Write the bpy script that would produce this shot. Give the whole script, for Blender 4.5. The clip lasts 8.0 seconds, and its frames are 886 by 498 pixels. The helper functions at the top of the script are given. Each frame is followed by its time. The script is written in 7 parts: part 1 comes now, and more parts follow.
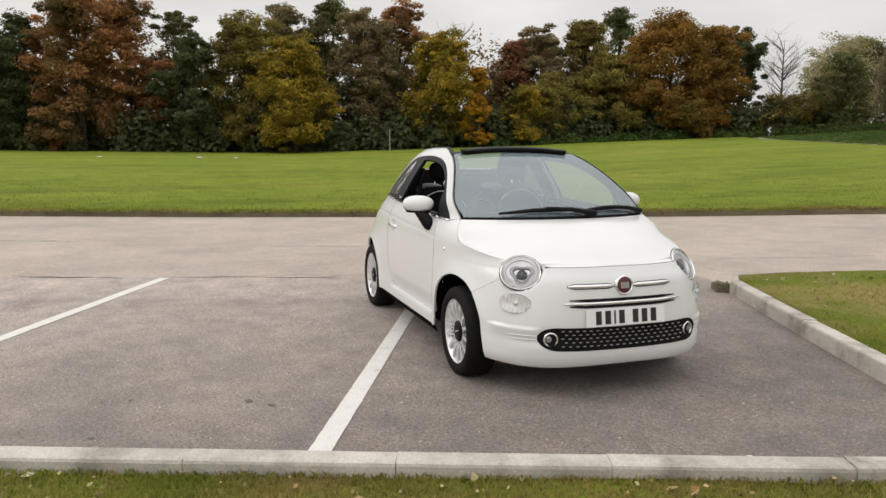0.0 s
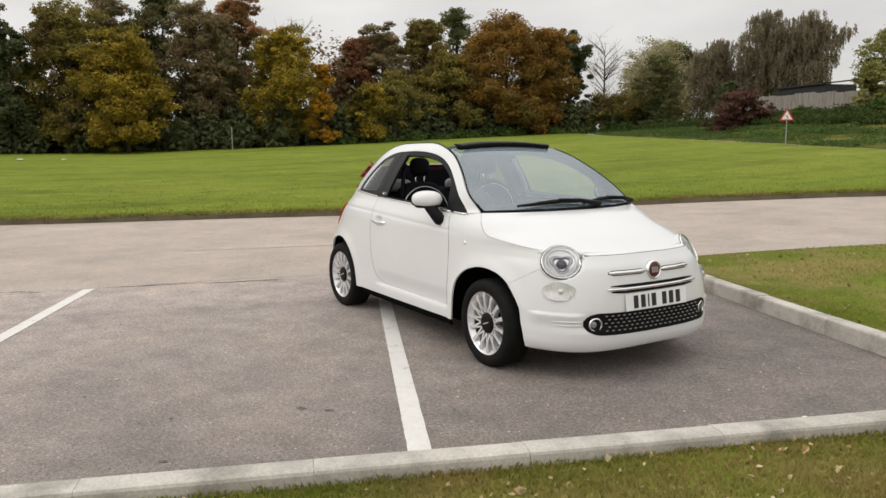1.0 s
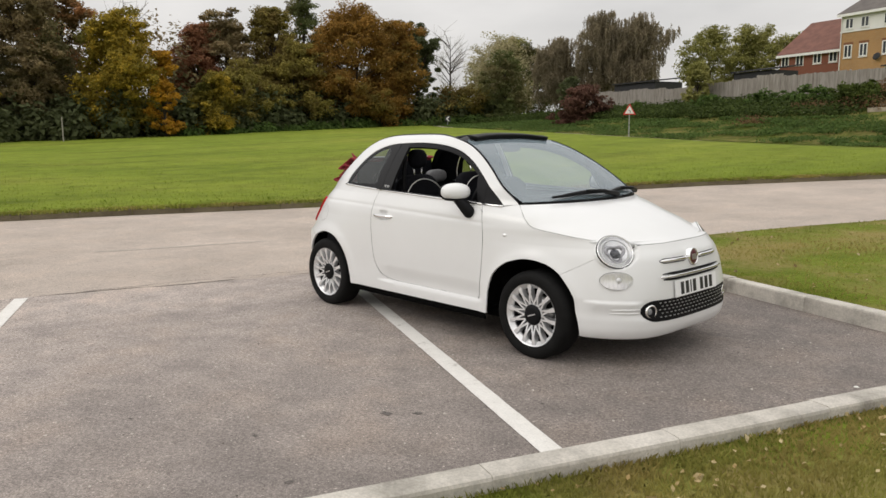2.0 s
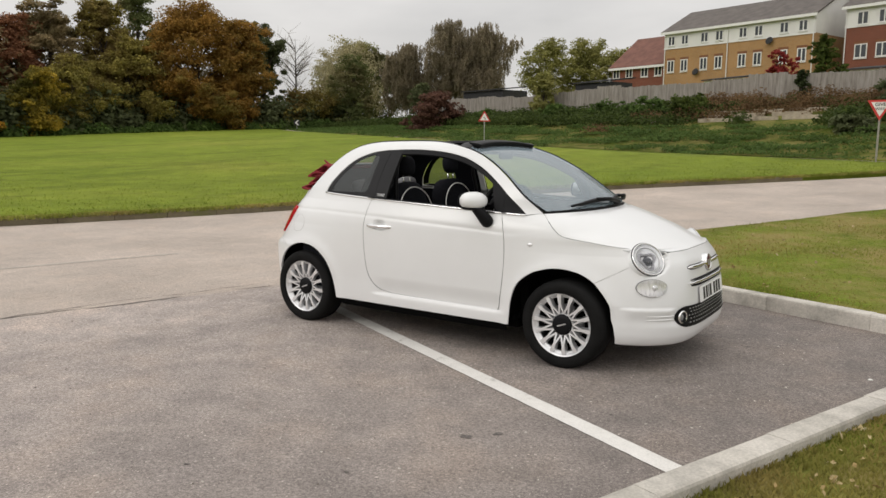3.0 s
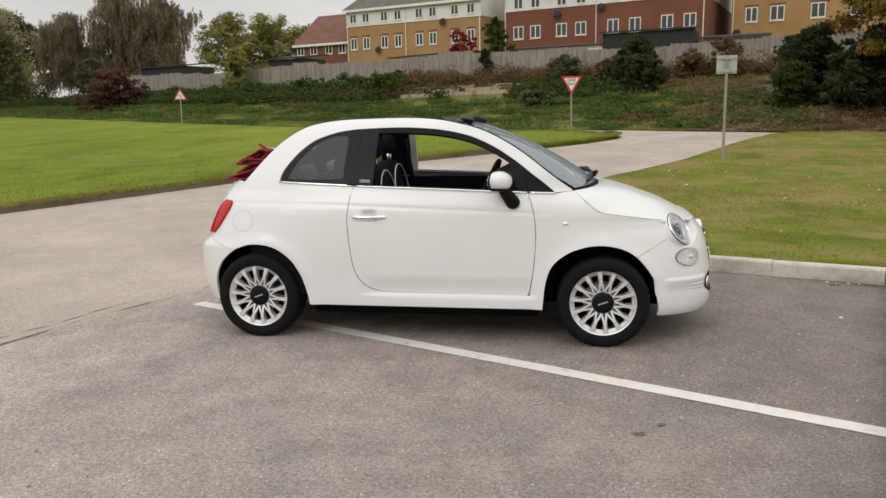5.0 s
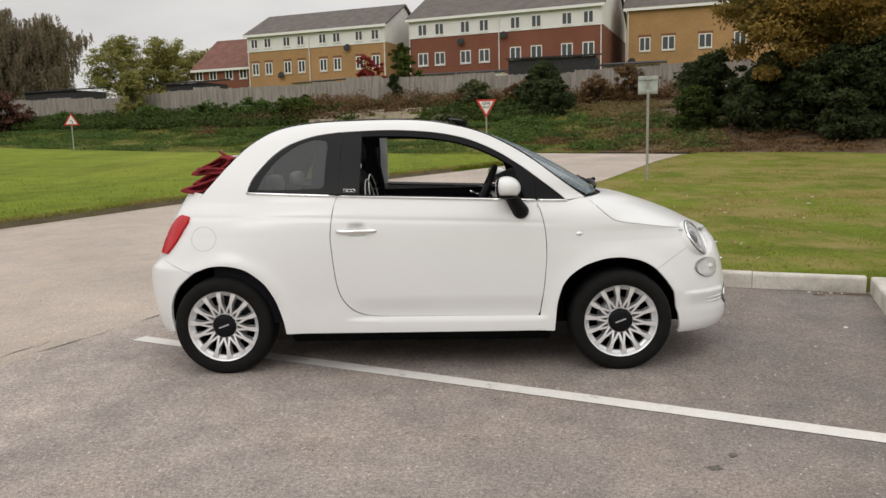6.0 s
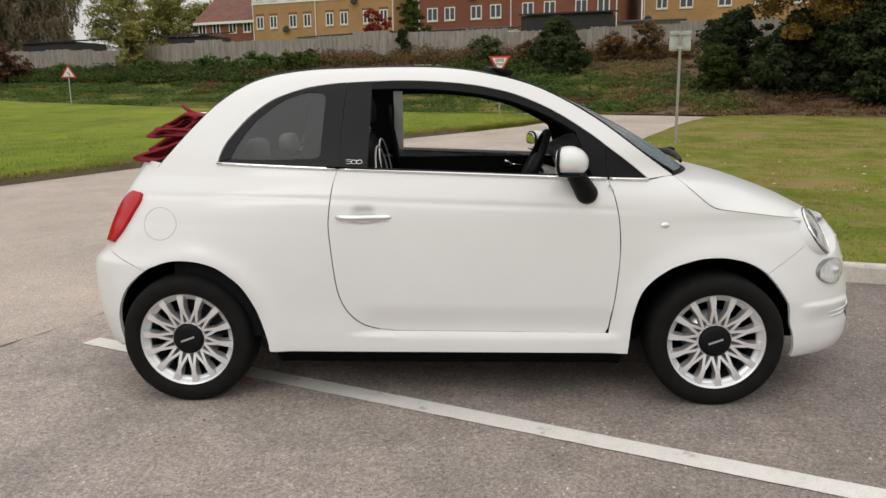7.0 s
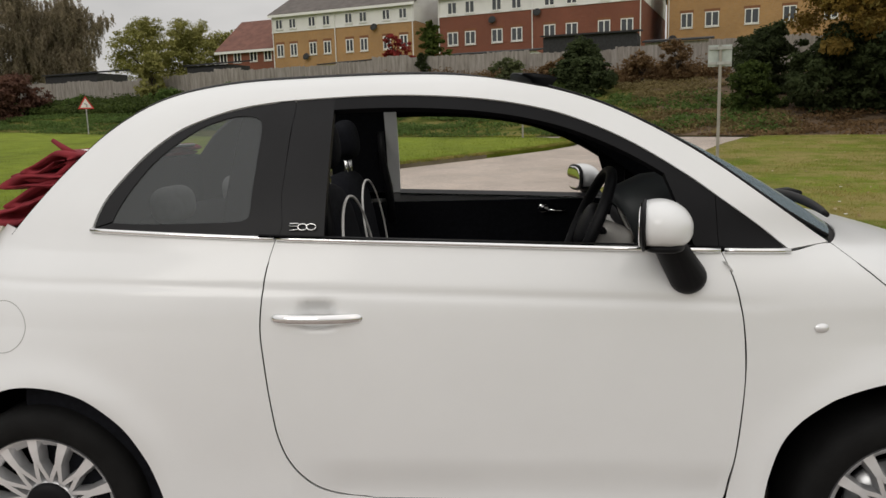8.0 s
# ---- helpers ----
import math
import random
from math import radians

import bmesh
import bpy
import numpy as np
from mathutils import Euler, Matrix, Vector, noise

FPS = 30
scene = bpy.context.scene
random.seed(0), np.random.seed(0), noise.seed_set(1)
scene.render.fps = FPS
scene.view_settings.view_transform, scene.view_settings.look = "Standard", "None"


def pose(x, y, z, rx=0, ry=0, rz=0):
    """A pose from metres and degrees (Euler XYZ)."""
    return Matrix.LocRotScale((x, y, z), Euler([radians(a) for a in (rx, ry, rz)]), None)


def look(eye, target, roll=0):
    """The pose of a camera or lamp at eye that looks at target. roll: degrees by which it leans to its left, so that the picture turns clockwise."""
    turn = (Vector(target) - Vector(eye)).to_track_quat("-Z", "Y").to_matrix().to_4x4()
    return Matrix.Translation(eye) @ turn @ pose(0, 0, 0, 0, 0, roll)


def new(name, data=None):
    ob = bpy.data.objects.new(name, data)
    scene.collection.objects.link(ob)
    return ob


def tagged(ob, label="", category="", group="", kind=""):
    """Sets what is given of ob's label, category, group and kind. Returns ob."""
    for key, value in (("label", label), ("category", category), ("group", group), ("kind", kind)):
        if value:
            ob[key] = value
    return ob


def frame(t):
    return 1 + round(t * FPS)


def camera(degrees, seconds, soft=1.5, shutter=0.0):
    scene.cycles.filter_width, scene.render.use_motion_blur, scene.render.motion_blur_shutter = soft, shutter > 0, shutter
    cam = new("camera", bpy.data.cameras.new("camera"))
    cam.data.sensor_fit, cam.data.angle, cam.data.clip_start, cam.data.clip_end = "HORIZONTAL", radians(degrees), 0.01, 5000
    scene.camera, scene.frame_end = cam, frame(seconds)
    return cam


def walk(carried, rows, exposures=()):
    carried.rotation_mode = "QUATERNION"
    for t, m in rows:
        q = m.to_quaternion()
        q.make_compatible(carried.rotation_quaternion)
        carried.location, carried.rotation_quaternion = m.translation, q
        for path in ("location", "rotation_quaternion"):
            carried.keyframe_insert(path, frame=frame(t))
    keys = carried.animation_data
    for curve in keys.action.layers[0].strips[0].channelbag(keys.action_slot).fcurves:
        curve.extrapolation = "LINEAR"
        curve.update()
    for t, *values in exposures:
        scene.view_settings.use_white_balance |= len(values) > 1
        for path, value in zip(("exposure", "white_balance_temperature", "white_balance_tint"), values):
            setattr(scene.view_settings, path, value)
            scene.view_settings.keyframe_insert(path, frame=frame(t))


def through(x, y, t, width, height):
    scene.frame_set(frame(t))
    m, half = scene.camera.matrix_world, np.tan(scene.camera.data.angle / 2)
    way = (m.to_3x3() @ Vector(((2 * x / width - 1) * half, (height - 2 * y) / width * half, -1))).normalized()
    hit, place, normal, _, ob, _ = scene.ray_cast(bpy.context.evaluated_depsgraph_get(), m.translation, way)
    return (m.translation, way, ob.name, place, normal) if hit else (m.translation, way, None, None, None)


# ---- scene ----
cam = camera(61.3, 8.0, soft=1.5)
PATH = [
    (0, (6.745, -2.391, 1.455), (4.869, -1.749, 1.191), 0.2),
    (0.5, (6.52, -2.979, 1.413), (4.723, -2.144, 1.14), 0.3),
    (1, (6.242, -3.507, 1.435), (4.551, -2.474, 1.165), -0.4),
    (1.5, (5.807, -3.998, 1.451), (4.244, -2.783, 1.17), -0.3),
    (1.7, (5.643, -4.222, 1.439), (4.132, -2.945, 1.148), -0.3),
    (2.8, (4.523, -4.974, 1.44), (3.332, -3.392, 1.164), 0.2),
    (3, (4.325, -5.118, 1.455), (3.211, -3.481, 1.174), 0.3),
    (3.5, (3.754, -5.285, 1.446), (2.81, -3.545, 1.162), -1.0),
    (4, (3.157, -5.449, 1.461), (2.363, -3.635, 1.175), -0.7),
    (4.5, (2.613, -5.54, 1.465), (2.055, -3.646, 1.148), -0.9),
    (5, (2.096, -5.463, 1.458), (1.759, -3.521, 1.114), -1.1),
    (5.2, (1.922, -5.429, 1.433), (1.675, -3.468, 1.125), -0.9),
    (6.3, (1.393, -4.694, 1.302), (1.319, -2.715, 1.024), -1.5),
    (6.5, (1.367, -4.469, 1.31), (1.261, -2.499, 0.98), -1.3),
    (7, (1.288, -3.888, 1.306), (1.192, -1.927, 0.922), -0.6),
    (7.5, (1.289, -3.26, 1.3), (1.192, -1.3, 0.917), -1.7),
    (8, (1.281, -2.632, 1.31), (1.122, -0.665, 0.99), -1.6),
]
walk(cam, [(t, look(eye, target, roll)) for t, eye, target, roll in PATH],
     [(0, 0.07), (1.5, 0.07), (3, 0.0), (4.5, 0.0), (6.5, -0.02), (7.5, -0.07), (8, -0.22)])

# ---- world, sun, exposure ----
scene.view_settings.exposure = 0.0
world = bpy.data.worlds.new("overcast_sky")
scene.world = world
world.use_nodes = True
wt = world.node_tree
wt.nodes.clear()
w_out = wt.nodes.new("ShaderNodeOutputWorld")
w_bg = wt.nodes.new("ShaderNodeBackground")
w_sky = wt.nodes.new("ShaderNodeTexSky")
w_sky.sky_type = "NISHITA"
w_sky.sun_disc = False
w_sky.sun_elevation = radians(38)
w_sky.sun_rotation = radians(150)
w_sky.air_density, w_sky.dust_density = 1.0, 4.0
w_co = wt.nodes.new("ShaderNodeTexCoord")
w_map = wt.nodes.new("ShaderNodeMapping")
w_map.inputs["Scale"].default_value = (1.0, 1.0, 3.2)
w_noise = wt.nodes.new("ShaderNodeTexNoise")
w_noise.inputs["Scale"].default_value, w_noise.inputs["Detail"].default_value = 2.6, 6.0
w_ramp = wt.nodes.new("ShaderNodeValToRGB")
w_ramp.color_ramp.elements[0].position, w_ramp.color_ramp.elements[0].color = 0.32, (7.0, 6.85, 6.7, 1)
w_ramp.color_ramp.elements[1].position, w_ramp.color_ramp.elements[1].color = 0.70, (9.6, 9.3, 9.0, 1)
w_mix = wt.nodes.new("ShaderNodeMix")
w_mix.data_type = "RGBA"
w_mix.inputs["Factor"].default_value = 0.93
wt.links.new(w_co.outputs["Generated"], w_map.inputs["Vector"])
wt.links.new(w_map.outputs["Vector"], w_noise.inputs["Vector"])
wt.links.new(w_noise.outputs["Fac"], w_ramp.inputs["Fac"])
wt.links.new(w_sky.outputs["Color"], w_mix.inputs["A"])
wt.links.new(w_ramp.outputs["Color"], w_mix.inputs["B"])
# an overcast dome is about three times as bright overhead as at the horizon
w_sep = wt.nodes.new("ShaderNodeSeparateXYZ")
w_grad = wt.nodes.new("ShaderNodeMapRange")
w_grad.inputs["From Min"].default_value, w_grad.inputs["From Max"].default_value = 0.0, 1.0
w_grad.inputs["To Min"].default_value, w_grad.inputs["To Max"].default_value = 0.84, 1.9
w_mul = wt.nodes.new("ShaderNodeVectorMath")
w_mul.operation = "SCALE"
wt.links.new(w_co.outputs["Generated"], w_sep.inputs[0])
wt.links.new(w_sep.outputs["Z"], w_grad.inputs["Value"])
wt.links.new(w_mix.outputs["Result"], w_mul.inputs[0])
wt.links.new(w_grad.outputs["Result"], w_mul.inputs["Scale"])
wt.links.new(w_mul.outputs["Vector"], w_bg.inputs["Color"])
w_bg.inputs["Strength"].default_value = 0.092
wt.links.new(w_bg.outputs["Background"], w_out.inputs["Surface"])

sun_data = bpy.data.lights.new("sun", "SUN")
sun_data.energy, sun_data.angle, sun_data.color = 0.55, radians(25), (1.0, 0.96, 0.9)
sun = new("sun", sun_data)
sun.matrix_world = look((0, 0, 30), (6.0, 10.4, 22.0))
tagged(sun, kind="structure")

# ---- materials ----
def rgb(r, g, b):
    return (r, g, b, 1.0)


class Nodes:
    """A small builder for node materials."""

    def __init__(self, name):
        self.m = bpy.data.materials.new(name)
        self.m.use_nodes = True
        self.t = self.m.node_tree
        self.b = self.t.nodes["Principled BSDF"]
        self.co = self.t.nodes.new("ShaderNodeTexCoord")

    def put(self, node, socket, value):
        s = node.inputs[socket]
        if isinstance(value, bpy.types.NodeSocket):
            self.t.links.new(value, s)
        else:
            s.default_value = value

    def set(self, **kw):
        for k, v in kw.items():
            self.put(self.b, k.replace("_", " "), v)
        return self

    def noise(self, scale, detail=4.0, rough=0.55, stretch=(1, 1, 1), world=True):
        mp = self.t.nodes.new("ShaderNodeMapping")
        mp.inputs["Scale"].default_value = stretch
        if world:
            geo = self.t.nodes.new("ShaderNodeNewGeometry")
            self.t.links.new(geo.outputs["Position"], mp.inputs["Vector"])
        else:
            self.t.links.new(self.co.outputs["Object"], mp.inputs["Vector"])
        n = self.t.nodes.new("ShaderNodeTexNoise")
        n.inputs["Scale"].default_value = scale
        n.inputs["Detail"].default_value = detail
        n.inputs["Roughness"].default_value = rough
        self.t.links.new(mp.outputs["Vector"], n.inputs["Vector"])
        return n.outputs["Fac"]

    def voronoi(self, scale, out="Distance"):
        geo = self.t.nodes.new("ShaderNodeNewGeometry")
        n = self.t.nodes.new("ShaderNodeTexVoronoi")
        n.inputs["Scale"].default_value = scale
        self.t.links.new(geo.outputs["Position"], n.inputs["Vector"])
        return n.outputs[out]

    def ramp(self, fac, *stops):
        n = self.t.nodes.new("ShaderNodeValToRGB")
        el = n.color_ramp.elements
        while len(el) < len(stops):
            el.new(0.5)
        for e, (p, c) in zip(el, stops):
            e.position = p
            e.color = c if hasattr(c, "__len__") else (c, c, c, 1)
        self.put(n, "Fac", fac)
        return n.outputs["Color"]

    def mix(self, fac, a, b, mode="MIX"):
        n = self.t.nodes.new("ShaderNodeMix")
        n.data_type, n.blend_type = "RGBA", mode
        self.put(n, "Factor", fac)
        self.put(n, "A", a)
        self.put(n, "B", b)
        return n.outputs["Result"]

    def math(self, op, a, b=0.0):
        n = self.t.nodes.new("ShaderNodeMath")
        n.operation = op
        self.put(n, 0, a)
        self.put(n, 1, b)
        return n.outputs[0]

    def island(self):
        return self.t.nodes.new("ShaderNodeNewGeometry").outputs["Random Per Island"]

    def object_random(self):
        return self.t.nodes.new("ShaderNodeObjectInfo").outputs["Random"]

    def bump(self, height, strength=0.3, distance=0.01):
        n = self.t.nodes.new("ShaderNodeBump")
        n.inputs["Strength"].default_value = strength
        n.inputs["Distance"].default_value = distance
        self.put(n, "Height", height)
        self.t.links.new(n.outputs["Normal"], self.b.inputs["Normal"])
        return self


def plain(name, color, rough=0.5, metal=0.0, spread=0.12, scale=8.0, bump=0.0, **kw):
    """A material of one colour with a little mottling."""
    n = Nodes(name)
    dark = tuple(c * (1 - spread) for c in color)
    light = tuple(min(1, c * (1 + spread)) for c in color)
    f = n.noise(scale)
    n.set(Base_Color=n.ramp(f, (0.3, rgb(*dark)), (0.7, rgb(*light))), Roughness=rough, Metallic=metal, **kw)
    if bump:
        n.bump(n.noise(scale * 6), bump, 0.01)
    return n.m


def asphalt(name, base, warm, fleck, worn=0.0, mottle=1.0):
    n = Nodes(name)
    grit = n.noise(140, 3, 0.7)
    stones = n.voronoi(120, "Color")
    big = n.noise(0.55, 5, 0.6)
    mid = n.noise(4.0, 5, 0.65)
    d = tuple(c * 0.85 for c in base)
    c = n.ramp(big, (0.30, rgb(*d)), (0.72, rgb(*warm)))
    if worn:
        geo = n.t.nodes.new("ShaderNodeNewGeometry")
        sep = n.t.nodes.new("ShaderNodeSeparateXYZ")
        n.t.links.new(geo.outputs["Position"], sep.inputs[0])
        # multiplies the colour by worn at low x, falling to 1 at high x
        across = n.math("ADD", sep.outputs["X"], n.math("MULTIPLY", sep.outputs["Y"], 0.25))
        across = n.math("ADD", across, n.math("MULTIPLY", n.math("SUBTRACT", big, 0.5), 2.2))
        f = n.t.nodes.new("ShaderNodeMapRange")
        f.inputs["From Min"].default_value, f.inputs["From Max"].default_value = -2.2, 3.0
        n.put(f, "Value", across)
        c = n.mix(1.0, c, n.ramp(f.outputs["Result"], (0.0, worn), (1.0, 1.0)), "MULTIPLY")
    c = n.mix(0.75 * mottle, c, n.ramp(mid, (0.25, 0.62), (0.6, 1.0), (0.8, 1.15)), "MULTIPLY")
    c = n.mix(0.6, c, n.ramp(grit, (0.30, 0.5), (0.52, 1.0), (0.72, fleck)), "MULTIPLY")
    blotch = n.noise(1.5, 4, 0.6)
    c = n.mix(0.6 * mottle, c, n.ramp(blotch, (0.34, rgb(0.80, 0.81, 0.83)), (0.5, 1.0), (0.68, rgb(1.24, 1.17, 1.10))), "MULTIPLY")
    coarse = n.noise(48, 5, 0.8)
    c = n.mix(0.75 * mottle, c, n.ramp(coarse, (0.36, 0.62), (0.5, 1.0), (0.64, 1.32)), "MULTIPLY")
    c = n.mix(0.85, c, n.ramp(stones, (0.1, 0.68), (0.55, 1.0), (0.90, 1.12), (0.96, 2.1)), "MULTIPLY")
    n.set(Base_Color=c, Roughness=n.ramp(mid, (0.3, 0.78), (0.7, 0.95)), Specular_IOR_Level=0.35)
    n.bump(n.math("ADD", n.math("ADD", grit, stones), coarse), 0.7, 0.008)
    return n.m


def leafy(name, *stops, rough=0.75, through=0.40, scale=0.35, low=0.72, other=None):
    """Leaves: hue by leaf and by clump. other: a second colour that takes over whole boughs."""
    n = Nodes(name)
    spread = n.ramp(n.noise(scale * 3.2, 3, 0.6), (0.36, 0.0), (0.66, 1.0))
    c = n.ramp(n.math("ADD", n.math("MULTIPLY", n.island(), 0.45), n.math("MULTIPLY", spread, 0.5)), *stops)
    if other:
        c = n.mix(n.ramp(n.noise(scale * 0.55, 3, 0.6), (0.47, 0.0), (0.62, 0.85)), c, rgb(*other))
    c = n.mix(0.7, c, n.ramp(n.noise(scale, 3), (0.32, low), (0.55, 1.0), (0.75, 1.4)), "MULTIPLY")
    tr = n.t.nodes.new("ShaderNodeBsdfTranslucent")
    n.put(tr, "Color", c)
    n.set(Base_Color=c, Roughness=rough, Specular_IOR_Level=0.1)
    mx = n.t.nodes.new("ShaderNodeMixShader")
    mx.inputs["Fac"].default_value = through
    n.t.links.new(n.b.outputs["BSDF"], mx.inputs[1])
    n.t.links.new(tr.outputs["BSDF"], mx.inputs[2])
    n.t.links.new(mx.outputs["Shader"], n.t.nodes["Material Output"].inputs["Surface"])
    return n.m


M = {}
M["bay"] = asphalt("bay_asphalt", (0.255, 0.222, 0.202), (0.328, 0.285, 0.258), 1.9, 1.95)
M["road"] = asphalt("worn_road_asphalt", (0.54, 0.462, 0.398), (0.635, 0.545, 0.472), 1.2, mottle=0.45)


def grass_ground(name, brown, tone=1.0):
    n = Nodes(name)
    big = n.noise(0.13, 4, 0.6)
    mid = n.noise(1.3, 5, 0.65)
    fine = n.noise(26, 4, 0.7)
    c = n.ramp(big, (0.25, rgb(0.165 * tone, 0.225 * tone, 0.022 * tone)), (0.55, rgb(0.225 * tone, 0.28 * tone, 0.034 * tone)), (0.8, rgb(0.285 * tone, 0.30 * tone, 0.05 * tone)))
    streak = n.noise(0.5, 4, 0.6, (0.9, 0.22, 1.0))
    c = n.mix(0.5, c, n.ramp(streak, (0.33, 0.55), (0.5, 1.0), (0.75, 1.15)), "MULTIPLY")
    c = n.mix(0.6, c, n.ramp(mid, (0.3, 0.55), (0.6, 1.05), (0.8, 1.3)), "MULTIPLY")
    c = n.mix(0.7, c, n.ramp(fine, (0.3, 0.5), (0.7, 1.3)), "MULTIPLY")
    if brown:
        patch = n.noise(0.9, 5, 0.7)
        c = n.mix(n.ramp(patch, (0.42, 0.0), (0.60, brown)), c, rgb(0.29, 0.235, 0.085))
    n.set(Base_Color=c, Roughness=0.9, Specular_IOR_Level=0.1)
    n.bump(fine, 0.8, 0.05)
    return n.m


M["turf"] = grass_ground("grass_turf", 0.0)
M["bank_turf"] = grass_ground("rough_bank_grass", 0.5, 0.42)
M["rough_turf"] = grass_ground("rough_leafy_turf", 0.95, 0.88)
M["blade"] = leafy("grass_blade", (0.0, rgb(0.19, 0.22, 0.038)), (0.45, rgb(0.265, 0.29, 0.055)), (0.75, rgb(0.37, 0.35, 0.10)), (1.0, rgb(0.52, 0.43, 0.21)), through=0.4, scale=1.2, low=0.8, other=(0.36, 0.285, 0.10))
M["field_blade"] = leafy("field_grass_blade", (0.0, rgb(0.12, 0.19, 0.016)), (0.6, rgb(0.22, 0.27, 0.03)), (1.0, rgb(0.30, 0.30, 0.06)), through=0.3, scale=0.4)


def concrete():
    n = Nodes("weathered_concrete")
    big = n.noise(2.2, 5, 0.6)
    fine = n.noise(70, 4, 0.7)
    c = n.ramp(big, (0.28, rgb(0.30, 0.28, 0.24)), (0.48, rgb(0.58, 0.545, 0.485)), (0.8, rgb(0.68, 0.64, 0.58)))
    c = n.mix(0.6, c, n.ramp(fine, (0.3, 0.6), (0.7, 1.15)), "MULTIPLY")
    c = n.mix(0.5, c, n.ramp(n.object_random(), (0.0, 0.8), (1.0, 1.1)), "MULTIPLY")
    c = n.mix(0.8, c, n.ramp(n.noise(4.5, 6, 0.65), (0.38, 0.74), (0.50, 0.97), (0.6, 1.04)), "MULTIPLY")
    n.set(Base_Color=c, Roughness=0.9)
    n.bump(fine, 0.4, 0.006)
    return n.m


M["concrete"] = concrete()


def mossy_kerb():
    n = Nodes("mossy_kerb_concrete")
    big = n.noise(1.1, 5, 0.65)
    c = n.ramp(big, (0.35, rgb(0.11, 0.09, 0.055)), (0.55, rgb(0.17, 0.145, 0.09)), (0.7, rgb(0.13, 0.13, 0.045)))
    n.set(Base_Color=n.mix(0.6, c, n.ramp(n.noise(40), (0.3, 0.6), (0.7, 1.2)), "MULTIPLY"), Roughness=0.95)
    n.bump(n.noise(30), 0.5, 0.01)
    return n.m


M["mossy"] = mossy_kerb()


def road_paint():
    n = Nodes("worn_white_line_paint")
    wear = n.noise(9, 6, 0.72)
    grit = n.noise(120, 3, 0.7)
    c = n.ramp(wear, (0.28, rgb(0.33, 0.31, 0.28)), (0.40, rgb(0.72, 0.70, 0.66)), (0.7, rgb(0.80, 0.78, 0.74)))
    c = n.mix(0.5, c, n.ramp(grit, (0.3, 0.65), (0.6, 1.0)), "MULTIPLY")
    n.set(Base_Color=c, Roughness=0.75)
    n.bump(grit, 0.4, 0.004)
    return n.m


M["paint_line"] = road_paint()


def brick(name, a, b, mortar):
    n = Nodes(name)
    mp = n.t.nodes.new("ShaderNodeMapping")
    n.t.links.new(n.co.outputs["UV"], mp.inputs["Vector"])
    br = n.t.nodes.new("ShaderNodeTexBrick")
    br.inputs["Scale"].default_value = 1.0
    br.inputs["Brick Width"].default_value, br.inputs["Row Height"].default_value = 0.225, 0.075
    br.inputs["Mortar Size"].default_value = 0.008
    n.put(br, "Color1", rgb(*a))
    n.put(br, "Color2", rgb(*b))
    n.put(br, "Mortar", rgb(*mortar))
    n.t.links.new(mp.outputs["Vector"], br.inputs["Vector"])
    c = n.mix(0.5, br.outputs["Color"], n.ramp(n.noise(0.5, 5), (0.3, 0.75), (0.7, 1.15)), "MULTIPLY")
    n.set(Base_Color=c, Roughness=0.88)
    return n.m


M["brick_buff"] = brick("buff_brick", (0.425, 0.232, 0.088), (0.36, 0.19, 0.068), (0.36, 0.27, 0.17))
M["brick_red"] = brick("red_brick", (0.215, 0.062, 0.035), (0.175, 0.05, 0.03), (0.22, 0.12, 0.08))
M["lintel"] = plain("dark_brick_lintel", (0.20, 0.085, 0.04), 0.9, spread=0.2, scale=6)
M["render"] = plain("white_render", (0.74, 0.73, 0.71), 0.85, spread=0.05, scale=0.8)
M["upvc"] = plain("white_window_frame", (0.78, 0.77, 0.75), 0.4, spread=0.03)
M["roof_grey"] = plain("grey_concrete_tiles", (0.115, 0.10, 0.09), 0.85, spread=0.25, scale=1.5, bump=0.3)
M["roof_red"] = plain("red_clay_tiles", (0.165, 0.072, 0.052), 0.85, spread=0.25, scale=1.5, bump=0.3)


def fence_wood():
    n = Nodes("weathered_fence_wood")
    streak = n.noise(3.0, 5, 0.65, (2.5, 2.5, 0.25))
    c = n.ramp(streak, (0.3, rgb(0.19, 0.165, 0.14)), (0.55, rgb(0.34, 0.31, 0.275)), (0.75, rgb(0.44, 0.41, 0.375)))
    c = n.mix(0.7, c, n.ramp(n.island(), (0, 0.75), (1, 1.15)), "MULTIPLY")
    n.set(Base_Color=c, Roughness=0.9)
    n.bump(streak, 0.4, 0.02)
    return n.m


M["fence"] = fence_wood()
M["bark"] = plain("bark", (0.055, 0.043, 0.032), 0.95, spread=0.35, scale=5, bump=0.6)
M["litter_ground"] = plain("leaf_litter_ground", (0.125, 0.082, 0.046), 0.98, spread=0.5, scale=6, bump=0.8)
M["plank"] = plain("pale_weathered_timber", (0.40, 0.34, 0.26), 0.9, spread=0.3, scale=3, bump=0.3)
M["soil"] = plain("bank_soil", (0.13, 0.095, 0.05), 0.98, spread=0.4, scale=0.9, bump=0.6)
M["bank_green"] = plain("overgrown_bank", (0.12, 0.16, 0.032), 0.98, spread=0.4, scale=2.2, bump=0.8)
M["galv"] = plain("galvanised_steel", (0.42, 0.42, 0.40), 0.5, 0.7)
M["pole"] = plain("grey_painted_pole", (0.33, 0.31, 0.27), 0.6, 0.2)
M["sign_white"] = plain("sign_white", (0.75, 0.74, 0.72), 0.5, spread=0.04)
M["sign_red"] = plain("sign_red", (0.55, 0.035, 0.03), 0.5, spread=0.05)
M["sign_black"] = plain("sign_black", (0.02, 0.02, 0.02), 0.5)
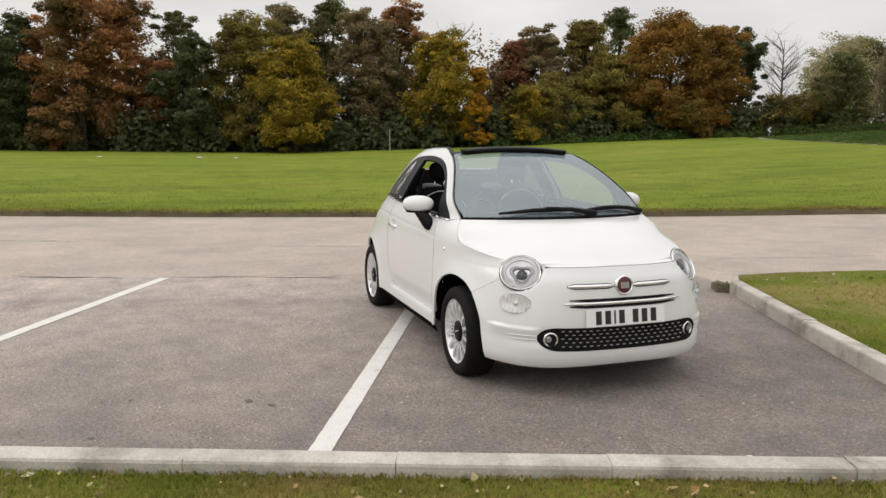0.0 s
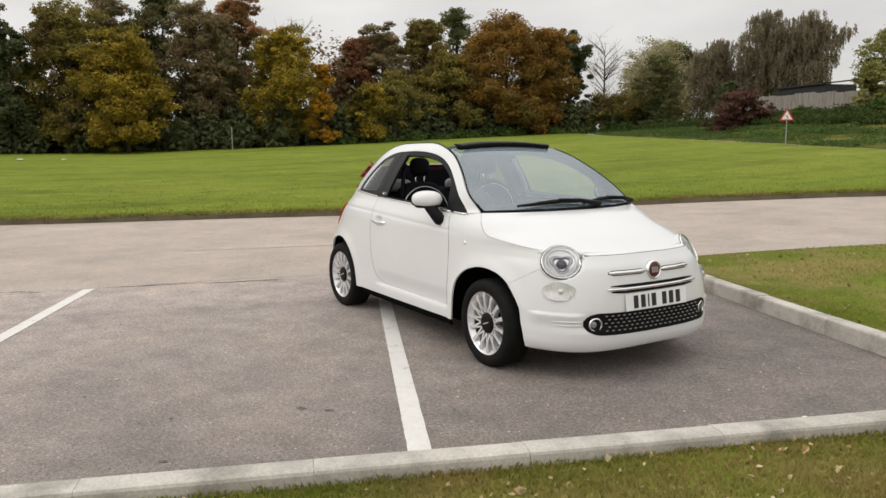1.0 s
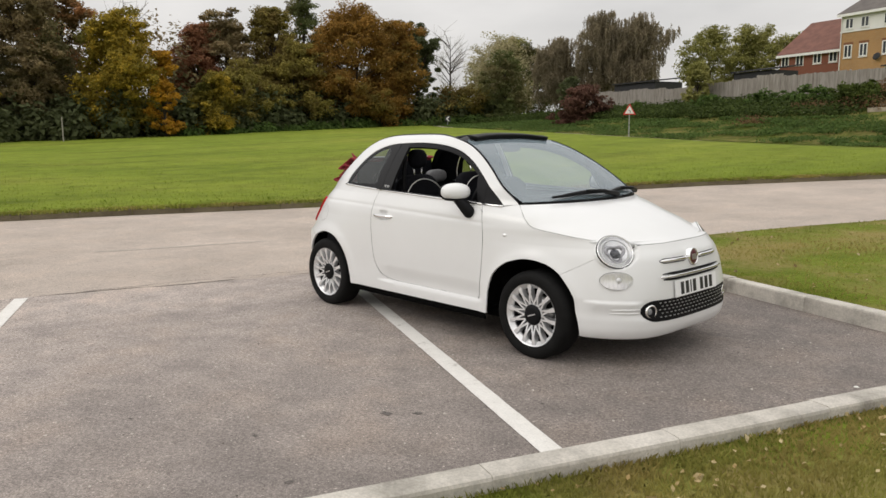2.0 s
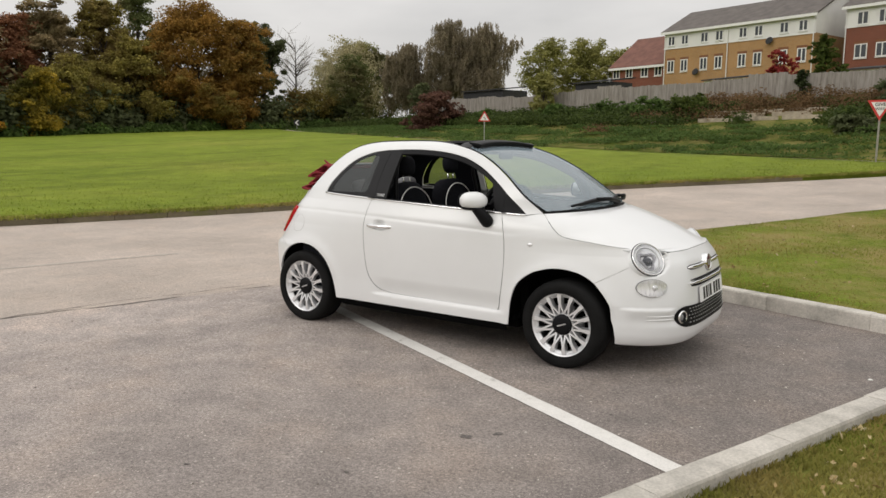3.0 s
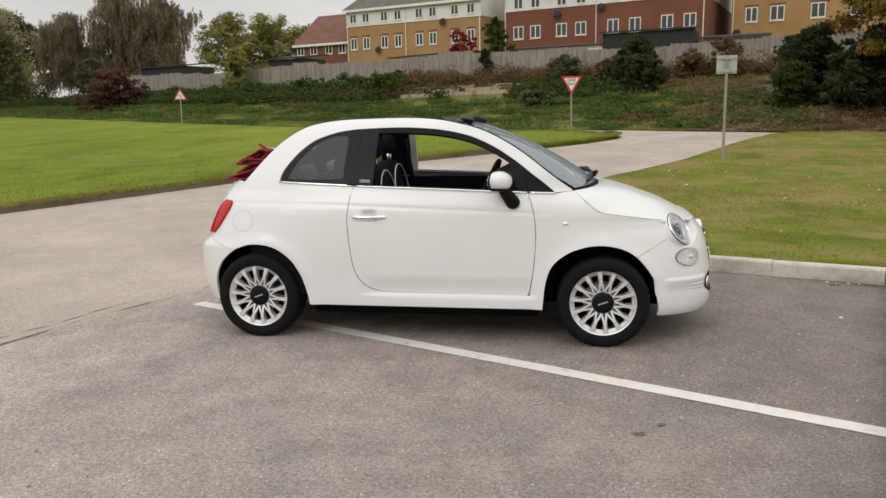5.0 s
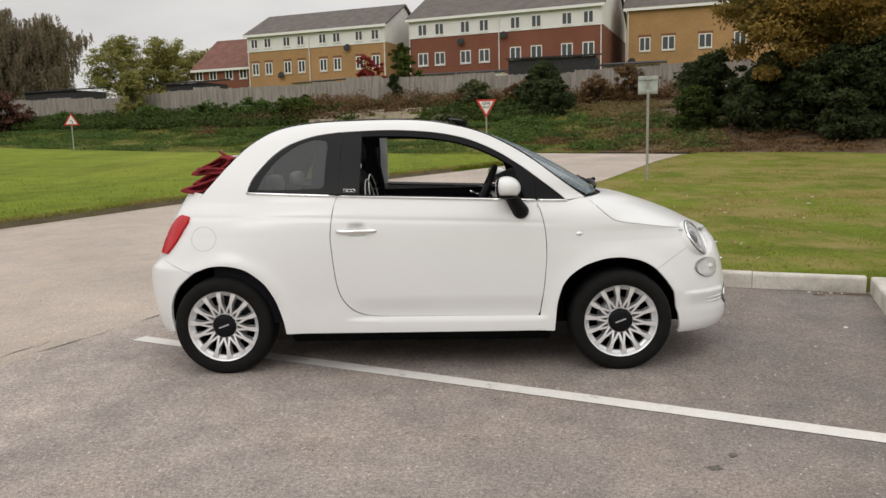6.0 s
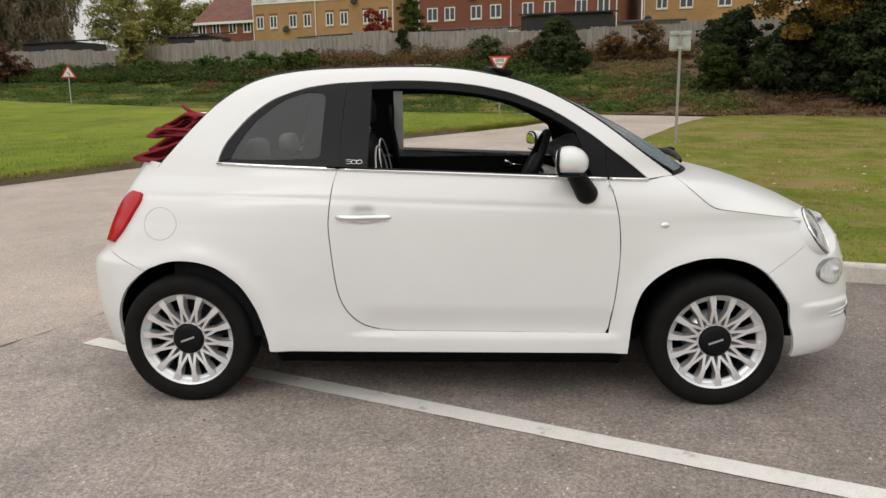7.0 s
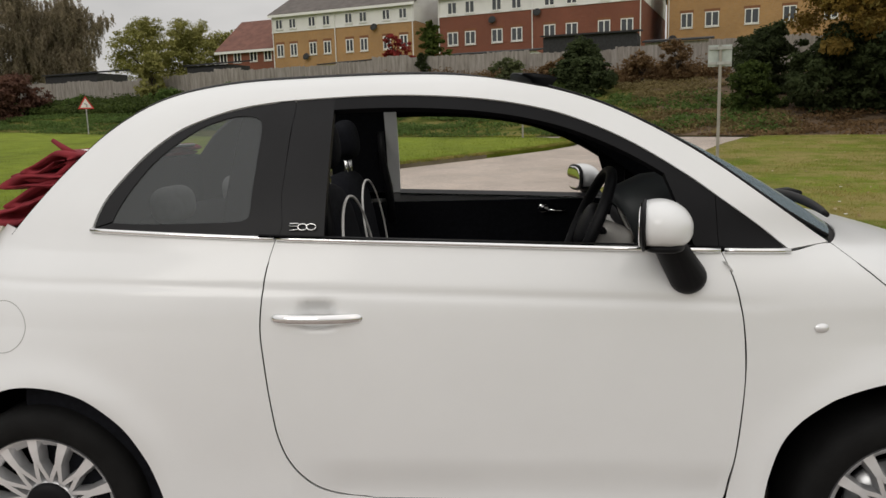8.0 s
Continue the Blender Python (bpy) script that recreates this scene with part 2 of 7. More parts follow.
M["dark_felt"] = plain("dark_shed_felt", (0.03, 0.03, 0.032), 0.9, spread=0.3)
M["glass_far"] = Nodes("window_glass").set(Base_Color=rgb(0.03, 0.035, 0.04), Roughness=0.08, Specular_IOR_Level=0.8).m
M["litter"] = plain("pale_litter", (0.75, 0.74, 0.70), 0.7, spread=0.05)
M["fallen_leaf"] = leafy("fallen_leaf", (0, rgb(0.34, 0.23, 0.09)), (0.5, rgb(0.48, 0.39, 0.22)), (1, rgb(0.62, 0.57, 0.44)), through=0.1)

LEAF = {
    "dark": leafy("leaf_dark_green", (0, rgb(0.073, 0.088, 0.040)), (0.7, rgb(0.134, 0.152, 0.070)), (1, rgb(0.232, 0.244, 0.122))),
    "green": leafy("leaf_mid_green", (0, rgb(0.081, 0.101, 0.036)), (0.7, rgb(0.155, 0.179, 0.065)), (1, rgb(0.243, 0.260, 0.097)), other=(0.168, 0.140, 0.067)),
    "olive": leafy("leaf_olive", (0, rgb(0.161, 0.144, 0.041)), (0.6, rgb(0.299, 0.253, 0.064)), (1, rgb(0.460, 0.374, 0.098)), other=(0.172, 0.121, 0.046)),
    "yellow": leafy("leaf_yellow", (0, rgb(0.147, 0.122, 0.026)), (0.5, rgb(0.340, 0.252, 0.036)), (1, rgb(0.682, 0.470, 0.065)), other=(0.112, 0.118, 0.034)),
    "gold": leafy("leaf_gold", (0, rgb(0.348, 0.189, 0.029)), (1, rgb(0.696, 0.392, 0.043))),
    "russet": leafy("leaf_russet", (0, rgb(0.231, 0.121, 0.055)), (0.6, rgb(0.451, 0.226, 0.094)), (1, rgb(0.616, 0.341, 0.154)), other=(0.143, 0.116, 0.050)),
    "rust": leafy("leaf_rust", (0, rgb(0.17, 0.10, 0.026)), (0.6, rgb(0.34, 0.19, 0.045)), (1, rgb(0.49, 0.29, 0.075)), other=(0.17, 0.145, 0.04)),
    "brown": leafy("leaf_brown", (0, rgb(0.161, 0.124, 0.069)), (0.7, rgb(0.310, 0.236, 0.121)), (1, rgb(0.437, 0.345, 0.196)), other=(0.138, 0.132, 0.057)),
    "red": leafy("leaf_dark_red", (0, rgb(0.085, 0.046, 0.034)), (1, rgb(0.20, 0.105, 0.075))),
    "pale": leafy("leaf_pale", (0, rgb(0.290, 0.261, 0.145)), (1, rgb(0.551, 0.493, 0.290)), through=0.4),
    "palegreen": leafy("leaf_pale_green", (0, rgb(0.176, 0.184, 0.056)), (1, rgb(0.415, 0.383, 0.128)), through=0.35),
    "willow": leafy("leaf_willow", (0, rgb(0.17, 0.145, 0.095)), (1, rgb(0.36, 0.30, 0.20))),
    "nettle": leafy("leaf_nettle", (0, rgb(0.060, 0.100, 0.026)), (0.7, rgb(0.112, 0.172, 0.044)), (1, rgb(0.165, 0.225, 0.066)), scale=0.8),
    "ivy": leafy("leaf_ivy", (0, rgb(0.032, 0.044, 0.017)), (0.7, rgb(0.068, 0.088, 0.036)), (1, rgb(0.12, 0.14, 0.062)), scale=0.9),
    "plum": leafy("leaf_plum", (0, rgb(0.172, 0.081, 0.046)), (1, rgb(0.380, 0.178, 0.092))),
    "bramble": leafy("leaf_bramble", (0, rgb(0.035, 0.052, 0.014)), (0.7, rgb(0.075, 0.105, 0.026)), (1, rgb(0.13, 0.155, 0.05)), scale=0.8),
    "oak": leafy("leaf_oak", (0, rgb(0.17, 0.115, 0.030)), (0.6, rgb(0.30, 0.195, 0.05)), (1, rgb(0.44, 0.30, 0.085)), scale=0.7, other=(0.14, 0.12, 0.035)),
    "bracken": leafy("leaf_dead_bracken", (0, rgb(0.105, 0.064, 0.031)), (1, rgb(0.26, 0.165, 0.082))),
    "straw": leafy("leaf_straw", (0, rgb(0.15, 0.12, 0.05)), (1, rgb(0.33, 0.26, 0.12)), scale=0.8),
    "maple": leafy("leaf_crimson", (0, rgb(0.203, 0.026, 0.026)), (1, rgb(0.435, 0.072, 0.065))),
    "conifer": leafy("leaf_conifer", (0, rgb(0.051, 0.072, 0.017)), (1, rgb(0.123, 0.160, 0.036))),
}


# ---- shared builders ----
def mesh_object(name, bm, material, smooth=False):
    me = bpy.data.meshes.new(name)
    bm.to_mesh(me)
    bm.free()
    if material:
        me.materials.append(material)
    if smooth:
        me.polygons.foreach_set("use_smooth", [True] * len(me.polygons))
    return new(name, me)


def part(name, bm, material, parent, label="", smooth=False):
    """One mesh object under a thing or under a part."""
    ob = mesh_object(name, bm, material, smooth)
    ob.parent = parent
    if label:
        tagged(ob, label)
    return ob


def cloud(name, verts, faces, material, parent=None):
    """A mesh of many loose faces from arrays (n, 3) and (m, k)."""
    me = bpy.data.meshes.new(name)
    k = faces.shape[1]
    me.vertices.add(len(verts))
    me.vertices.foreach_set("co", np.asarray(verts, np.float32).ravel())
    me.loops.add(faces.size)
    me.loops.foreach_set("vertex_index", faces.astype(np.int32).ravel())
    me.polygons.add(len(faces))
    me.polygons.foreach_set("loop_start", np.arange(0, faces.size, k, dtype=np.int32))
    me.update(calc_edges=True)
    me.materials.append(material)
    ob = new(name, me)
    ob.parent = parent
    return ob


def box(bm, x0, x1, y0, y1, z0, z1):
    m = Matrix.Translation(((x0 + x1) / 2, (y0 + y1) / 2, (z0 + z1) / 2)) @ Matrix.Diagonal((x1 - x0, y1 - y0, z1 - z0, 1))
    return bmesh.ops.create_cube(bm, size=1, matrix=m)["verts"]


def boxed(x0, x1, y0, y1, z0, z1, bevel=0.0):
    bm = bmesh.new()
    box(bm, x0, x1, y0, y1, z0, z1)
    if bevel:
        bmesh.ops.bevel(bm, geom=bm.edges[:], offset=bevel, segments=2, affect="EDGES", profile=0.5)
    return bm


def tube(bm, pts, radii, sides=8, cap=True):
    """A tapered tube along a line of points."""
    rings = []
    pts = [Vector(p) for p in pts]
    for i, p in enumerate(pts):
        d = (pts[min(i + 1, len(pts) - 1)] - pts[max(i - 1, 0)]).normalized()
        q = d.to_track_quat("Z", "Y")
        r = radii[i] if hasattr(radii, "__len__") else radii
        rings.append([bm.verts.new(p + q @ Vector((r * math.cos(a), r * math.sin(a), 0))) for a in [2 * math.pi * k / sides for k in range(sides)]])
    for a, b in zip(rings, rings[1:]):
        for k in range(sides):
            bm.faces.new((a[k], a[(k + 1) % sides], b[(k + 1) % sides], b[k]))
    if cap:
        bm.faces.new(rings[0][::-1])
        bm.faces.new(rings[-1])
    return bm


def piecewise(x, knots):
    return float(np.interp(x, [k[0] for k in knots], [k[1] for k in knots]))


# ---- the lie of the land ----
def soft_ramp(t, k=4.0):
    return 0.5 * (t + math.sqrt(t * t + k * k))


BANK_FOOT = [(-110, 78), (-60, 56), (-48, 48.5), (-32, 42), (-13.7, 33.5), (-6.5, 30.4), (1.5, 27.2), (4.2, 26.3), (8.1, 24.3), (14.7, 20.8), (24, 16), (60, -4)]
FENCE_LINE = [(-110, 86), (-60, 64), (-38, 55.3), (-21.7, 49), (-13.2, 45.4), (-3.5, 42.6), (3, 41.2), (13, 38.8), (24, 36), (60, 24)]


def slope(x, y):
    """Height of the tarmac, level where the car stands."""
    up = 0.042 * max(0.0, soft_ramp(y - 6) - soft_ramp(-8)) + 0.018 * max(0.0, soft_ramp(-x - 10) - soft_ramp(-14))
    return min(up, 4.5)


def land(x, y):
    """Height with the bank behind the crossing road."""
    base = slope(x, y)
    foot, top = piecewise(x, BANK_FOOT), piecewise(x, FENCE_LINE)
    if y <= foot:
        return base
    f = min(1.0, (y - foot) / (top - foot))
    crest = 3.65 if x > -38 else max(2.9, 3.65 - 0.05 * (-38 - x))
    f = f * f * (3 - 2 * f) * 0.5 + f * 0.5
    past = max(0.0, y - top)
    return base * (1 - f) + max(crest, base) * f + min(0.9, past * 0.08)


def sheet(name, outline, step, height, material, depth=0.0, kind="structure", jitter=0.0):
    """A polygon cut into a grid and laid on a height, with a skirt of the given depth."""
    bm = bmesh.new()
    bm.faces.new([bm.verts.new((x, y, 0)) for x, y in outline])
    xs, ys = [p[0] for p in outline], [p[1] for p in outline]
    for axis, lo, hi in ((0, min(xs), max(xs)), (1, min(ys), max(ys))):
        v = lo + step
        while v < hi:
            co, no = ((v, 0, 0), (1, 0, 0)) if axis == 0 else ((0, v, 0), (0, 1, 0))
            bmesh.ops.bisect_plane(bm, geom=bm.verts[:] + bm.edges[:] + bm.faces[:], plane_co=co, plane_no=no)
            v += step
    bmesh.ops.recalc_face_normals(bm, faces=bm.faces)
    if sum(f.normal.z for f in bm.faces) < 0:
        bmesh.ops.reverse_faces(bm, faces=bm.faces)
    for v in bm.verts:
        v.co.z = height(v.co.x, v.co.y) + (jitter * (noise.noise((v.co.x * 0.9, v.co.y * 0.9, 0))) if jitter else 0)
    if depth:
        rim = [e for e in bm.edges if e.is_boundary]
        for e in bmesh.ops.extrude_edge_only(bm, edges=rim)["geom"]:
            if isinstance(e, bmesh.types.BMVert):
                e.co.z -= depth
    ob = mesh_object(name, bm, material, True)
    return tagged(ob, kind=kind)


# ground: one sheet out to the horizon
def ground_sheet():
    edges = sorted(set([-900, -600, -400, -250, -160] + list(range(-120, 61, 3)) + [80, 120, 200, 400, 900]))
    rows = sorted(set([-900, -600, -350, -200, -120, -70] + list(range(-45, 100, 3)) + [120, 160, 240, 400, 900]))
    nx, ny = len(edges), len(rows)
    v = np.array([(x, y, land(min(max(x, -120), 60), min(y, 100)) - 0.16) for y in rows for x in edges])
    f = np.array([(j * nx + i, j * nx + i + 1, (j + 1) * nx + i + 1, (j + 1) * nx + i) for j in range(ny - 1) for i in range(nx - 1)])
    ob = cloud("ground", v, f, M["turf"])
    ob.data.polygons.foreach_set("use_smooth", [True] * len(f))
    tagged(ob, "green turf and rough ground reaching to the horizon", "ground", kind="structure")


ground_sheet()

# plan of the car park: the near kerb, the bay lines, the worn road
KERB = lambda y: 3.575 + 0.373 * (y + 1.894)
SEAM = lambda y: -1.29 + 0.335 * (y - 0.03)
FIELD_EDGE = [(-17.5, -30), (-14.2, -17), (-12.4, -10.5), (-11.0, -6.1), (-9.68, -2.05), (-8.78, 1.0), (-7.8, 3.4), (-6.45, 6.7), (-4.85, 10.0), (-3.35, 12.4), (-1.6, 14.5), (0.9, 17.4), (2.6, 19.6), (3.6, 21.4), (3.85, 22.5), (3.5, 23.6), (2.7, 24.6)]
ISLAND_EDGE = [(4.70, 1.20), (3.4, 1.67), (1.9, 2.26), (0.60, 2.79), (0.34, 2.98), (0.36, 3.57), (0.62, 4.55), (1.02, 5.8), (1.7, 7.3), (2.8, 9.4), (4.42, 12.4), (5.4, 14.6), (6.9, 18.0), (8.6, 21.2), (9.6, 22.2), (11.0, 21.9), (15.0, 19.4), (24, 14.4)]

bay = [(KERB(-28) + 0.02, -28), (KERB(1.3) + 0.02, 1.3), (4.70, 1.22), (3.4, 1.69), (1.9, 2.28), (0.60, 2.81), (0.30, 2.98), (-0.25, 3.15), (SEAM(2), 2.0), (SEAM(0), 0.0), (SEAM(-3), -3), (SEAM(-8), -8), (SEAM(-28), -28)]
tagged(sheet("pavement_bay", bay, 1.0, slope, M["bay"]), "dark grey worn asphalt of the parking bays", "asphalt")
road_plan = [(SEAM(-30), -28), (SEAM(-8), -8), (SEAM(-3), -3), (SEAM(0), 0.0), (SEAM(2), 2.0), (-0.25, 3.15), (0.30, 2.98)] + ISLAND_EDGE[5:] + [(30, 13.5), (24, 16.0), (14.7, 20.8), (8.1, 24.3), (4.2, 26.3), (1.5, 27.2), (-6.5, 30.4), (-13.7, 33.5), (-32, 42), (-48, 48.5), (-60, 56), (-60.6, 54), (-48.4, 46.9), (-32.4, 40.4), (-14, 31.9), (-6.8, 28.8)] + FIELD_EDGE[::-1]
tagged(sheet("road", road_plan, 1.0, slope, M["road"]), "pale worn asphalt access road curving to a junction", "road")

field_plan = [(x - 0.14, y + 0.05) for x, y in FIELD_EDGE] + [(-6.8, 28.8), (-14, 31.9), (-32.4, 40.4), (-48.4, 46.9), (-60.6, 54), (-75, 56), (-80, 40), (-84, 0), (-86, -30)]
lawn_z = lambda x, y: slope(x, y) + 0.115
field = tagged(sheet("lawn_field", field_plan, 2.0, lawn_z, M["turf"], 0.2), "wide mown green playing field", "lawn")
island_plan = [(4.84, 1.27)] + [(x + 0.08, y + 0.08) for x, y in ISLAND_EDGE[1:5]] + [(x + 0.06, y) for x, y in ISLAND_EDGE[5:]] + [(24, 5), (4.92 + 7, -0.6), (4.90, 1.2)]
tagged(sheet("lawn_island", island_plan, 0.8, lambda x, y: lawn_z(x, y) + 0.012, M["rough_turf"], 0.2, jitter=0.03), "rough grass island beside the bays", "lawn")
def verge_z(x, y):
    """The verge lies below the kerb's top and rises away from it."""
    f = max(0.0, min(1.0, (x - KERB(y) - 0.25) / 1.3))
    return slope(x, y) + 0.072 + 0.058 * f * f * (3 - 2 * f)


near_plan = [(KERB(-28) + 0.14, -28), (KERB(1.2) + 0.14, 1.2), (4.90, 1.2), (12, -0.6), (24, 5), (40, -28)]
tagged(sheet("lawn_verge", near_plan, 0.6, verge_z, M["rough_turf"], 0.2, jitter=0.02), "rough grass verge strewn with autumn leaves", "lawn")
tagged(sheet("lawn_roadside", [(24, 5), (24, 14.4), (30, 13.5), (60, -4), (60, -28), (40, -28)], 3.0, lawn_z, M["turf"], 0.2), "grass beyond the island", "lawn")


# kerb stones
def kerb_stones(name, line, width, height, length, material, label, drop=0.12, gap=0.004, wobble=0.003, bevel=0.018, arris=None):
    """Stones laid end to end along a line; their inner face is on the line, their width to its right."""
    root = tagged(new(name), label, "kerb", kind="structure")
    acc = [0.0]
    for a, b in zip(line, line[1:]):
        acc.append(acc[-1] + math.dist(a, b))
    at = lambda s: Vector((float(np.interp(s, acc, [p[0] for p in line])), float(np.interp(s, acc, [p[1] for p in line])), 0))
    n = max(1, round(acc[-1] / length))
    step = acc[-1] / n
    cache = {}
    for i in range(n):
        a, b = at(i * step), at((i + 1) * step)
        d = b - a
        L = round(d.length - gap, 2)
        key = (L, i % 3)
        if key not in cache:
            bm = boxed(-L / 2, L / 2, -width, 0, -drop, height)
            top = [e for e in bm.edges if all(v.co.z > height - 1e-4 for v in e.verts) and abs(e.verts[0].co.x - e.verts[1].co.x) > 0.02]
            bmesh.ops.bevel(bm, geom=top, offset=bevel, segments=2, affect="EDGES", profile=0.5)
            for v in bm.verts:
                v.co += Vector([random.uniform(-1, 1) * wobble * 0.5 for _ in range(3)])
            me = bpy.data.meshes.new("kerb_stone")
            bm.to_mesh(me)
            bm.free()
            me.materials.append(material)
            # a second material goes on the upward faces, picked by their normal
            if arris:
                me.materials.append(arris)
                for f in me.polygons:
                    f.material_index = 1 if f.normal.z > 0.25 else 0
            cache[key] = me
        ob = new("kerb_stone", cache[key])
        mid = (a + b) / 2
        ob.matrix_basis = Matrix.Translation((mid.x, mid.y, slope(mid.x, mid.y) + random.uniform(-1, 1) * wobble)) @ Matrix.Rotation(math.atan2(d.y, d.x) + random.uniform(-1, 1) * wobble, 4, "Z")
        ob.parent = root
    return root


kerb_stones("kerb_near", [(KERB(-25.5), -25.5), (KERB(-0.70), -0.70)], 0.135, 0.138, 0.915, M["concrete"], "pale concrete kerb along the front of the bays")
kerb_stones("kerb_corner", [(KERB(-0.70), -0.70), (KERB(1.2), 1.2)], 0.135, 0.138, 0.915, M["concrete"], "pale concrete kerb at the end of the bay")
kerb_stones("kerb_island", [(4.70, 1.20), (3.4, 1.66), (1.9, 2.25), (0.62, 2.78)][::-1], -0.13, 0.128, 0.915, M["concrete"], "weathered concrete kerb beside the grass island")
kerb_stones("kerb_island_end", [(0.62, 2.78), (0.40, 2.87)], -0.12, 0.085, 0.11, M["mossy"], "broken mossy end of the island kerb", wobble=0.025)
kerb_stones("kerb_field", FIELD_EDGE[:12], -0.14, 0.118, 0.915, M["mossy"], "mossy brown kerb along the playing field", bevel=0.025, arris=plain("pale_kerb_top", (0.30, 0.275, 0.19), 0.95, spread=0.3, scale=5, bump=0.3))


# painted bay lines and road marks
def strip(name, a, b, width, material, label, lift=0.004, cat="road marking", group=""):
    bm = bmesh.new()
    a, b = Vector((*a, 0)), Vector((*b, 0))
    d = (b - a).normalized()
    n = Vector((-d.y, d.x, 0)) * width / 2
    steps = max(2, int((b - a).length / 0.05))
    prev = None
    for i in range(steps + 1):
        p = a.lerp(b, i / steps)
        row = []
        for s in (-1, 1):
            q = p + n * s * (1 + 0.06 * noise.noise((p.x * 14, p.y * 14, s * 3)))
            row.append(bm.verts.new((q.x, q.y, slope(q.x, q.y) + lift)))
        if prev:
            bm.faces.new((prev[0], prev[1], row[1], row[0]))
        prev = row
    bmesh.ops.recalc_face_normals(bm, faces=bm.faces)
    ob = mesh_object(name, bm, material)
    return tagged(ob, label, cat, group, "structure")


strip("bay_line", (-0.90, 0.055), (3.535, -1.949), 0.115, M["paint_line"], "worn white painted bay line passing under the car", group="bay lines")
strip("bay_line", (-2.15, -2.665), (2.35, -4.69), 0.115, M["paint_line"], "worn white painted line of the next bay", group="bay lines")
for a, b in (((1.05, 12.69), (2.63, 15.12)), ((3.33, 16.33), (4.69, 18.68)), ((-1.35, 4.2), (-0.74, 6.24)), ((-4.6, -1.2), (-3.9, 0.9)), ((-6.9, -6.6), (-6.3, -4.6))):
    strip("centre_line_dash", a, b, 0.07, plain("faded_road_paint", (0.42, 0.375, 0.33), 0.85, spread=0.2, scale=12), "faded white centre dash on the road", group="centre dashes")


# ---- the car: rear axle at x 0, nose towards +x, right side towards -y ----
def car_paint():
    n = Nodes("white_car_paint")
    n.set(Base_Color=n.ramp(n.noise(3.0, 4, world=False), (0.3, rgb(0.748, 0.756, 0.757)), (0.7, rgb(0.776, 0.784, 0.786))), Roughness=0.30, Coat_Weight=0.4, Coat_Roughness=0.12, Specular_IOR_Level=0.4)
    return n.m


def thin_glass(name, tint, ior=1.45, rough=0.0, sheen=0.0, sheen_color=(0.45, 0.56, 0.63)):
    n = Nodes(name)
    t = n.t
    tr = t.nodes.new("ShaderNodeBsdfTransparent")
    tr.inputs["Color"].default_value = rgb(*tint)
    gl = t.nodes.new("ShaderNodeBsdfGlossy")
    gl.inputs["Roughness"].default_value = rough
    fr = t.nodes.new("ShaderNodeFresnel")
    fr.inputs["IOR"].default_value = ior
    mx = t.nodes.new("ShaderNodeMixShader")
    t.links.new(fr.outputs[0], mx.inputs["Fac"])
    t.links.new(tr.outputs[0], mx.inputs[1])
    t.links.new(gl.outputs[0], mx.inputs[2])
    # flat diffuse share: pale sky reflection put into the glass colour
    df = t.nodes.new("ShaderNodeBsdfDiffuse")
    df.inputs["Color"].default_value = rgb(*sheen_color)
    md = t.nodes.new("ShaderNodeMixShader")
    md.inputs["Fac"].default_value = sheen
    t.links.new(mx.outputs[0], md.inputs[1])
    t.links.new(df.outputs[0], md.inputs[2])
    t.links.new(md.outputs[0], t.nodes["Material Output"].inputs["Surface"])
    return n.m


M["paint"] = car_paint()
# both panes carry a painted sheen in place of reflected sky
M["glass"] = thin_glass("windscreen_glass", (0.74, 0.79, 0.80), 2.5, sheen=0.31)
M["dark_glass"] = thin_glass("tinted_glass", (0.46, 0.47, 0.47), 1.035, sheen=0.15, sheen_color=(0.52, 0.55, 0.56))
M["lens"] = thin_glass("clear_lamp_lens", (0.99, 0.99, 0.99), 1.3)
M["trim"] = plain("black_trim", (0.006, 0.006, 0.007), 0.5, spread=0.15, Specular_IOR_Level=0.14)
M["pillar"] = plain("satin_black_pillar", (0.008, 0.008, 0.009), 0.45, spread=0.15, Specular_IOR_Level=0.2)
M["rubber"] = plain("tyre_rubber", (0.0075, 0.0075, 0.0075), 0.75, spread=0.25, scale=14, bump=0.15, Specular_IOR_Level=0.15)
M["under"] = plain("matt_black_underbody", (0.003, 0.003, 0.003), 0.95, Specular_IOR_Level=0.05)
M["chrome"] = Nodes("chrome").set(Base_Color=rgb(0.85, 0.85, 0.85), Metallic=1.0, Roughness=0.08).m
M["alloy"] = plain("silver_alloy", (0.80, 0.805, 0.815), 0.28, 0.5, spread=0.05)
# grey metal for small parts; on spoke sides it is painted shading
M["alloy_dark"] = plain("dark_alloy_shaded_flank", (0.60, 0.605, 0.615), 0.3, 0.7, spread=0.08)
M["red_lamp"] = Nodes("red_lamp_plastic").set(Base_Color=rgb(0.46, 0.005, 0.010), Roughness=0.2, Specular_IOR_Level=0.3).m
M["cloth"] = plain("black_seat_cloth", (0.007, 0.0075, 0.010), 0.9, spread=0.3, scale=60, bump=0.2, Specular_IOR_Level=0.12)
M["piping"] = plain("white_seat_piping", (0.7, 0.69, 0.66), 0.7)
M["grey_cloth"] = plain("grey_seat_cloth", (0.17, 0.17, 0.175), 0.9, spread=0.15, scale=40)
M["plate"] = plain("white_plate", (0.86, 0.86, 0.87), 0.4, spread=0.03)
M["badge_red"] = plain("dark_red_badge", (0.10, 0.014, 0.022), 0.3)
M["mirror"] = Nodes("mirror_glass").set(Base_Color=rgb(0.9, 0.9, 0.9), Metallic=1.0, Roughness=0.01).m
M["flap_seam"] = plain("flap_seam_grey", (0.30, 0.30, 0.29), 0.6)
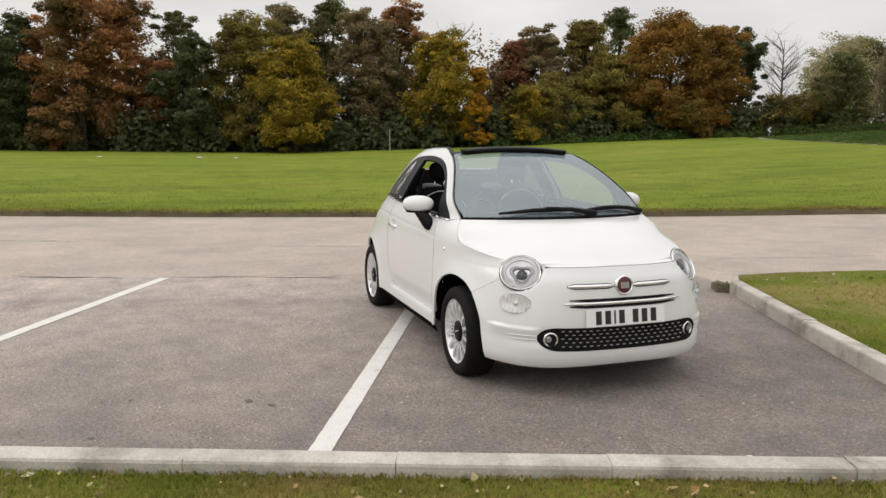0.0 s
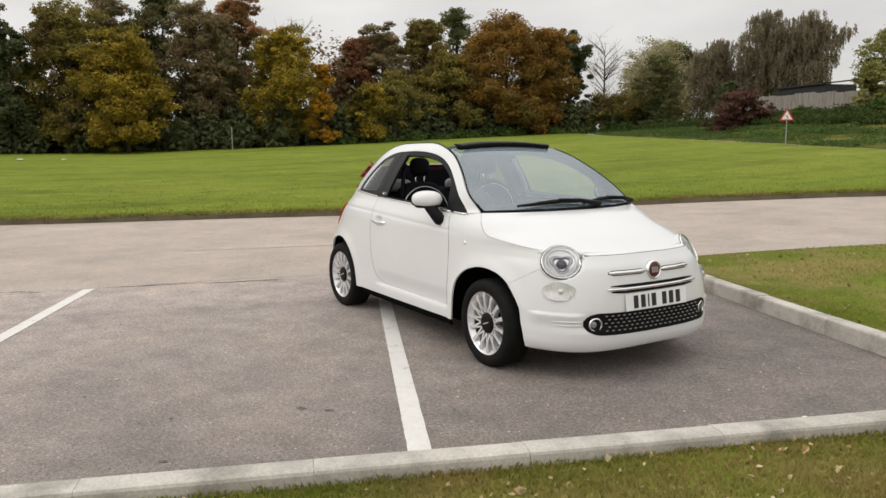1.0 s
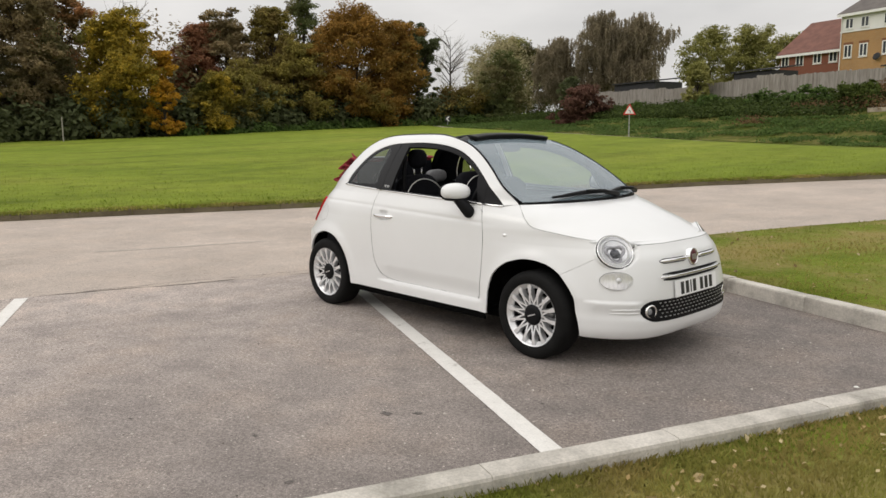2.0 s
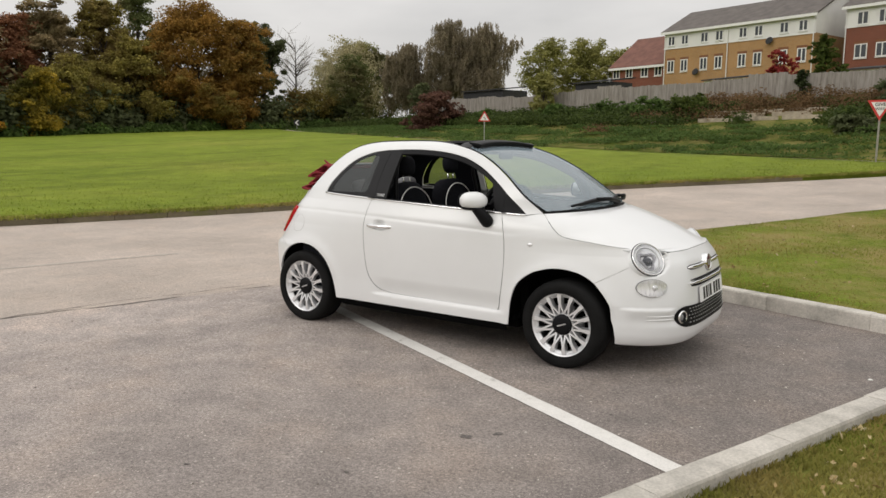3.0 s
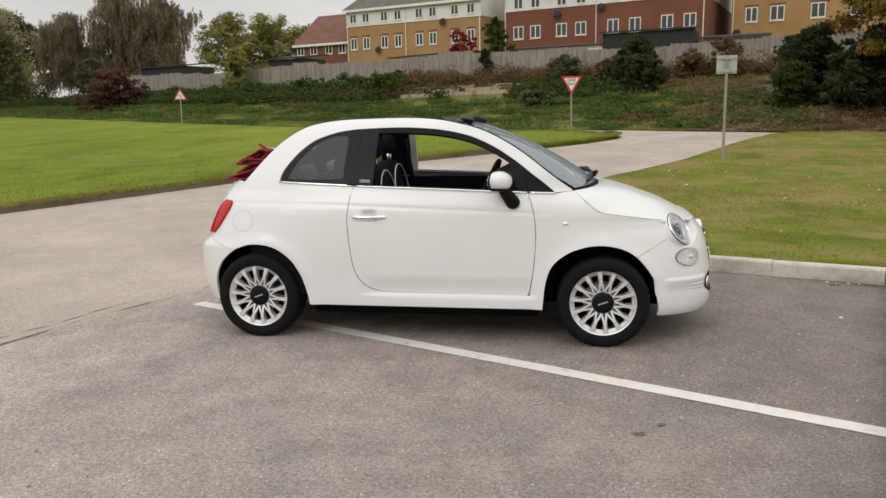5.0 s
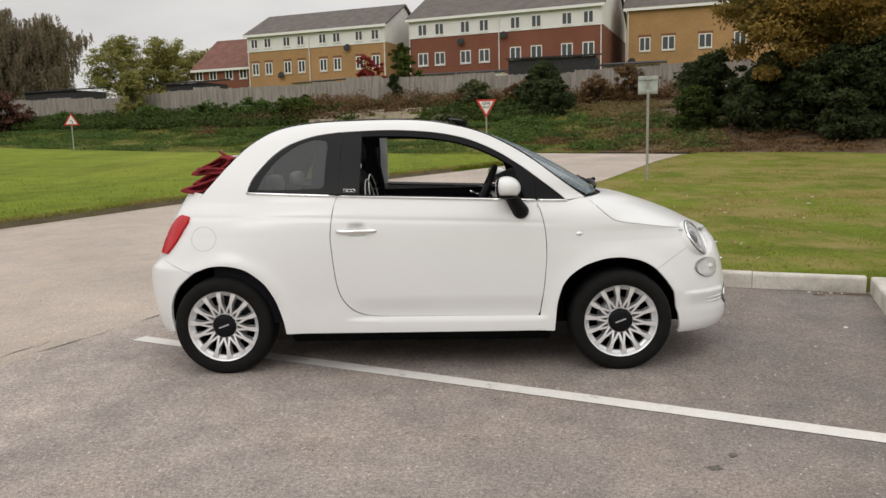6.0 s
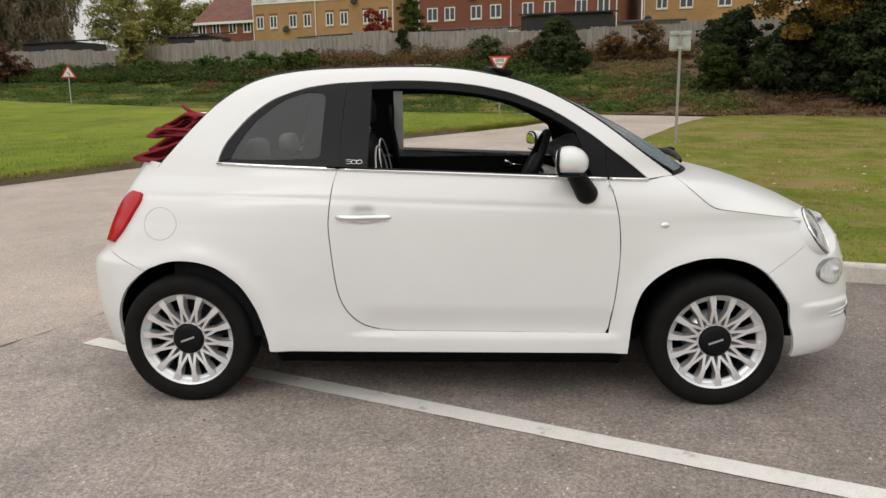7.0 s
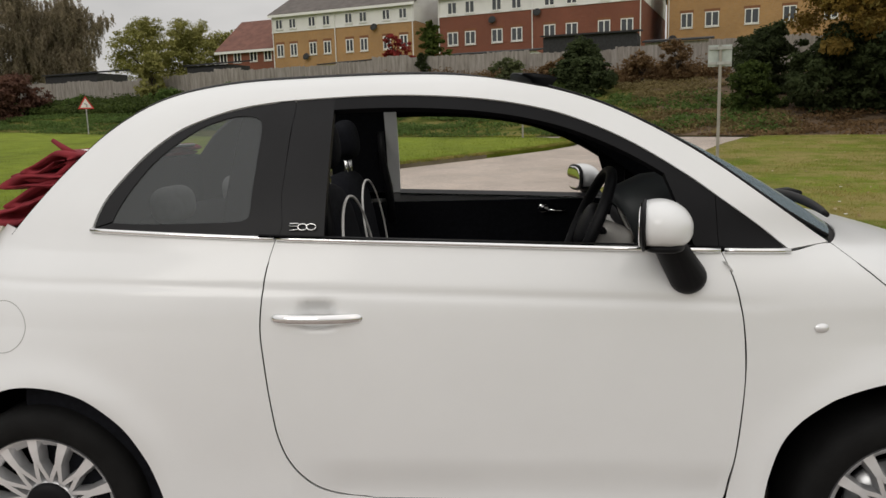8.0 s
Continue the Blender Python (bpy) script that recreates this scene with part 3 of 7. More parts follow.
M["ivory"] = plain("ivory_dash_plastic", (0.62, 0.60, 0.56), 0.5)


def roof_cloth():
    n = Nodes("burgundy_canvas")
    weave = n.noise(260, 2)
    fold = n.noise(7, 4)
    c = n.ramp(fold, (0.3, rgb(0.13, 0.009, 0.016)), (0.7, rgb(0.30, 0.020, 0.032)))
    n.set(Base_Color=c, Roughness=0.85)
    n.bump(weave, 0.3, 0.003)
    return n.m


M["canvas"] = roof_cloth()

# width of the body by height, and where nose and tail end by height
WIDTH = [(0.16, 0.745), (0.20, 0.782), (0.24, 0.797), (0.30, 0.801), (0.42, 0.802), (0.55, 0.806), (0.70, 0.806), (0.80, 0.802), (0.86, 0.797), (0.91, 0.787), (0.955, 0.770), (1.0, 0.750), (1.04, 0.732), (1.10, 0.706), (1.20, 0.650), (1.30, 0.588), (1.38, 0.535), (1.42, 0.503), (1.445, 0.475), (1.46, 0.445), (1.468, 0.41)]
NOSE = [(0.16, 1.73), (0.20, 1.795), (0.24, 1.82), (0.28, 1.829), (0.32, 1.83), (0.36, 1.818), (0.45, 1.82), (0.55, 1.81), (0.65, 1.79), (0.70, 1.772), (0.75, 1.735), (0.80, 1.70), (0.85, 1.70), (0.92, 1.60), (1.0, 1.32), (1.06, 1.42), (1.12, 1.7), (1.2, 2.1), (1.3, 2.4), (1.5, 2.4)]
TAIL = [(0.16, 1.62), (0.22, 1.68), (0.30, 1.715), (0.40, 1.738), (0.55, 1.745), (0.62, 1.735), (0.66, 1.70), (0.80, 1.665), (0.90, 1.635), (0.95, 1.615), (1.05, 1.56), (1.16, 1.48), (1.28, 1.36), (1.37, 1.24), (1.43, 1.10), (1.47, 0.95)]
MID = 1.2


def spline(x, knots):
    """Smooth interpolation through knots."""
    n = len(knots)
    if x <= knots[0][0]:
        return knots[0][1]
    if x >= knots[-1][0]:
        return knots[-1][1]
    for i in range(n - 1):
        if x <= knots[i + 1][0]:
            break
    (x0, y0), (x1, y1) = knots[i], knots[i + 1]
    h = x1 - x0
    sl = lambda j: (knots[j + 1][1] - knots[j][1]) / (knots[j + 1][0] - knots[j][0])
    d = sl(i)
    m0 = (sl(i - 1) + d) / 2 if i > 0 else d
    m1 = (d + sl(i + 1)) / 2 if i < n - 2 else d
    t = (x - x0) / h
    return (2 * t**3 - 3 * t**2 + 1) * y0 + (t**3 - 2 * t**2 + t) * h * m0 + (-2 * t**3 + 3 * t**2) * y1 + (t**3 - t**2) * h * m1


def power_at(z, front):
    if front:
        return 4.3 - 0.8 * min(1, max(0, (z - 0.45) / 0.3))
    return piecewise(z, [(0.62, 5.5), (0.80, 4.2), (1.0, 3.3)])


def groove(x, z):
    """The tuck along the foot of the door over the sill's ridge, the crease on the shoulder and swollen arches."""
    win = max(0.0, min(1.0, (x - 0.71) / 0.14)) * max(0.0, min(1.0, (1.90 - x) / 0.08))
    fall = max(0.0, min(1.0, (0.465 - z) / 0.120))
    rise = max(0.0, min(1.0, (z - 0.312) / 0.026))
    g = 0.018 * fall * fall * (3 - 2 * fall) * rise * rise * (3 - 2 * rise) * win
    line = piecewise(x, [(-0.25, 0.914), (0.2, 0.920), (0.58, 0.913), (0.94, 0.899), (1.65, 0.873), (1.9, 0.860)])
    g += 0.0042 * math.exp(-(((z - line) / 0.012) ** 2)) * max(0.0, min(1.0, (2.0 - x) / 0.25)) * max(0.0, min(1.0, (x + 0.30) / 0.10))
    g += 0.026 * math.exp(-(((x - 0.802) / 0.044) ** 4) - (((z - 0.842) / 0.032) ** 4))
    for cx in (0.02, 2.28):
        r = math.hypot(x - cx, z - 0.285)
        g -= 0.013 * math.exp(-(((r - 0.37) / 0.055) ** 2))
    return g


def half_width(x, z):
    front = x > MID
    a = spline(z, NOSE if front else TAIL)
    p = power_at(z, front)
    t = min(0.9999, abs(x - MID) / a)
    return spline(z, WIDTH) * (1 - t**p) ** (1 / p) - groove(x, z)


def on_side(x, z, s=1, out=0.0):
    """A point of the car's flank; s 1 right, -1 left; out: metres proud of it."""
    y = half_width(x, z)
    if not out:
        return Vector((x, -s * y, z))
    e = 0.004
    dx = (half_width(x + e, z) - half_width(x - e, z)) / (2 * e)
    dz = (half_width(x, z + e) - half_width(x, z - e)) / (2 * e)
    nrm = Vector((-dx, 1, -dz)).normalized()
    return Vector((x + nrm.x * out, -s * (y + nrm.y * out), z + nrm.z * out))


def angle_of(x, z):
    front = x > MID
    a, p = spline(z, NOSE if front else TAIL), power_at(z, front)
    c = min(1.0, abs(x - MID) / a) ** (p / 2)
    return math.acos(c)


def on_end(phi, z, front=True, out=0.0):
    """A point of the nose or tail; phi 0 at the middle, positive to the right side."""
    a, p, b = spline(z, NOSE if front else TAIL), power_at(z, front), spline(z, WIDTH)
    c, s = abs(math.cos(phi)), abs(math.sin(phi))
    x = MID + (1 if front else -1) * a * c ** (2 / p)
    y = b * s ** (2 / p)
    if abs(phi) > 0.6:
        y -= groove(x, z) * min(1, (abs(phi) - 0.6) / 0.2)
    if front and z < 0.6:
        crease = math.exp(-(((z - 0.430) / 0.055) ** 2)) if z < 0.430 else max(0.0, 1 - (z - 0.430) / 0.012)
        crease *= 0.015 * max(0.0, min(1.0, (y - 0.50) / 0.06)) * max(0.0, min(1.0, (x - 2.66) / 0.07))
        x += crease * c
        y += crease * s
    pt = Vector((x, -y if phi >= 0 else y, z))
    if out:
        e = 0.02
        q = on_end(phi + e, z, front) - on_end(phi - e, z, front)
        r = on_end(phi, z + 0.01, front) - on_end(phi, z - 0.01, front)
        nrm = q.cross(r).normalized()
        if nrm.x * (1 if front else -1) < 0 and abs(nrm.x) > 0.05:
            nrm = -nrm
        pt += nrm * out
    return pt


def phi_at_y(y, z, front=True):
    b, p = spline(z, WIDTH), power_at(z, front)
    s = min(1.0, abs(y) / b) ** (p / 2)
    return math.copysign(math.asin(s), -y)


def resample(pts, n, smooth=True):
    """n points along a line through knots, evenly by knot."""
    k = len(pts)
    out = []
    for i in range(n):
        t = i / (n - 1) * (k - 1)
        j = min(int(t), k - 2)
        f = t - j
        p = [Vector(pts[max(0, min(k - 1, q))]) for q in (j - 1, j, j + 1, j + 2)]
        if smooth:
            m0, m1 = (p[2] - p[0]) / 2, (p[3] - p[1]) / 2
            out.append((2 * f**3 - 3 * f**2 + 1) * p[1] + (f**3 - 2 * f**2 + f) * m0 + (-2 * f**3 + 3 * f**2) * p[2] + (f**3 - f**2) * m1)
        else:
            out.append(p[1].lerp(p[2], f))
    return out


def between(curves, rows, smooth=False):
    """A grid of points between matching curves."""
    cols = [resample([c[i] for c in curves], rows, smooth) for i in range(len(curves[0]))]
    return [[cols[i][r] for i in range(len(cols))] for r in range(rows)]


def skin(grid, outward, depth=0.012, inward=None):
    """A surface from a grid of 3D points with turned-in edges. outward: a rough direction, or None."""
    bm = bmesh.new()
    vs = [[bm.verts.new(p) for p in row] for row in grid]
    for a, b in zip(vs, vs[1:]):
        for k in range(len(a) - 1):
            try:
                bm.faces.new((a[k], a[k + 1], b[k + 1], b[k]))
            except ValueError:
                pass
    bm.normal_update()
    mid = sum((f.normal * f.calc_area() for f in bm.faces), Vector())
    if outward is not None and mid.dot(Vector(outward)) < 0:
        bmesh.ops.reverse_faces(bm, faces=bm.faces[:])
    bm.normal_update()
    if depth:
        rim = [e for e in bm.edges if e.is_boundary]
        nor = {v: v.normal.copy() for v in bm.verts}
        pair = {}
        for e in rim:
            e.smooth = False
        verts = {v for e in rim for v in e.verts}
        for v in verts:
            pair[v] = bm.verts.new(v.co - nor[v] * depth)
        for e in rim:
            a, b = e.verts
            l = e.link_loops[0]
            if l.vert == a:
                bm.faces.new((b, a, pair[a], pair[b]))
            else:
                bm.faces.new((a, b, pair[b], pair[a]))
    return bm


def lathe(profile, sides=48, axis="Y"):
    """A body of revolution about y from (radius, y) points."""
    bm = bmesh.new()
    rings = [[bm.verts.new((r * math.cos(2 * math.pi * k / sides), y, r * math.sin(2 * math.pi * k / sides))) for k in range(sides)] for r, y in profile]
    for a, b in zip(rings, rings[1:]):
        for k in range(sides):
            bm.faces.new((a[k], b[k], b[(k + 1) % sides], a[(k + 1) % sides]))
    bmesh.ops.recalc_face_normals(bm, faces=bm.faces)
    return bm


def disc(profile, sides=40):
    """As lathe, closed at both ends."""
    bm = lathe(profile, sides)
    bmesh.ops.holes_fill(bm, edges=[e for e in bm.edges if e.is_boundary])
    bmesh.ops.recalc_face_normals(bm, faces=bm.faces)
    return bm


def oval_patch(fn, rings=6, sides=36, dome=0.0):
    """A domed oval: fn(u, v, out) gives a point for u, v in the unit disc."""
    bm = bmesh.new()
    c = bm.verts.new(fn(0, 0, dome))
    prev = None
    for r in range(1, rings + 1):
        q = r / rings
        ring = [bm.verts.new(fn(q * math.cos(2 * math.pi * k / sides), q * math.sin(2 * math.pi * k / sides), dome * (1 - q * q))) for k in range(sides)]
        for k in range(sides):
            if prev is None:
                bm.faces.new((c, ring[k], ring[(k + 1) % sides]))
            else:
                bm.faces.new((prev[k], ring[k], ring[(k + 1) % sides], prev[(k + 1) % sides]))
        prev = ring
    return bm


def oval_ring(fn, r0, r1, sides=44, lift=0.008, steps=6):
    """A rounded raised ring between two radii of the unit disc."""
    bm = bmesh.new()
    rings = []
    for j in range(steps + 1):
        f = j / steps
        q = r0 + (r1 - r0) * f
        o = lift * math.sin(math.pi * f) ** 0.8 if 0 < f < 1 else -0.004
        rings.append([bm.verts.new(fn(q * math.cos(2 * math.pi * k / sides), q * math.sin(2 * math.pi * k / sides), o)) for k in range(sides)])
    for a, b in zip(rings, rings[1:]):
        for k in range(sides):
            bm.faces.new((a[k], b[k], b[(k + 1) % sides], a[(k + 1) % sides]))
    return bm


def outward_from(bm, centre):
    bm.normal_update()
    bmesh.ops.recalc_face_normals(bm, faces=bm.faces)
    s = sum(((f.calc_center_median() - Vector(centre)).dot(f.normal) * f.calc_area() for f in bm.faces))
    if s < 0:
        bmesh.ops.reverse_faces(bm, faces=bm.faces[:])
    return bm


LAMP_N = Vector((0.73, -0.425, 0.52)).normalized()
LAMP_U = Vector((0, 0, 1)).cross(LAMP_N).normalized()
LAMP_V = LAMP_N.cross(LAMP_U)
LAMP_C = Vector((2.771, -0.552, 0.732))


def lamp_hollow(grid):
    """Presses a body surface in where a headlamp sits."""
    for row in grid:
        for p in row:
            s = 1 if p.y < 0 else -1
            q = Vector((p.x, p.y * s, p.z)) - LAMP_C
            d = q.dot(LAMP_N)
            if q.length < 0.2:
                rho = math.hypot(q.dot(LAMP_U) / 0.122, q.dot(LAMP_V) / 0.112)
                sink = 0.05 if rho < 0.90 else 0.004
                if rho < 1.04 and d > -sink:
                    k = LAMP_N * (d + sink)
                    p -= Vector((k.x, k.y * s, k.z))
    return grid


car = tagged(new("car"), "small white retro hatchback with its burgundy canvas roof folded open", "car")
car.matrix_basis = Matrix.Translation((0, 0.018, 0)) @ Matrix.Diagonal((1, 1.022, 1, 1))
CORE = (1.2, 0, 0.6)


def car_part(name, bm, material, label="", parent=None, smooth=True, turn=True):
    if turn:
        bm.normal_update()
    return part(name, bm, material, parent or car, label, smooth)


def rounded(cx, cy, cz, sx, sy, sz, tilt=0.0, power=0.55, seg=24):
    """A cushion: a rounded block."""
    bm = bmesh.new()
    bmesh.ops.create_uvsphere(bm, u_segments=seg, v_segments=seg // 2, radius=1)
    for v in bm.verts:
        v.co = Vector([math.copysign(abs(c) ** power, c) for c in v.co])
        v.co = Vector((v.co.x * sx, v.co.y * sy, v.co.z * sz))
    bmesh.ops.rotate(bm, verts=bm.verts, cent=(0, 0, 0), matrix=Matrix.Rotation(tilt, 3, "Y"))
    bmesh.ops.translate(bm, verts=bm.verts, vec=(cx, cy, cz))
    return bm


BELT_LINE = lambda x: 1.0645 - 0.0405 * x
DLO = [(0.143, 1.058), (0.153, 1.095), (0.174, 1.143), (0.219, 1.202), (0.277, 1.264), (0.349, 1.317), (0.412, 1.346), (0.513, 1.377), (0.615, 1.393), (0.71, 1.400), (0.92, 1.406), (1.07, 1.402), (1.22, 1.389), (1.344, 1.368), (1.466, 1.334), (1.61, 1.269), (1.749, 1.181), (1.841, 1.111), (1.934, 1.040), (1.998, 0.986)]
RAIL = [(-0.235, 0.955), (-0.175, 1.03), (-0.10, 1.11), (0.0, 1.22), (0.11, 1.325), (0.27, 1.415), (0.48, 1.455), (0.75, 1.466), (1.02, 1.466), (1.22, 1.450), (1.40, 1.415), (1.58, 1.352), (1.78, 1.238), (1.98, 1.088), (2.105, 0.998)]
SIDE_NAMES = {1: "right", -1: "left"}

for s in (1, -1):
    side = (0, -s, 0)
    S = lambda p: on_side(p[0], p[1], s)

    def patch(curves, cols, rows, smooth=False, out=0.0, depth=0.012):
        cs = [resample([(x, z, 0) for x, z in c], cols) for c in curves]
        g = between(cs, rows, smooth)
        return skin(lamp_hollow([[on_side(p.x, p.y, s, out) for p in row] for row in g]), side, depth)

    # white frame over the windows
    car_part("side_frame", patch([DLO, RAIL], 90, 14), M["paint"])
    car_part("frame_lining", patch([DLO, RAIL], 60, 8, out=-0.020), M["cloth"], "black lining inside the roof frame")
    # rear quarter
    arch = [(0.376, 0.246), (0.368, 0.30), (0.356, 0.345), (0.340, 0.395), (0.318, 0.45), (0.272, 0.528), (0.222, 0.577), (0.160, 0.619), (0.098, 0.639), (0.040, 0.647), (-0.010, 0.648), (-0.050, 0.644), (-0.085, 0.636), (-0.115, 0.625), (-0.140, 0.615), (-0.155, 0.608), (-0.168, 0.602)]
    outer = [(0.905, 0.246), (0.925, 0.336), (0.841, 0.346), (0.771, 0.375), (0.714, 0.435), (0.683, 0.508), (0.667, 0.607), (0.655, 0.729), (0.650, 0.80), (0.655, 0.872), (0.667, 0.964), (0.685, 1.034), (0.42, 1.045), (0.143, 1.056), (0.005, 1.026), (-0.115, 0.990), (-0.235, 0.955), (-0.285, 0.86), (-0.35, 0.77), (-0.42, 0.682)]
    quarter = car_part("quarter_panel", patch([arch, outer], 240, 80), M["paint"])
    # front wing
    arch = [(1.921, 0.246), (1.927, 0.31), (1.937, 0.405), (1.966, 0.503), (2.010, 0.562), (2.070, 0.606), (2.118, 0.629), (2.20, 0.652), (2.260, 0.658), (2.32, 0.656), (2.38, 0.645), (2.42, 0.633), (2.465, 0.611), (2.505, 0.583)]
    outer = [(1.842, 0.246), (1.842, 0.34), (1.868, 0.52), (1.880, 0.70), (1.876, 0.79), (1.866, 0.86), (1.849, 0.93), (1.828, 0.984), (1.99, 0.979), (2.110, 0.9935), (2.172, 0.9395), (2.224, 0.8935), (2.260, 0.8675), (2.310, 0.8525), (2.435, 0.8345), (2.572, 0.8135), (2.70, 0.7955), (2.775, 0.735)]
    wing = car_part("front_wing", patch([arch, outer], 170, 40), M["paint"])
    # sill and the tuck below it
    car_part("sill", patch([[(0.9053, 0.246), (1.3, 0.246), (1.8417, 0.246)], [(0.9253, 0.3372), (1.3, 0.3355), (1.8417, 0.3318)]], 40, 6), M["paint"])
    # near-black strip carries the shade below the sill in its colour
    car_part("sill_underside", patch([[(0.42, 0.19), (1.15, 0.19), (1.89, 0.19)], [(0.40, 0.245), (1.15, 0.245), (1.905, 0.245)]], 40, 5, out=-0.004), M["under"], "underside of the sill, black for the shade there")
    # door
    left = [(0.928, 0.339), (0.844, 0.350), (0.775, 0.379), (0.718, 0.438), (0.687, 0.510), (0.671, 0.607), (0.659, 0.729), (0.654, 0.80), (0.659, 0.872), (0.671, 0.964), (0.689, 1.034)]
    right = [(1.826, 0.333), (1.838, 0.356), (1.846, 0.41), (1.859, 0.48), (1.873, 0.62), (1.876, 0.70), (1.872, 0.79), (1.862, 0.86), (1.845, 0.93), (1.824, 0.986)]
    rows = 110
    L, R = resample([(x, z, 0) for x, z in left], rows), resample([(x, z, 0) for x, z in right], rows)
    door = car_part("door", skin([[on_side(a.x + (b.x - a.x) * k / 120, a.y + (b.y - a.y) * k / 120, s) for k in range(121)] for a, b in zip(L, R)], side, 0.03), M["paint"])
    # dark gap all round the door, deepest at its front edge
    for line, r in ((L, 0.0010), (R, 0.0010)):
        gap = bmesh.new()
        tube(gap, [on_side(p.x + (0.002 if line is R else -0.002), p.y, s, -0.0004) for p in line], r, 6)
        bmesh.ops.recalc_face_normals(gap, faces=gap.faces)
        car_part("shut_line", gap, M["under"], "", door)

    # handle in its bowl
    hx, hz = 0.802, 0.835
    bar = bmesh.new()
    pts = [Vector((hx - 0.122 + 0.244 * k / 14, -s * (0.782 + 0.026 * math.sin(math.pi * k / 14) ** 0.5), hz)) for k in range(15)]
    tube(bar, pts, [0.012 if k in (0, 14) else 0.0145 for k in range(15)], 12)
    bmesh.ops.recalc_face_normals(bar, faces=bar.faces)
    car_part("handle", bar, M["chrome"], "chrome door handle", door)

    # chrome strip under the windows, in two lengths
    for x0, x1, owner in ((0.146, 0.683, quarter), (0.691, 1.822, door), (1.832, 1.998, wing)):
        bm = bmesh.new()
        n = max(4, int((x1 - x0) / 0.04))
        pts = [on_side(x0 + (x1 - x0) * k / n, BELT_LINE(x0 + (x1 - x0) * k / n) - 0.004, s, 0.004) for k in range(n + 1)]
        tube(bm, pts, 0.0072, 8)
        bmesh.ops.recalc_face_normals(bm, faces=bm.faces)
        car_part("chrome_strip", bm, M["chrome"], "chrome strip under the window", owner)

    # black surround: quarter frame, pillar, top strip, front sail
    T = lambda x, d=0.0: spline(x, DLO) - d
    def surround(name, lo, hi, x0, x1, out=-0.004, n=16, label="", owner=None, depth=0.02, slant=0.0):
        g = []
        for r in range(7):
            g.append([])
            for k in range(n + 1):
                x = x0 + (x1 - x0) * k / n
                z = lo(x) + (hi(x) - lo(x)) * r / 6
                g[-1].append(on_side(x + slant * (z - 1.39) * (1 - k / n), z, s, out))
        return car_part(name, skin(g, side, depth), M["pillar" if "pillar" in name else "trim"], label, owner)

    pillar = surround("pillar_trim", lambda x: BELT_LINE(x) + 0.004, lambda x: T(x, 0.001), 0.703, 0.815, label="satin black door pillar trim", owner=door, slant=0.045)
    surround("window_header", lambda x: T(x, 0.034), lambda x: T(x, 0.001), 0.815, 1.70, label="black strip over the door window", owner=door, n=36)
    surround("window_sail", lambda x: max(BELT_LINE(x) + 0.004, T(x, 0.034 + max(0, (x - 1.70)) * 2.2)), lambda x: T(x, 0.001), 1.70, 1.822, label="black corner sail of the door", owner=door, n=12)
    surround("wing_sail", lambda x: BELT_LINE(x) + 0.004, lambda x: max(T(x, 0.001), BELT_LINE(x) + 0.005), 1.8235, 1.99, label="black triangle before the door", owner=wing, n=10)
    # quarter window: ring and pane
    ring_out = [(0.150, 1.064), (0.158, 1.096), (0.179, 1.143), (0.224, 1.201), (0.282, 1.262), (0.353, 1.315), (0.45, 1.357), (0.56, 1.383), (0.640, 1.393), (0.700, 1.397), (0.697, 1.30), (0.692, 1.15), (0.684, 1.038), (0.50, 1.046), (0.30, 1.054), (0.150, 1.061)]
    ring_in = [(0.205, 1.080), (0.222, 1.122), (0.253, 1.173), (0.298, 1.232), (0.367, 1.292), (0.44, 1.335), (0.516, 1.357), (0.57, 1.359), (0.600, 1.350), (0.613, 1.325), (0.612, 1.25), (0.609, 1.15), (0.600, 1.085), (0.50, 1.076), (0.32, 1.073), (0.207, 1.076)]
    frame_q = car_part("quarter_window", patch([ring_in, ring_out], 91, 5, out=-0.003, depth=0.006), M["pillar"], "tinted rear quarter window in a black frame")
    mid = (0.45, 1.18)
    inner = resample([(x, z, 0) for x, z in ring_in], 91)
    bm = bmesh.new()
    rings = []
    for q in (1.02, 0.75, 0.5, 0.25):
        rings.append([bm.verts.new(on_side(mid[0] + (p.x - mid[0]) * q, mid[1] + (p.y - mid[1]) * q, s, -0.006)) for p in inner[:-1]])
    for a, b in zip(rings, rings[1:]):
        for k in range(len(a)):
            bm.faces.new((a[k], a[(k + 1) % len(a)], b[(k + 1) % len(a)], b[k]))
    bm.faces.new(rings[-1])
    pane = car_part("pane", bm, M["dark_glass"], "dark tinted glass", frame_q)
    # shapes standing for the model mark on the pillar
    bm = bmesh.new()
    for k in range(3):
        x0 = 0.735 + k * 0.023
        ring = [(x0 + 0.0125 * math.cos(j * math.pi / 8), 1.062 + 0.0078 * math.sin(j * math.pi / 8)) for j in range(17)]
        if k == 0:
            ring = [(x0 + 0.012, 1.071), (x0 - 0.012, 1.071), (x0 - 0.012, 1.064), (x0 + 0.011, 1.064), (x0 + 0.012, 1.056), (x0 - 0.012, 1.054)]
        tube(bm, [on_side(px, pz, s, 0.0015) for px, pz in ring], 0.0018, 6)
    bmesh.ops.recalc_face_normals(bm, faces=bm.faces)
    emblem = car_part("emblem", bm, M["chrome"], "small chrome emblem", pillar)

    # mirror
    cx, cy, cz = 1.660, -s * 0.838, 1.072
    bm = bmesh.new()
    bmesh.ops.create_uvsphere(bm, u_segments=40, v_segments=26, radius=1.0)
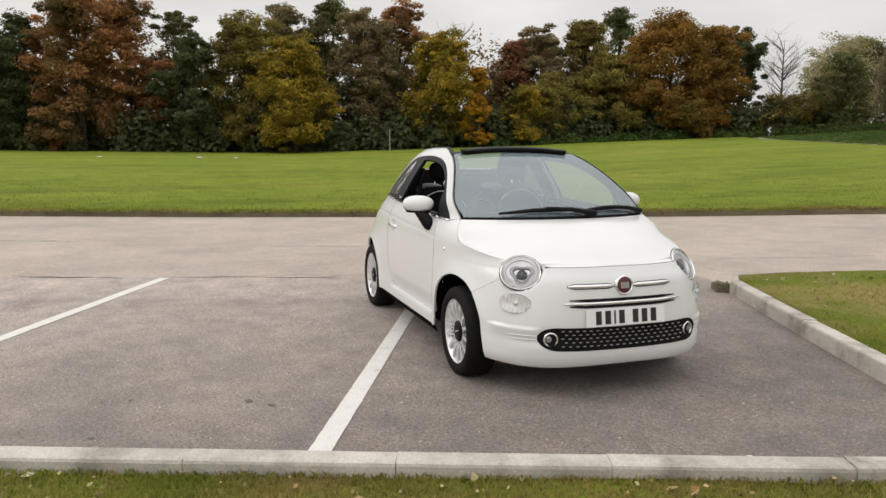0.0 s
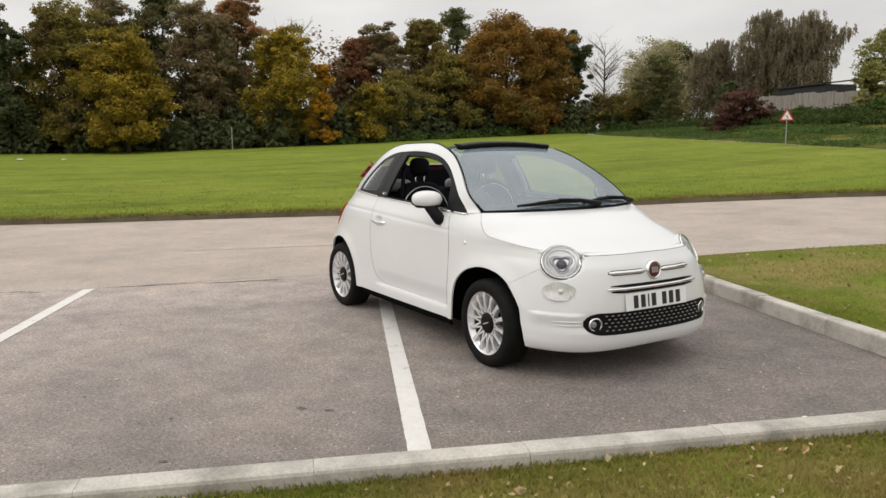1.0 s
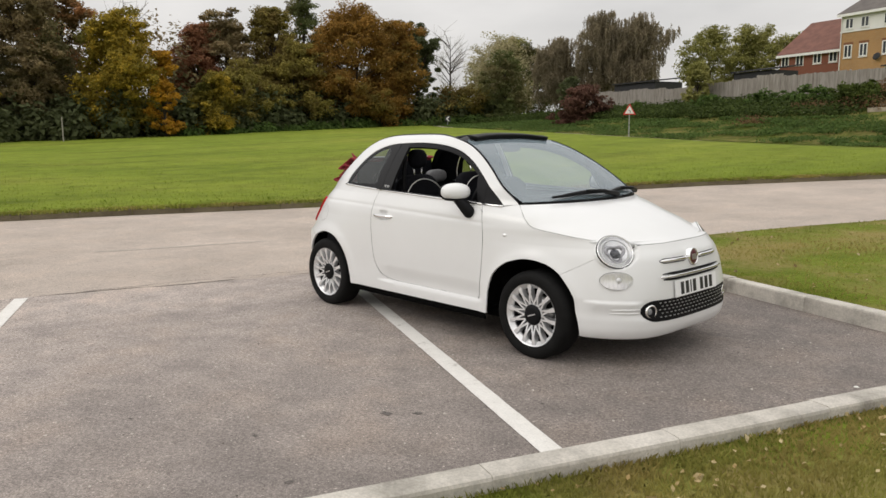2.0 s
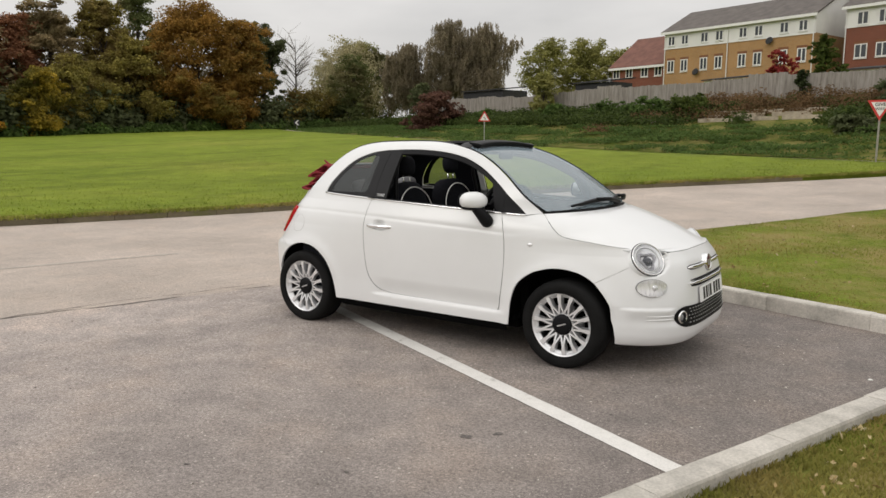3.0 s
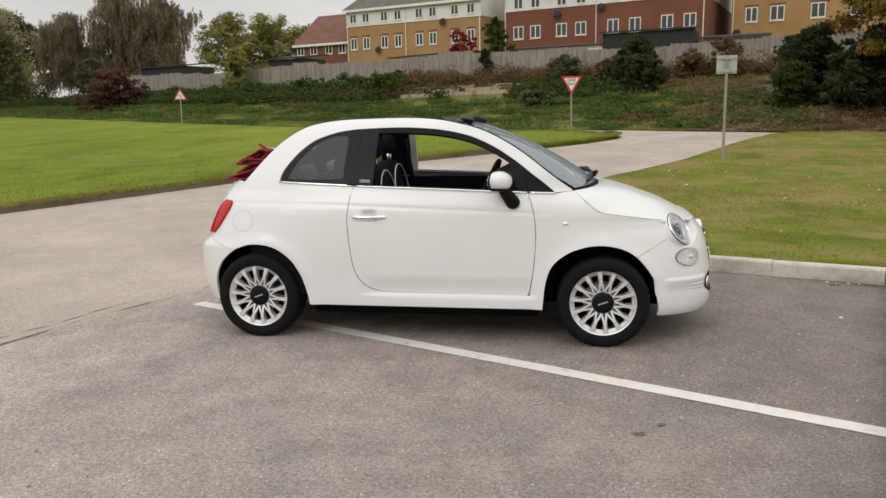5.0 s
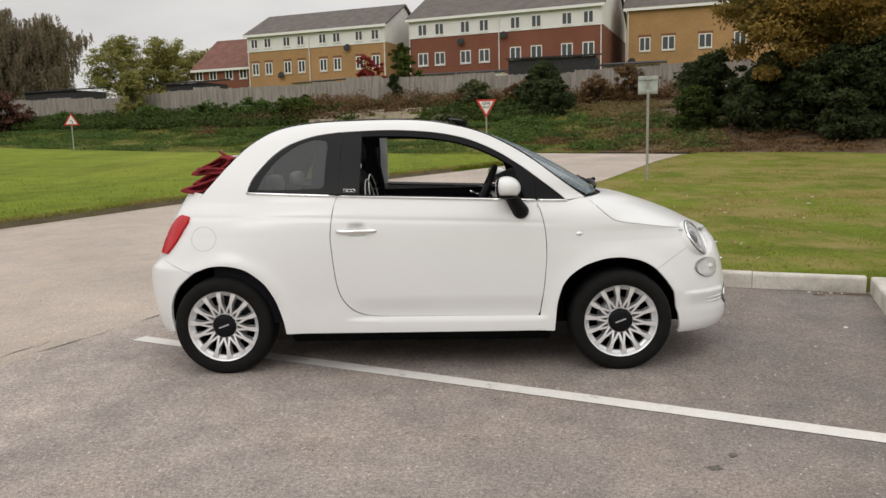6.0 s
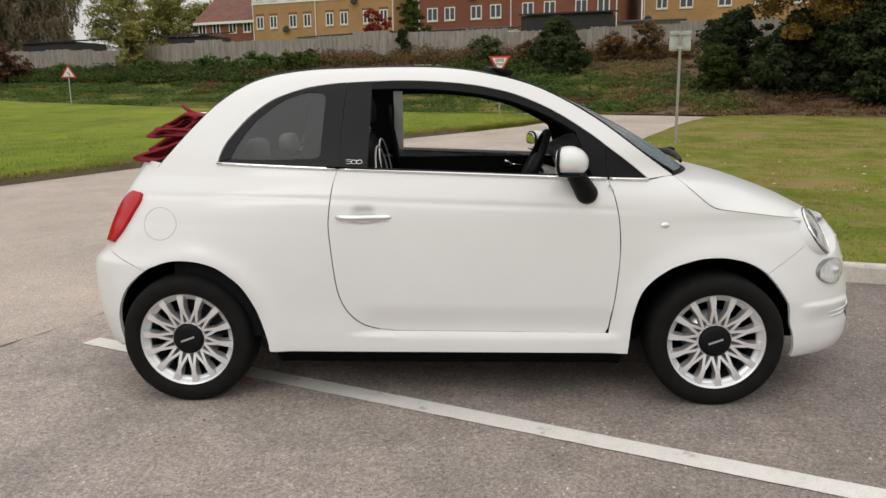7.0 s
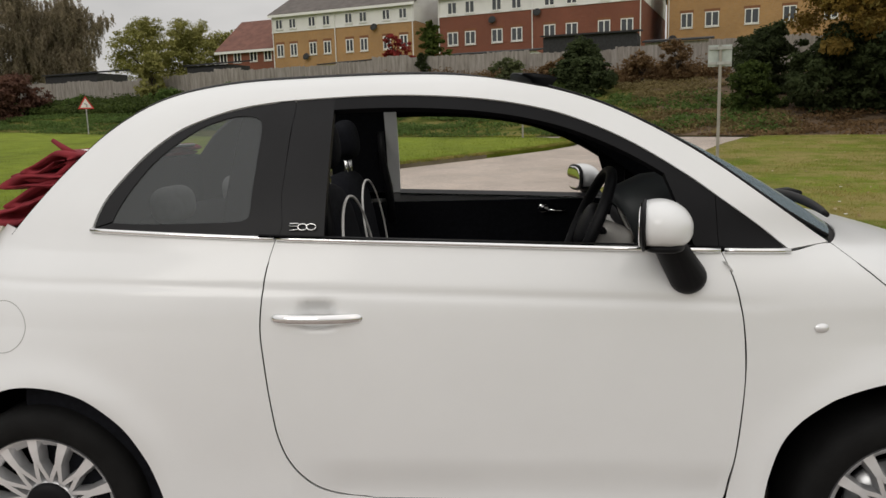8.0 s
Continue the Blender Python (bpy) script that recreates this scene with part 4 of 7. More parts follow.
    for v in bm.verts:
        x, y, z = v.co
        f = (x + 1) / 2
        px = max(-0.040, 0.070 * math.copysign(abs(x) ** 0.86, x))
        tall = 0.060 * (1 - 0.16 * f * f)
        v.co = Vector((cx + px, cy + s * -0.108 * math.copysign(abs(y) ** 0.88, y), cz + tall * math.copysign(abs(z) ** 0.84, z) - 0.010 * max(0.0, x)))
    bmesh.ops.recalc_face_normals(bm, faces=bm.faces)
    toe_in = Matrix.Rotation(-s * 0.22, 3, "Z")
    bmesh.ops.rotate(bm, verts=bm.verts, cent=(cx, cy, cz), matrix=toe_in)
    mirror = car_part("mirror", bm, M["paint"], "white door mirror on a black foot", door)
    bm = rounded(cx - 0.041, cy, cz - 0.004, 0.010, 0.106, 0.060, 0.0, 0.75, 28)
    bmesh.ops.rotate(bm, verts=bm.verts, cent=(cx, cy, cz), matrix=toe_in)
    car_part("mirror_rim", bm, M["trim"], "black rim", mirror)
    bm = rounded(cx - 0.050, cy, cz - 0.003, 0.005, 0.092, 0.050, 0.0, 0.75, 28)
    bmesh.ops.rotate(bm, verts=bm.verts, cent=(cx, cy, cz), matrix=toe_in)
    car_part("mirror_glass", bm, M["mirror"], "mirror glass", mirror)
    bm = rounded(cx + 0.004, cy, cz - 0.050, 0.048, 0.088, 0.014, 0.0, 0.7, 28)
    bmesh.ops.rotate(bm, verts=bm.verts, cent=(cx, cy, cz), matrix=toe_in)
    car_part("mirror_base", bm, M["trim"], "black underside", mirror)
    # stout foot that swells where it meets the door
    bm = bmesh.new()
    foot = on_side(1.734, 0.932, s, 0.0)
    for centre, rx, ry, rz in ((foot + Vector((0.0, -s * 0.012, 0.0)), 0.046, 0.040, 0.044), (Vector((cx + 0.018, cy + s * 0.012, cz - 0.052)), 0.042, 0.050, 0.014)):
        for q in range(20):
            for w in range(1, 12):
                th, ph = 2 * math.pi * q / 20, math.pi * w / 12
                bm.verts.new(centre + Vector((rx * math.sin(ph) * math.cos(th), ry * math.sin(ph) * math.sin(th), rz * math.cos(ph))))
    bmesh.ops.convex_hull(bm, input=bm.verts)
    bmesh.ops.delete(bm, geom=[v for v in bm.verts if not v.link_faces], context="VERTS")
    bmesh.ops.recalc_face_normals(bm, faces=bm.faces)
    car_part("mirror_foot", bm, M["trim"], "black mirror foot", mirror)

    # side repeater
    bm = oval_patch(lambda u, v, o: on_side(2.062 + 0.018 * u, 0.797 + 0.012 * v, s, 0.002 + o), 4, 20, 0.006)
    car_part("side_repeater", bm, M["alloy"], "small clear side repeater", wing)
    # fuel flap seam
    if s == 1:
        bm = oval_ring(lambda u, v, o: on_side(-0.106 + 0.083 * u, 0.799 + 0.069 * v, s, 0.0006 + o * 0.12), 0.975, 1.0, 48, 0.002, 4)
        car_part("fuel_flap", bm, M["flap_seam"], "round fuel flap seam", quarter)

    # headlamp
    hn, hu, hv, hc = LAMP_N, LAMP_U, LAMP_V, LAMP_C

    def lamp(u, v, o):
        q = hc + hu * (0.122 * u) + hv * (0.112 * v) + hn * (o + 0.004)
        return Vector((q.x, s * q.y, q.z))

    bm = outward_from(oval_ring(lambda u, v, o: lamp(u, v, o + 0.004 - (0.07 if u * u + v * v > 0.99 and o < 0 else 0)), 0.895, 1.0, 48, 0.008), CORE)
    head = car_part("headlamp", bm, M["chrome"], "round headlamp with chrome bezel")
    bm = outward_from(oval_ring(lambda u, v, o: lamp(u, v, o * 0.3 - (0.09 if u * u + v * v > 1.10 else 0.0)), 0.98, 1.07, 48, 0.004), CORE)
    car_part("collar", bm, M["paint"], "white lamp surround", head)
    bm = outward_from(oval_ring(lambda u, v, o: lamp(u, v, o + 0.001), 0.985, 1.03, 48, 0.004), CORE)
    car_part("seal", bm, M["trim"], "thin dark seal", head)
    bm = outward_from(oval_patch(lambda u, v, o: lamp(u * 0.90, v * 0.90, o + 0.007), 7, 40, 0.016), CORE)
    car_part("lens", bm, M["lens"], "clear lens", head).visible_shadow = False
    bm = outward_from(oval_patch(lambda u, v, o: lamp(u * 0.90, v * 0.90, 0.004 - 0.026 * (1 - u * u - v * v)), 7, 40), CORE)
    car_part("reflector", bm, plain("lamp_bowl", (0.84, 0.85, 0.87), 0.2, 0.5), "silver grey reflector bowl", head)
    bm = outward_from(oval_ring(lambda u, v, o: lamp(u, v, o * 0.5 + 0.001), 0.86, 0.90, 48, 0.003), CORE)
    car_part("inner_rim", bm, plain("lamp_inner_grey", (0.16, 0.165, 0.17), 0.4), "dark grey inner rim", head)
    bm = bmesh.new()
    c0 = lamp(0.06, -0.06, -0.028)
    bmesh.ops.create_uvsphere(bm, u_segments=24, v_segments=14, radius=0.034, matrix=Matrix.Translation(c0))
    car_part("projector", bm, plain("projector_glass", (0.10, 0.105, 0.12), 0.05, 0.2), "round projector lens", head)

    # three-cornered housing round the projector and the light ring outside it
    def housing(u, v, o):
        a, q = math.atan2(v, u), math.hypot(u, v)
        tri = 1 + 0.22 * math.cos(3 * (a + math.pi / 2))
        return lamp(0.05 + 0.56 * u * tri, -0.04 + 0.56 * v * tri, o - 0.012 - 0.014 * (1 - q))

    bm = outward_from(oval_ring(housing, 0.55, 1.0, 36, 0.010), CORE)
    car_part("projector_housing", bm, plain("lamp_housing_grey", (0.40, 0.40, 0.42), 0.25, 0.5), "grey three-cornered housing", head)
    bm = outward_from(oval_ring(lambda u, v, o: lamp(u, v, o - 0.004), 0.70, 0.80, 40, 0.008), CORE)
    car_part("light_ring", bm, plain("light_ring_white", (0.82, 0.83, 0.84), 0.25), "clear light ring", head)

    # lower lamp
    ln = Vector((0.66, -0.74, 0.10)).normalized()
    lu = Vector((0, 0, 1)).cross(ln).normalized()
    lv = ln.cross(lu)
    lc0 = on_end(phi_at_y(-0.612, 0.567), 0.567)

    def low(u, v, o):
        q = lc0 + lu * (0.100 * u) + lv * (0.054 * v - 0.002 * u) + ln * (o + 0.006 - 0.019 * u * u)
        return Vector((q.x, s * q.y, q.z))

    bm = outward_from(oval_patch(lambda u, v, o: low(u, v, o + 0.012), 6, 36, 0.016), CORE)
    lowlamp = car_part("front_marker_lamp", bm, M["lens"], "oval clear lamp below the headlamp")
    lowlamp.visible_shadow = False
    bm = outward_from(oval_patch(lambda u, v, o: low(u, v, 0.009 - 0.006 * (1 - u * u - v * v) + 0.0015 * math.cos(24 * u)), 16, 64), CORE)
    car_part("reflector", bm, plain("marker_bowl", (0.88, 0.88, 0.90), 0.2, 0.4), "silver reflector", lowlamp)
    bm = outward_from(oval_ring(lambda u, v, o: low(u, v, o + 0.002 - (0.03 if u * u + v * v > 1.08 else 0)), 0.98, 1.04, 40, 0.005), CORE)
    car_part("rim", bm, plain("lamp_rim_grey", (0.25, 0.25, 0.25), 0.35, 0.3), "", lowlamp)
    bm = bmesh.new()
    bmesh.ops.create_uvsphere(bm, u_segments=16, v_segments=10, radius=0.017, matrix=Matrix.Translation(low(0.1, 0.05, 0.006)))
    car_part("bulb", bm, M["alloy"], "", lowlamp)

    # fog lamp at the end of the grille
    fz, fy = 0.372, 0.452
    fc = on_end(phi_at_y(-fy * s, fz), fz)
    turn = Matrix.Translation(fc + Vector((0.004, 0, 0))) @ Matrix.Rotation(-s * 0.33, 4, "Z") @ Matrix.Rotation(radians(-90), 4, "Z")
    bm = lathe([(0.030, 0.0), (0.031, -0.010), (0.037, -0.017), (0.043, -0.012), (0.046, 0.0), (0.046, 0.03)], 36)
    bmesh.ops.transform(bm, matrix=Matrix.Translation(fc + Vector((-0.006, 0, 0))) @ Matrix.Rotation(radians(90) - s * 0.3, 4, "Z"), verts=bm.verts)
    fog = car_part("fog_lamp", bm, M["chrome"], "round fog lamp with chrome ring")
    bm = bmesh.new()
    bmesh.ops.create_uvsphere(bm, u_segments=24, v_segments=14, radius=0.031, matrix=Matrix.Translation(fc + Vector((-0.008, 0, 0))) @ Matrix.Diagonal((0.45, 1, 1, 1)))
    car_part("lens", bm, plain("fog_glass", (0.30, 0.31, 0.33), 0.08, 0.4), "", fog)

    # tail lamp
    tl_in = [(-0.405, 0.700), (-0.385, 0.78), (-0.355, 0.85), (-0.315, 0.90), (-0.275, 0.922)]
    tl_out = [(-0.355, 0.702), (-0.300, 0.762), (-0.252, 0.838), (-0.222, 0.885), (-0.222, 0.918)]
    bm = patch([tl_in, [((a[0] + b[0]) / 2, (a[1] + b[1]) / 2) for a, b in zip(tl_in, tl_out)], tl_out], 24, 9, out=0.016, depth=0.03)
    tail = car_part("tail_lamp", bm, M["red_lamp"], "upright red tail lamp")
    # wheel well
    for cx, r in ((0.022, 0.378), (2.28, 0.385)):
        bm = bmesh.new()
        rings = []
        for y in (0.775, 0.70, 0.50):
            rings.append([bm.verts.new((cx + r * math.cos(radians(d)), -s * min(y, half_width(cx + r * math.cos(radians(d)), 0.285 + r * math.sin(radians(d))) - 0.012), 0.285 + r * math.sin(radians(d)))) for d in range(0, 181, 12)])
        for a, b in zip(rings, rings[1:]):
            for k in range(len(a) - 1):
                bm.faces.new((a[k], a[k + 1], b[k + 1], b[k]))
        bm.faces.new(rings[-1])
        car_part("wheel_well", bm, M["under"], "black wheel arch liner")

# nose: one moulded bumper from arch to arch
def end_loft(curves, cols, rows, front, out=0.0, depth=0.015):
    cs = [resample([(p, z, 0) for p, z in c], cols) for c in curves]
    grid = [[on_end(p.x, p.y, front, out) for p in row] for row in between(cs, rows, True)]
    return skin(lamp_hollow(grid) if front else grid, (1 if front else -1, 0, 0), depth)


def mirrored(half):
    return half + [(-p, z) for p, z in half[-2::-1]]


A = angle_of
P = phi_at_y
F = True
bottom = mirrored([(A(2.640, 0.205), 0.205), (A(2.72, 0.197), 0.197), (P(-0.55, 0.198), 0.198), (P(-0.40, 0.198), 0.198), (P(-0.2, 0.198), 0.198), (0.0, 0.198)])
lower = mirrored([(A(2.637, 0.31), 0.31), (A(2.73, 0.315), 0.315), (P(-0.60, 0.32), 0.32), (P(-0.42, 0.32), 0.32), (P(-0.2, 0.32), 0.32), (0.0, 0.32)])
middle = mirrored([(A(2.615, 0.42), 0.42), (A(2.72, 0.44), 0.44), (P(-0.60, 0.46), 0.46), (P(-0.40, 0.47), 0.47), (P(-0.2, 0.47), 0.47), (0.0, 0.47)])
waist = mirrored([(A(2.566, 0.513), 0.513), (A(2.67, 0.55), 0.55), (P(-0.60, 0.60), 0.60), (P(-0.40, 0.62), 0.62), (P(-0.2, 0.62), 0.62), (0.0, 0.62)])
upper = mirrored([(A(2.506, 0.5825), 0.5825), (A(2.643, 0.6592), 0.6592), (P(-0.57, 0.74), 0.74), (P(-0.38, 0.7745), 0.7745), (P(-0.2, 0.7725), 0.7725), (0.0, 0.7715)])
bumper = car_part("front_bumper", end_loft([bottom, lower, middle, waist, upper], 200, 72, True), M["paint"], "white moulded nose and bumper")
rb_bottom = mirrored([(A(-0.318, 0.25), 0.25), (A(-0.328, 0.243), 0.243), (A(-0.340, 0.237), 0.237), (A(-0.352, 0.23), 0.23), (A(-0.365, 0.225), 0.225), (P(-0.42, 0.22, False), 0.22), (P(-0.25, 0.22, False), 0.22), (0.0, 0.22)])
rb_mid = mirrored([(A(-0.326, 0.39), 0.39), (A(-0.345, 0.395), 0.395), (A(-0.365, 0.40), 0.40), (A(-0.38, 0.41), 0.41), (A(-0.40, 0.42), 0.42), (P(-0.42, 0.44, False), 0.44), (P(-0.25, 0.44, False), 0.44), (0.0, 0.44)])
rb_high = mirrored([(A(-0.272, 0.510), 0.510), (A(-0.308, 0.520), 0.520), (A(-0.344, 0.530), 0.530), (A(-0.38, 0.54), 0.54), (A(-0.41, 0.55), 0.55), (P(-0.40, 0.56, False), 0.56), (P(-0.25, 0.56, False), 0.56), (0.0, 0.56)])
rb_top = mirrored([(A(-0.168, 0.600), 0.600), (A(-0.230, 0.619), 0.619), (A(-0.293, 0.639), 0.639), (A(-0.356, 0.659), 0.659), (A(-0.418, 0.679), 0.679), (P(-0.36, 0.66, False), 0.66), (P(-0.2, 0.65, False), 0.65), (0.0, 0.65)])
car_part("rear_bumper", end_loft([rb_bottom, rb_mid, rb_high, rb_top], 157, 34, False), M["paint"], "white rear bumper")
tg0 = mirrored([(A(-0.424, 0.682), 0.682), (P(-0.36, 0.67, False), 0.67), (P(-0.2, 0.66, False), 0.66), (0.0, 0.66)])
tg1 = mirrored([(A(-0.300, 0.86), 0.86), (P(-0.50, 0.87, False), 0.87), (P(-0.3, 0.88, False), 0.88), (0.0, 0.88)])
tg2 = mirrored([(A(-0.160, 1.05), 1.05), (P(-0.48, 1.055, False), 1.055), (P(-0.3, 1.06, False), 1.06), (0.0, 1.06)])
car_part("tailgate", end_loft([tg0, tg1, tg2], 60, 20, False), M["paint"], "white tailgate")

# lower grille with pale dashes
def nose_point(y, z, out=0.0):
    q = on_end(phi_at_y(y, z), z)
    q2 = on_end(phi_at_y(y + 0.01, z), z) - on_end(phi_at_y(y - 0.01, z), z)
    nrm = Vector((abs(q2.y), -q2.x * (1 if q2.y > 0 else -1), 0)).normalized()
    return q + nrm * out


def grille_rim(y):
    e = max(0.0, (abs(y) - 0.42) / 0.105)
    h = math.sqrt(max(0.0, 1 - e * e)) if e < 1 else 0.0
    c = 0.368 + 0.012 * (abs(y) / 0.5) ** 2
    return c - 0.068 * h - 0.002, c + 0.062 * h + 0.002


g = []
for r in range(9):
    row = []
    for k in range(61):
        y = -0.523 + 1.046 * k / 60
        lo, hi = grille_rim(y)
        row.append(nose_point(y, lo + (hi - lo) * r / 8, 0.002 + 0.003 * math.sin(math.pi * r / 8)))
    g.append(row)
grille = car_part("lower_grille", skin(g, (1, 0, 0), 0.0), M["trim"], "black lower grille with small chrome dashes")
dash_mesh = None
for r in range(5):
    for k in range(19):
        y = -0.39 + 0.78 * (k + 0.5 * (r % 2)) / 18.5
        z = 0.326 + 0.022 * r + 0.012 * (abs(y) / 0.5) ** 2
        if dash_mesh is None:
            bm = boxed(-0.003, 0.003, -0.0080, 0.0080, -0.0022, 0.0022)
            dash_mesh = bpy.data.meshes.new("grille_dash")
            bm.to_mesh(dash_mesh)
            bm.free()
            dash_mesh.materials.append(M["alloy_dark"])
        ob = new("grille_dash", dash_mesh)
        ob.parent = grille
        ob.matrix_basis = Matrix.Translation(nose_point(y, z, 0.007))

# chrome whiskers and badge
def whisker(y0, y1, z, r, mat, out, n=20, thick=1.0, name="chrome_bar", label="chrome bar", taper=True):
    bm = bmesh.new()
    pts = [nose_point(y0 + (y1 - y0) * k / n, z + 0.004 * (abs(y0 + (y1 - y0) * k / n) / 0.35) ** 2, out) for k in range(n + 1)]
    rad = [r * (0.35 + 0.65 * min(1, min(k, n - k) / 2.5)) if taper else r for k in range(n + 1)]
    tube(bm, pts, rad, 10)
    bmesh.ops.recalc_face_normals(bm, faces=bm.faces)
    return car_part(name, bm, mat, label, bumper)


# no hollows are cut: black tubes paint the shade beside the bars
for y0, y1 in ((-0.345, -0.062), (0.062, 0.325)):
    whisker(y0, y1, 0.668, 0.0125, M["chrome"], 0.004)
    whisker(y0 - 0.004, y1 + 0.004, 0.666, 0.0175, M["trim"], -0.004, name="bar_recess", label="black tube for the shaded recess round the bar")
whisker(-0.375, 0.375, 0.572, 0.011, M["chrome"], 0.008)
whisker(-0.345, 0.345, 0.590, 0.008, M["trim"], 0.002, name="bar_recess", label="black tube for the shaded gap above the bar")
whisker(-0.345, 0.345, 0.555, 0.010, M["trim"], 0.001, name="bar_recess", label="black tube for the shaded gap below the bar")
bc = nose_point(0.0, 0.668, 0.0)
lean = Matrix.Translation(bc + Vector((0.004, 0, 0))) @ Matrix.Rotation(radians(-8), 4, "Y") @ Matrix.Rotation(radians(90), 4, "Z")
bm = lathe([(0.046, -0.012), (0.050, -0.018), (0.056, -0.014), (0.059, 0.0), (0.059, 0.02)], 40)
bmesh.ops.transform(bm, matrix=lean, verts=bm.verts)
badge = car_part("badge", bm, M["chrome"], "round chrome badge with a dark red face", bumper)
bm = disc([(0.001, -0.016), (0.03, -0.0155), (0.047, -0.012), (0.047, 0.01)], 36)
bmesh.ops.transform(bm, matrix=lean, verts=bm.verts)
face = car_part("badge_face", bm, M["badge_red"], "", badge)
for k in range(4):
    bm = boxed(-0.026 + 0.014 * k, -0.018 + 0.014 * k, -0.019, -0.014, -0.018, 0.018)
    bmesh.ops.transform(bm, matrix=lean, verts=bm.verts)
    part("badge_bar", bm, M["alloy_dark"], badge)

# number plate, its characters as plain bars
pc = nose_point(0.0, 0.490, 0.0)
plate_turn = Matrix.Translation((pc.x + 0.010, 0.0, 0.490)) @ Matrix.Rotation(radians(-7), 4, "Y")
bm = boxed(-0.004, 0.004, -0.258, 0.258, -0.052, 0.052, 0.002)
bmesh.ops.transform(bm, matrix=plate_turn, verts=bm.verts)
number_plate = car_part("number_plate", bm, M["plate"], "white front number plate with black bars", bumper, smooth=False)
for k, y in enumerate((-0.205, -0.145, -0.100, -0.055, 0.035, 0.095, 0.155)):
    w = 0.010 if k == 2 else 0.036
    bm = boxed(0.0045, 0.0065, y + 0.025 - w / 2, y + 0.025 + w / 2, -0.039, 0.039)
    bmesh.ops.transform(bm, matrix=plate_turn, verts=bm.verts)
    part("character_bar", bm, M["sign_black"], number_plate)

# bonnet
rows = []
seam = resample([(2.112, 0.995, 0), (2.174, 0.941, 0), (2.226, 0.895, 0), (2.262, 0.869, 0), (2.312, 0.854, 0), (2.435, 0.836, 0), (2.572, 0.815, 0), (2.70, 0.797, 0)], 56)
seam = [on_side(p.x, p.y, 1) for p in seam] + [on_end(phi_at_y(-y, z), z) for y, z in ((0.64, 0.793), (0.615, 0.789), (0.59, 0.786), (0.56, 0.783), (0.52, 0.780), (0.48, 0.778))]
crown = resample([(2.285, 0, 0.995), (2.36, 0, 0.989), (2.46, 0, 0.966), (2.60, 0, 0.919), (2.74, 0, 0.863), (2.86, 0, 0.802), (2.922, 0, 0.772)], len(seam))
n = len(seam)
for i, (e, c) in enumerate(zip(seam, crown)):
    t = i / (n - 1)
    row = []
    for k in range(121):
        th = -math.pi / 2 + math.pi * k / 120
        q = abs(math.sin(th))
        w = (1 - q ** (2.45 + 1.1 * t)) ** (0.57)
        p = Vector((e.x + (c.x - e.x) * (1 - q ** 2.4), e.y * math.sin(th), e.z + (c.z - e.z) * w))
        near = max(0.0, (t - 0.85) / 0.15) ** 2
        if near and abs(p.y) < 0.6:
            p.x += (on_end(phi_at_y(p.y, p.z), p.z).x - p.x) * near
        row.append(p)
    rows.append(row)
front_edge = [p.copy() for p in rows[-1]]
bonnet = car_part("bonnet", skin(lamp_hollow(rows), (0, 0, 1), 0.012), M["paint"], "white clamshell bonnet")

# dark gaps round the bonnet and the nose
def shut_line(pts, owner, r=0.0007, shade="under"):
    bm = bmesh.new()
    tube(bm, pts, r, 6)
    bmesh.ops.recalc_face_normals(bm, faces=bm.faces)
    car_part("shut_line", bm, M[shade], "", owner)


for s in (1, -1):
    shut_line([Vector((p.x, p.y * s, p.z)) for p in seam[:54]], bonnet)
    nose_seam = resample([(2.507, 0.582, 0), (2.60, 0.632, 0), (2.675, 0.675, 0)], 14)
    shut_line([on_side(p.x, p.y, s, 0.0) for p in nose_seam], bumper, 0.0004, "flap_seam")
    tail_seam = resample([(-0.168, 0.601, 0), (-0.293, 0.640, 0), (-0.42, 0.681, 0)], 14)
    shut_line([on_side(p.x, p.y, s, 0.0) for p in tail_seam], bumper, 0.0005, "flap_seam")
for s in (1, -1):
    for z0 in (0.389, 0.366):
        lip = bmesh.new()
        run = [on_end(phi_at_y(-y * s, z0 + 0.012 * (0.65 - y)), z0 + 0.012 * (0.65 - y)) for y in [0.50 + 0.15 * k / 12 for k in range(13)]]
        tube(lip, run, [0.001 + 0.0045 * math.sin(math.pi * (k + 0.5) / 13) for k in range(13)], 8)
        bmesh.ops.recalc_face_normals(lip, faces=lip.faces)
        car_part("bumper_lip", lip, M["paint"], "", bumper)
shut_line([Vector((p.x + 0.001, p.y, p.z)) for p in front_edge if abs(p.y) < 0.435], bonnet, 0.0011)

# windscreen and cowl
edge2d = [(2.108, 1.006), (1.98, 1.086), (1.78, 1.235), (1.58, 1.349), (1.41, 1.412)]
edge = [on_side(p.x, p.y, 1) + Vector((0.004, 0.014, 0.004)) for p in resample([(x, z, 0) for x, z in edge2d], 24)]
mid = resample([(2.262, 0, 1.012), (2.05, 0, 1.150), (1.80, 0, 1.282), (1.53, 0, 1.392), (1.285, 0, 1.458)], 24)
def screen_row(e, c, span=1.0, n=32):
    row = []
    for k in range(n + 1):
        q = -span + 2 * span * k / n
        f = abs(q) ** 2.2
        row.append(Vector((c.x + (e.x - c.x) * f, e.y * -q * -1, c.z + (e.z - c.z) * f)))
    return row


